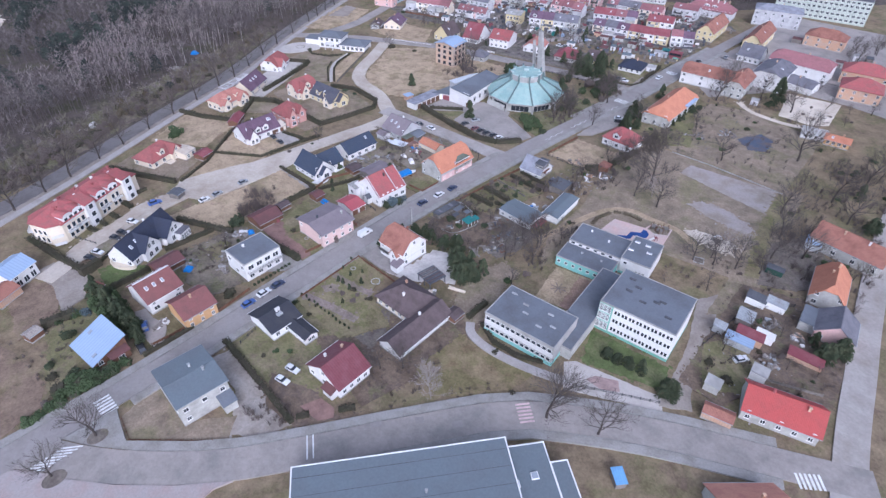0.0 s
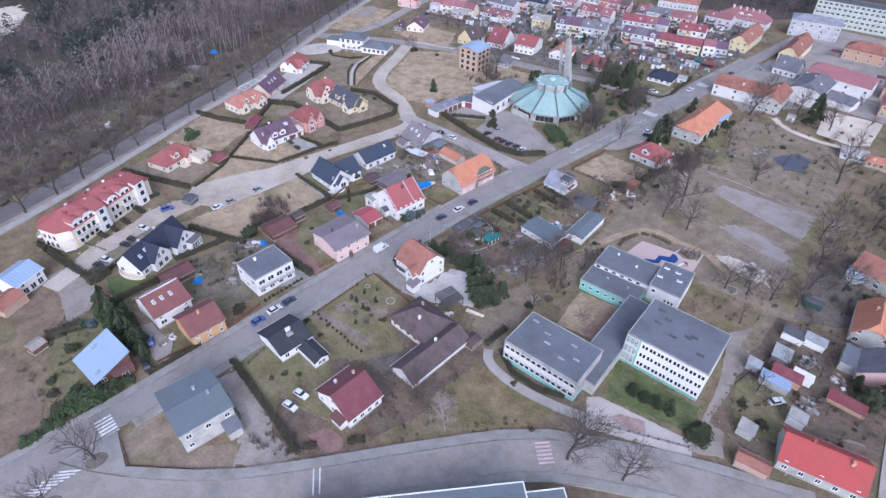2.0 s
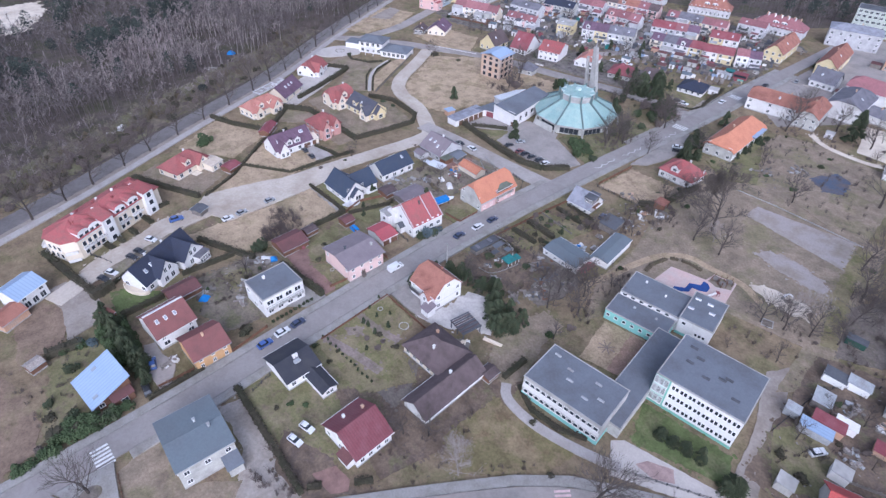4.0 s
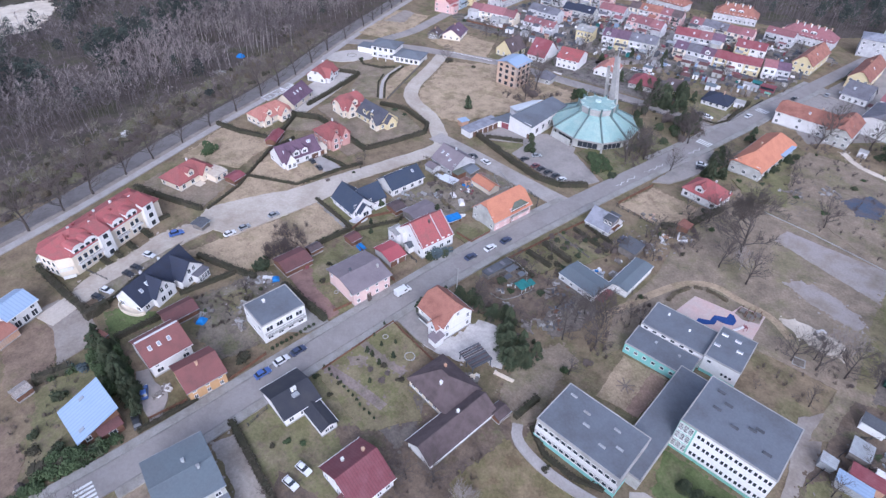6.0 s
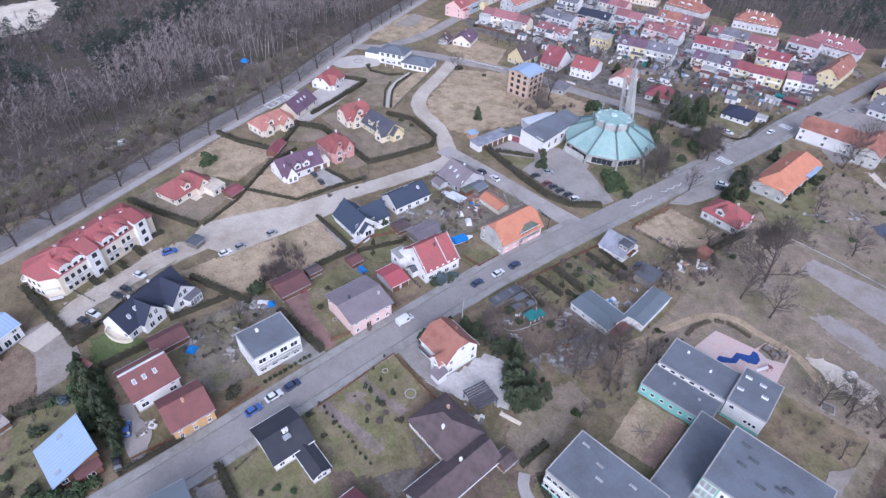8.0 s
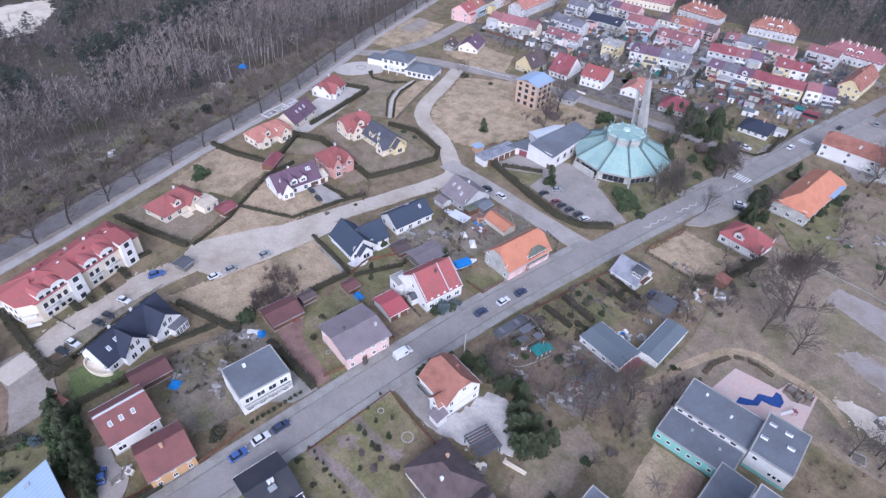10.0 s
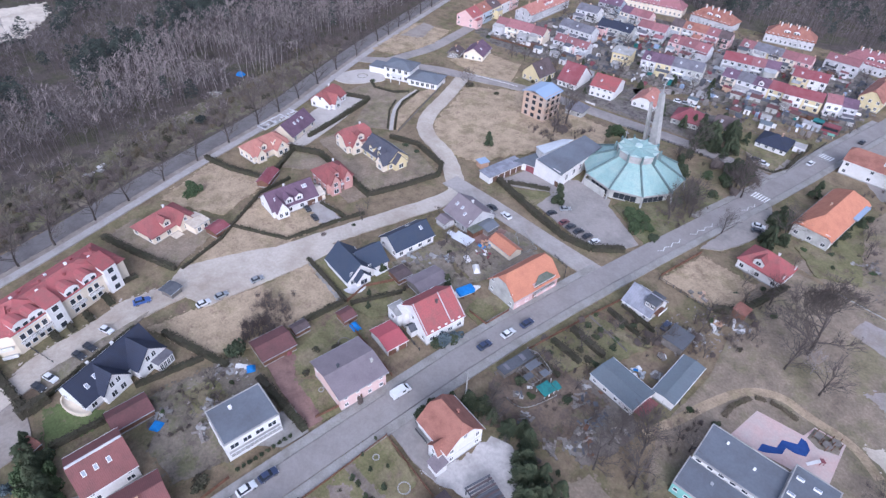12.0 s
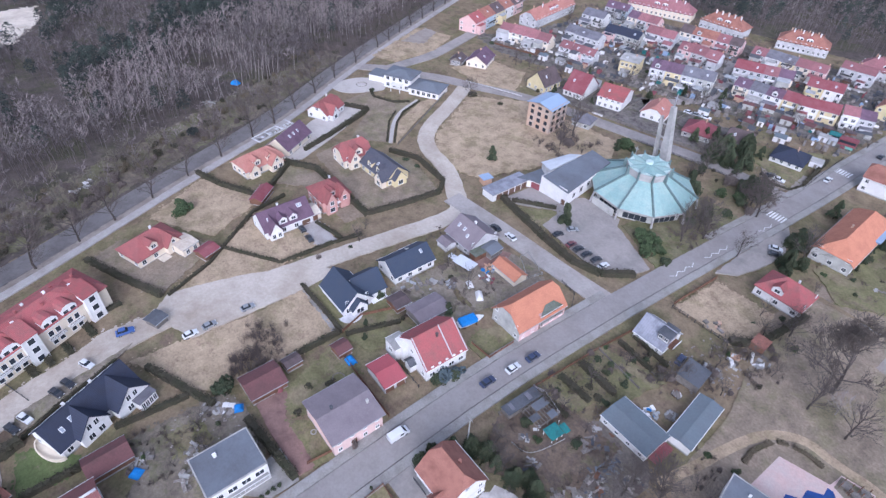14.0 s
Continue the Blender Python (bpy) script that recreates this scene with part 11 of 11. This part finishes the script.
for i, (x, y, r, mt) in enumerate(((-95.6, 122.4, 1.0, ("concrete", "greywood")), (-89.7, 120.9, 2.4, ("greywood", "darkfelt", "rubble")), (-88.2, 115.4, 2.6, ("greywood", "darkfelt", "bitumen")), (-86.3, 108.8, 2.0, ("concrete", "greywood", "rubble", "darkfelt")), (-86.0, 118.7, 2.6, ("darkfelt", "greywood", "bitumen")), (-82.4, 119.4, 2.2, ("greywood", "darkfelt", "rubble")), (-84.0, 110.6, 2.2, ("darkfelt", "greywood", "wood")), (-92.6, 118.0, 2.0, ("wood", "greywood", "darkfelt")), (-90.8, 145.6, 0.7, ("white", "greywood", "wood")), (-87.9, 139.5, 1.2, ("concrete", "tin", "greywood")), (-102.6, 107.6, 1.2, ("concrete", "greywood", "darkfelt")), (-92.0, 126.0, 1.8, ("greywood", "wood", "rubble")), (-103.4, 112.0, 1.2, ("tin", "white", "greywood")))):
    heap(x, y, r, "scattered boards, crates and scrap in the dark yard", mt, 26, 300 + i, 0.45)


def covered(x, y, yaw, lx, ly, h, label, m="bluetarp", z=0.0):
    """Something under a tarpaulin: a rounded, sagging cover."""
    g = random.Random(int(x * 10))
    bm = bmesh.new()
    bmesh.ops.create_grid(bm, x_segments=8, y_segments=8, size=1)
    for v in bm.verts:
        u, w = v.co.x, v.co.y
        zz = h * (1 - max(abs(u), abs(w)) ** 4) * (0.85 + 0.15 * math.cos(3 * u)) + g.uniform(-0.04, 0.04)
        v.co = (u * lx / 2, w * ly / 2, max(0.01, zz))
    e = thing("tarpaulin", x, y, yaw, label, "tarpaulin", z=z)
    part("cover", bm, m, e)


covered(-142.7, 86.6, 90, 2.4, 3.0, 1.5, "bright blue tarpaulin over stacked goods")
covered(-141.9, 37.1, 40, 2.6, 2.4, 1.4, "blue tarpaulin over a heap")
covered(-145.0, 59.4, 70, 2.6, 2.2, 1.3, "blue tarpaulin beside the shed")
covered(-304.5, 118.5, 30, 3.6, 2.8, 1.8, "blue tarpaulin at the edge of the woods")
covered(-93.2, 134.3, 0, 1.6, 1.4, 1.0, "blue tarpaulin on the allotment shed")
covered(-144.5, 69.0, 90, 1.4, 1.8, 1.2, "red cover beside the shed", "winered")
covered(-142.3, 126.6, 60, 2.2, 4.0, 1.5, "white caravan cover in the yard", "white")
covered(-147.3, 127.2, 70, 2.0, 3.2, 1.3, "white cover in the yard", "white")

bt = thing("boat", -136.0, 118.6, 82, "small white boat under a bright blue cover", "boat")
bm = bmesh.new()
prof = [(-2.8, 1.0), (-1.5, 1.15), (0.5, 1.1), (2.0, 0.7), (3.0, 0.08)]
top_l, top_r, keel = [], [], []
for x, w in prof:
    top_l.append(bm.verts.new((x, w, 1.25 + 0.05 * x))), top_r.append(bm.verts.new((x, -w, 1.25 + 0.05 * x))), keel.append(bm.verts.new((x, 0, 0.35 + 0.1 * max(0, x - 1))))
for i in range(4):
    bm.faces.new((top_l[i], top_l[i + 1], keel[i + 1], keel[i])), bm.faces.new((top_r[i + 1], top_r[i], keel[i], keel[i + 1])), bm.faces.new((top_l[i + 1], top_l[i], top_r[i], top_r[i + 1]))
bm.faces.new((top_l[0], keel[0], top_r[0]))
part("hull", bm, "white", bt)
bm = box(-2.6, -1.05, 1.15, 1.2, 1.05, 2.4, 0.2)
part("cover", bm, "bluetarp", bt)
bt.scale = (1.3, 1.3, 1.0)
for x in (-1.6, 1.0):
    part("trestle", box(x - 0.1, -0.9, 0, x + 0.1, 0.9, 0.6), "wood", bt)

# playground pattern, court cross and small garden rings
for i, (x, y) in enumerate(((-55.9, 155.6), (-52.7, 157.2), (-53.6, 154.9))):
    e = thing("play_frame", x, y, 30 * i, "small wooden climbing frame on the playground", "play equipment")
    for sx in (-0.8, 0.8):
        for sy in (-0.8, 0.8):
            part("post", box(sx - 0.08, sy - 0.08, 0, sx + 0.08, sy + 0.08, 2.2), "wood", e)
    part("platform", box(-0.9, -0.9, 1.1, 0.9, 0.9, 1.25), "greywood", e)
sl_ = thing("slide", -53.2, 148.7, -34, "white plastic slide with a dark ladder on the playground", "slide")
bm = bmesh.new()
add_slab(bm, ((-0.35, -1.5, 0.25), (0.35, -1.5, 0.25), (0.35, 1.0, 1.5), (-0.35, 1.0, 1.5)), 0.08)
part("chute", bm, "white", sl_)
for sx in (-0.35, 0.35):
    part("post", box(sx - 0.05, 1.0, 0, sx + 0.05, 1.1, 2.1), "winered", sl_)
part("platform", box(-0.5, 1.1, 1.4, 0.5, 2.0, 1.5), "winered", sl_)
for sx in (-0.45, 0.35):
    part("leg", box(sx, 1.9, 0, sx + 0.1, 2.0, 1.4), "winered", sl_)
cc = thing("court_marking", -60.6, 109.6, 8, "dark star-shaped marking on the sandy court", "path marking", z=0.24)
for k in range(4):
    o = part("marking", box(-2.3, -0.14, -0.05, 2.3, 0.14, 0.03 + 0.004 * k), "mauveearth", cc)
    o.matrix_local = pose(0, 0, 0, 0, 0, 45 * k)



def ring(x, y, r, label, m="concrete"):
    e = thing("flower_bed", x, y, 0, label, "flower bed")
    for i in range(12):
        a, b = 6.2832 * i / 12, 6.2832 * (i + 0.85) / 12
        bm = bmesh.new()
        add_prism(bm, [(r * math.cos(a), r * math.sin(a)), (r * math.cos(b), r * math.sin(b)), ((r - 0.25) * math.cos(b), (r - 0.25) * math.sin(b)), ((r - 0.25) * math.cos(a), (r - 0.25) * math.sin(a))], 0, 0.35)
        part("edging_stone", bm, m, e)


ring(-99.4, 73.5, 1.4, "round flower bed edged with pale stones")
ring(-108.4, 72.3, 0.8, "small round flower bed edged with stones")
ring(-139.8, 81.8, 1.6, "round flower bed edged with dark stones", "greywood")
ring(-130.2, 70.6, 0.7, "small round stone-edged flower bed")
ring(-98.0, 144.8, 1.3, "round stone-edged garden bed", "greywood")
ring(-274.9, 165.1, 2.4, "large round bed in the villa court", "hedge")


def mast(x, y, h, label, z=0.0, arm=0.0, yaw=0):
    e = thing("utility_pole" if not arm else "street_lamp", x, y, yaw, label, "utility pole" if not arm else "street lamp", z=z)
    bm = bmesh.new()
    add_tube(bm, (0, 0, 0), (0, 0, h), 0.2 if not arm else 0.1, 0.12 if not arm else 0.06, 8)
    part("pole", bm, "concrete", e)
    if arm:
        bm = bmesh.new()
        add_tube(bm, (0, 0, h), (arm, 0, h + 0.3), 0.05, 0.04, 6)
        part("arm", bm, "concrete", e)
        part("lantern", box(arm - 0.1, -0.15, h + 0.2, arm + 0.6, 0.15, h + 0.36, 0.03), "tin", e)
    else:
        part("crossarm", box(-0.9, -0.06, h - 0.6, 0.9, 0.06, h - 0.45), "concrete", e)
    return e


mast(-108.6, 96.3, 11, "tall pale concrete pole beside the street")
for i, (x, y) in enumerate(heap_later):
    heap(x, y, 1.8, "heap of boards, blocks and scrap on bare ground", ("white", "greywood", "rubble"), 12, 100 + i)
for i, (x, y) in enumerate(bush_later):
    bush(x, y, rng.uniform(0.8, 1.8), rng.uniform(0.8, 2.2), ("hedge", "needle", "brush")[i % 3], ("low brown winter shrub on grass", "dark evergreen shrub in a garden", "tangle of bare brown brushwood")[i % 3], i)
for i, pts in enumerate(fence_later):
    fence(pts, 1.2, ("greywood", "wood", "concrete")[i % 3], ("grey weathered yard fence", "brown wooden yard fence", "pale concrete yard wall")[i % 3], 2.6, True)
for i, (x, y, s) in enumerate(((-180.5, 284, 0.9), (-214, 275, 0.8), (-246, 262, 0.7), (-232, 300, 0.8), (-176, 343, 0.9), (-150, 348, 0.8), (-262, 246, 0.8), (-238, 256, 0.7), (-210, 268, 0.6), (-160, 282, 0.7), (-145, 298, 0.7), (-120, 308, 0.6), (-240, 333, 0.8), (-205, 333, 0.7), (-62, 330, 1.0), (-50, 345, 1.0), (-95, 335, 0.8), (-55, 370, 1.1))):
    plant_tree(TREES[i % 5], x, y, s, 31 * i, BARE)
for i, (x, y, s) in enumerate(((-190, 284, 0.7), (-193, 287, 0.6), (-157, 258, 1.0), (-160, 256, 0.9), (-162, 252, 0.9), (-174, 254, 0.8), (-213, 259, 0.6), (-228, 262, 0.6), (-173, 285, 0.7), (-104, 352, 0.9), (-108, 349, 0.8), (-222, 233, 0.7), (-178, 296, 0.8))):
    plant_tree(CONIFERS[i % 3], x, y, s, 57 * i, "dark green bushy conifer between the houses", category="conifer", name="conifer")

# ==== gardens: small bare trees and shrubs scattered over the plots ====
g = random.Random(77)
for x0, y0, x1, y1, nt_, nb_ in ((-110, 97, -88, 122, 10, 16), (-112, 124, -94, 150, 6, 12), (-95, 150, -80, 196, 9, 14), (-84, 100, -70, 140, 8, 10), (-20, 108, 4, 150, 8, 14), (-28, 160, 2, 200, 12, 14), (-36, 205, 0, 262, 16, 14), (-158, 104, -146, 134, 6, 8), (-150, 34, -138, 56, 5, 6),
    (-150, 226, -120, 252, 14, 12), (-262, 240, -226, 262, 6, 8), (-222, 256, -150, 290, 12, 16), (-260, 286, -190, 318, 10, 16), (-186, 296, -128, 330, 10, 14), (-92, 200, -62, 262, 8, 12), (-60, 262, -30, 320, 8, 8), (-176, 92, -186, 118, 2, 2), (-46, 134, -26, 160, 3, 1), (-230, 330, -160, 345, 6, 8)):
    for i in range(nt_):
        tx, ty = g.uniform(x0, x1), g.uniform(y0, y1)
        if clear(tx, ty, 1.6) and abs(tx + 119) > 5.5:
            plant_tree(SMALL[g.randrange(5)], tx, ty, g.uniform(0.35, 0.8), g.uniform(0, 360), "small bare fruit tree in a garden")
    for i in range(nb_):
        m = g.choice(("hedge", "needle", "brush", "brush", "ivy"))
        tx, ty = g.uniform(x0, x1), g.uniform(y0, y1)
        if clear(tx, ty, 1.2) and abs(tx + 119) > 5.5:
            bush(tx, ty, g.uniform(0.6, 1.6), g.uniform(0.6, 1.8), m, {"ivy": "rounded green shrub on the lawn", "hedge": "low brown winter shrub on grass", "needle": "dark evergreen shrub in a garden", "brush": "tangle of bare brown brushwood"}[m], i)
SCRUB = "tangle of bare brown shrubs and dry stalks"
g = random.Random(77)
EDGE = offset_line(smooth(FOREST_ROAD, 3), 1.0)
EDGE_SHRUBS = {m: ([], []) for m in ("brush", "hedge", "brownhedge")}
for i, p in enumerate(EDGE):
    if not -20 < p[1] < 190:
        continue
    for k in range(5):
        d = g.uniform(7.5, 24)
        x, y = p[0] - 0.9 * d + g.uniform(-4, 4), p[1] - 0.42 * d + g.uniform(-5, 5)
        m = g.choice(("brush", "brush", "hedge", "brownhedge"))
        v, f = EDGE_SHRUBS[m]
        me, r, h, k0 = BUSHES[m][k % 3], g.uniform(0.8, 2.1), g.uniform(0.7, 2.4), len(v)
        mt = pose(x, y, 0, 0, 0, 53 * k) @ Matrix.Diagonal((r, r, h, 1))
        v += [mt @ q.co for q in me.vertices]
        f += [tuple(k0 + n for n in q.vertices) for q in me.polygons]
for m, (v, f) in EDGE_SHRUBS.items():
    tagged(new("forest_shrubs", mesh_of("forest_shrubs", v, f, m)), "bare brown and olive shrubs at the forest edge", "shrubs", kind="stuff")
scrub([(p[0] - 5.5, p[1] - 2.5) for p in EDGE if -20 < p[1] < 190] + [(p[0] - 24, p[1] - 11) for p in EDGE[::-1] if -20 < p[1] < 190], 1500, 0.6, 2.4, SCRUB, "brush", 290)
for i, (poly, n, h0, h1) in enumerate((
    ([(-131, 231), (-120, 226), (-119, 241), (-130, 241)], 90, 1.2, 3.0), ([(-131, 192), (-121, 190), (-121, 212), (-131, 212)], 110, 0.8, 2.2), ([(-300, 312), (-262, 316), (-232, 350), (-160, 362), (-138, 378), (-142, 394), (-215, 384), (-262, 356), (-300, 350)], 800, 0.7, 2.6), ([(-141, 186), (-137, 186), (-132, 222), (-138, 224)], 60, 1.0, 2.5), ([(-108, 96), (-88, 100), (-85, 124), (-110, 122)], 260, 0.6, 2.0), ([(-110, 122), (-94, 124), (-92, 152), (-112, 150)], 200, 0.5, 1.6),
    ([(-96, 150), (-84, 150), (-78, 170), (-88, 196), (-93, 172)], 220, 0.8, 2.4), ([(-78, 112), (-68, 110), (-74, 140), (-84, 136)], 160, 0.8, 2.6), ([(-20, 108), (8, 116), (6, 150), (-20, 158)], 300, 0.6, 2.0), ([(-22, 158), (4, 152), (2, 250), (-30, 250), (-32, 200)], 600, 0.8, 3.0),
    ([(-46, 134), (-26, 136), (-24, 162), (-44, 158)], 70, 0.5, 1.6), ([(-160, 104), (-141, 106), (-140, 138), (-158, 132)], 220, 0.5, 1.6), ([(-152, 36), (-138, 34), (-136, 50), (-150, 56)], 160, 0.5, 1.6), ([(-197, 196), (-180, 196), (-178, 218), (-198, 216)], 160, 1.2, 3.2),
    ([(-265, 240), (-225, 246), (-170, 268), (-150, 262), (-126, 290), (-150, 300), (-200, 280), (-262, 256)], 700, 0.5, 1.8), ([(-260, 276), (-180, 298), (-126, 312), (-128, 345), (-240, 335)], 700, 0.6, 2.0), ([(-92, 196), (-76, 204), (-60, 262), (-88, 266)], 110, 0.6, 2.2), ([(-64, 208), (-34, 210), (-36, 258), (-60, 262)], 90, 0.6, 2.4),
    ([(-125, -8), (-146, -10), (-146, 10), (-132, 2), (-118, 12)], 120, 0.5, 1.6), ([(-176, 128), (-160, 126), (-158, 148), (-172, 146)], 90, 0.5, 1.4), ([(-96, 264), (-60, 262), (-60, 300), (-90, 304)], 160, 0.8, 2.6), ([(-78, 42), (-68, 44), (-60, 60), (-70, 72), (-80, 62)], 120, 0.5, 1.8), ([(-71, 40), (-68, 40.6), (-59, 56), (-46, 73.6), (-47.5, 76), (-62, 58)], 260, 0.3, 1.1), ([(-86, 22), (-77, 25), (-76, 31), (-84, 33), (-90, 30)], 90, 0.8, 2.6),
    ([(-166, 66), (-154, 64), (-152, 74), (-160, 80), (-168, 74)], 150, 1.0, 3.4), ([(-160, 62), (-153, 61), (-153, 70), (-159, 70)], 110, 1.4, 3.8))):
    scrub(poly, n, h0, h1, SCRUB, "brush", 300 + i)

# ==== rubble and scrap strewn over the back yards ====
for i, (poly, n, m, label) in enumerate((
    ([(-150, 50), (-138, 44), (-134, 52), (-138, 60), (-149, 60)], 130, "rubble", "pale rubble strewn over the back yard"), ([(-158, 108), (-148, 110), (-147, 132), (-156, 128)], 120, "rubble", "pale rubble strewn over the back yard"),
    ([(-110, 106), (-98, 106), (-97, 122), (-108, 122)], 110, "greywood", "dark scrap wood strewn over the yard"), ([(-98, 148), (-84, 152), (-82, 172), (-96, 168)], 120, "rubble", "pale rubble strewn between the sheds"),
    ([(-20, 104), (4, 116), (2, 150), (-18, 152)], 160, "rubble", "scrap and pots strewn over the gardens"), ([(-262, 244), (-225, 256), (-130, 300), (-128, 312), (-180, 300), (-255, 275)], 420, "rubble", "scrap and pots strewn over the yards"),
    ([(-250, 300), (-180, 302), (-128, 316), (-130, 345), (-230, 338)], 420, "rubble", "scrap and pots strewn over the yards"), ([(-300, 60), (-275, 60), (-284, 108), (-302, 122)], 60, "rubble", "scrap left at the edge of the woods"), ([(-90, 206), (-62, 210), (-60, 250), (-84, 256)], 70, "greywood", "logs and scrap strewn over the field"))):
    g = random.Random(500 + i)
    xs, ys = [p[0] for p in poly], [p[1] for p in poly]
    bm = bmesh.new()
    for _ in range(n):
        x, y = g.uniform(min(xs), max(xs)), g.uniform(min(ys), max(ys))
        if not clear(x, y, 0.4) or abs(x + 119) < 6:
            continue
        sx, sy, sz = g.uniform(0.06, 0.4), g.uniform(0.06, 0.25), g.uniform(0.05, 0.3)
        vs = add_box(bm, -sx, -sy, 0, sx, sy, sz)
        mt = Matrix.Translation((x, y, 0)) @ Matrix.Rotation(g.uniform(0, 3.14), 4, "Z")
        for v in vs:
            v.co = mt @ v.co
    tagged(part("scrap", bm, m), label, "scrap", kind="stuff")

# ==== pergolas, bins, pallets and pots filling the yards of the town ====
for i, (m, label, n) in enumerate((("white", "white garden furniture, bins and covers in the yards", 120), ("greywood", "grey pergolas, pallets and hutches in the yards", 330), ("darkfelt", "dark covers and lean-to sheets in the yards", 300), ("rubble", "paving stacks and pots in the yards", 300), ("winered", "dark red planters and steps in the yards", 90), ("teal", "teal tarpaulins and tubs in the yards", 24), ("bluesheet", "pale blue sheets and pools in the yards", 60))):
    g = random.Random(700 + i)
    bm = bmesh.new()
    for _ in range(n):
        x, y = g.uniform(-285, -122), g.uniform(-40, 44)
        y = 312 + (x + 200) * 0.24 + y
        if not clear(x, y, 0.5) or math.hypot(x + 190, y - 300) < 5:
            continue
        sx, sy, sz = g.uniform(0.3, 1.5), g.uniform(0.25, 1.0), g.uniform(0.3, 2.1)
        vs = add_box(bm, -sx, -sy, 0, sx, sy, sz)
        mt = Matrix.Translation((x, y, 0)) @ Matrix.Rotation(radians(14 + 90 * g.randrange(2) + g.uniform(-7, 7)), 4, "Z")
        for v in vs:
            v.co = mt @ v.co
    tagged(part("yard_clutter", bm, m), label, "clutter", kind="stuff")

# ==== small sheds and lean-tos crowding the yards between the terraces ====
g = random.Random(91)
KINDS = (("tin", "tin", "grey sheet-metal yard shed"), ("greywood", "darkfelt", "dark felt-roofed yard shed"), ("palegrey", "concrete", "pale yard shed with a flat roof"), ("greywall", "maroon", "grey yard shed with a maroon roof"), ("greywood", "maroon", "dark wooden yard shed with a maroon roof"), ("white", "bluefelt", "white yard shed with a blue-grey roof"))
for x0, y0, x1, y1, n in ((-178, 268, -124, 306, 16), (-260, 250, -215, 282, 10), (-246, 288, -200, 316, 10), (-200, 300, -140, 332, 14), (-240, 322, -150, 348, 12), (-100, 318, -20, 400, 14), (-88, 268, -60, 280, 2)):
    for _ in range(n):
        x, y = g.uniform(x0, x1), g.uniform(y0, y1)
        lx, ly, h = g.uniform(2.2, 5.2), g.uniform(1.8, 3.4), g.uniform(1.9, 2.7)
        if not clear(x, y, 2.0) or abs(x + 116) < 7:
            continue
        wm, rm, lab = KINDS[g.randrange(6)]
        e = thing("shed", x, y, 14 + g.uniform(-8, 8), lab, "shed")
        FOOT.append((x, y, 14, lx, ly))
        part("wall", box(-lx / 2, -ly / 2, 0, lx / 2, ly / 2, h), wm, e)
        bm = bmesh.new()
        add_slab(bm, ((-lx / 2 - 0.15, -ly / 2 - 0.2, h + 0.14), (lx / 2 + 0.15, -ly / 2 - 0.2, h + 0.14), (lx / 2 + 0.15, ly / 2 + 0.2, h + 0.5), (-lx / 2 - 0.15, ly / 2 + 0.2, h + 0.5)), 0.12)
        part("roof", bm, rm, e)
        part("door", box(-0.45, -ly / 2 - 0.05, 0.05, 0.45, -ly / 2 + 0.02, 1.85), "greywood", e)
for i in range(46):
    x = g.uniform(-290, -140)
    y = 352 + (x + 215) * 0.28 + g.uniform(-46, 12)
    if clear(x, y, 1.6):
        plant_tree(SMALL[i % 5], x, y, g.uniform(0.5, 0.9), 37 * i, "small bare tree in a back yard", group="yard trees")
for i in range(22):
    x, y = g.uniform(-62, 5), g.uniform(322, 400)
    if clear(x, y, 1.5):
        plant_tree(TREES[i % 6], x, y, g.uniform(0.8, 1.3), 50 * i, BARE)
for i, (x, y, yaw, col, rgb) in enumerate(((-178, 271, 20, "white", WHITE), (-175, 272, 20, "grey", GREY), (-171, 273.5, 20, "white", WHITE), (-106, 322, 100, "grey", GREY), (-113.5, 305, 92, "black", BLACK), (-117, 270, 92, "white", WHITE))):
    car(x, y, yaw, col, rgb, f"{col} hatchback car parked outdoors", 0.34 if x > -120 else 0.05)

for i, (x, y, k) in enumerate(((-65, 281.4, 1.9),)):
    plant_tree(CONIFERS[i], x, y, k, 50 * i, "tall dark spruce beside the lot", category="conifer", name="conifer")
for x, y, lx, ly, h, wm, rm, lab in ((-131.7, 304, 4.0, 3.0, 2.6, "teal", "teal", "teal sheet-metal stall beside the terrace"), (-126.3, 304.6, 6.5, 3.2, 2.4, "winered", "winered", "dark red stall beside the terrace"), (-123.6, 299, 2.4, 1.6, 1.3, "yellow", "green", "small yellow and green bin store")):
    e = thing("stall", x, y, 16, lab, "stall")
    part("wall", box(-lx / 2, -ly / 2, 0, lx / 2, ly / 2, h), wm, e)
    part("roof", box(-lx / 2 - 0.2, -ly / 2 - 0.3, h, lx / 2 + 0.2, ly / 2 + 0.2, h + 0.15), rm, e)
    part("counter", box(-lx / 2 + 0.3, -ly / 2 - 0.05, h * 0.4, lx / 2 - 0.3, -ly / 2 + 0.03, h * 0.85), "glass", e)
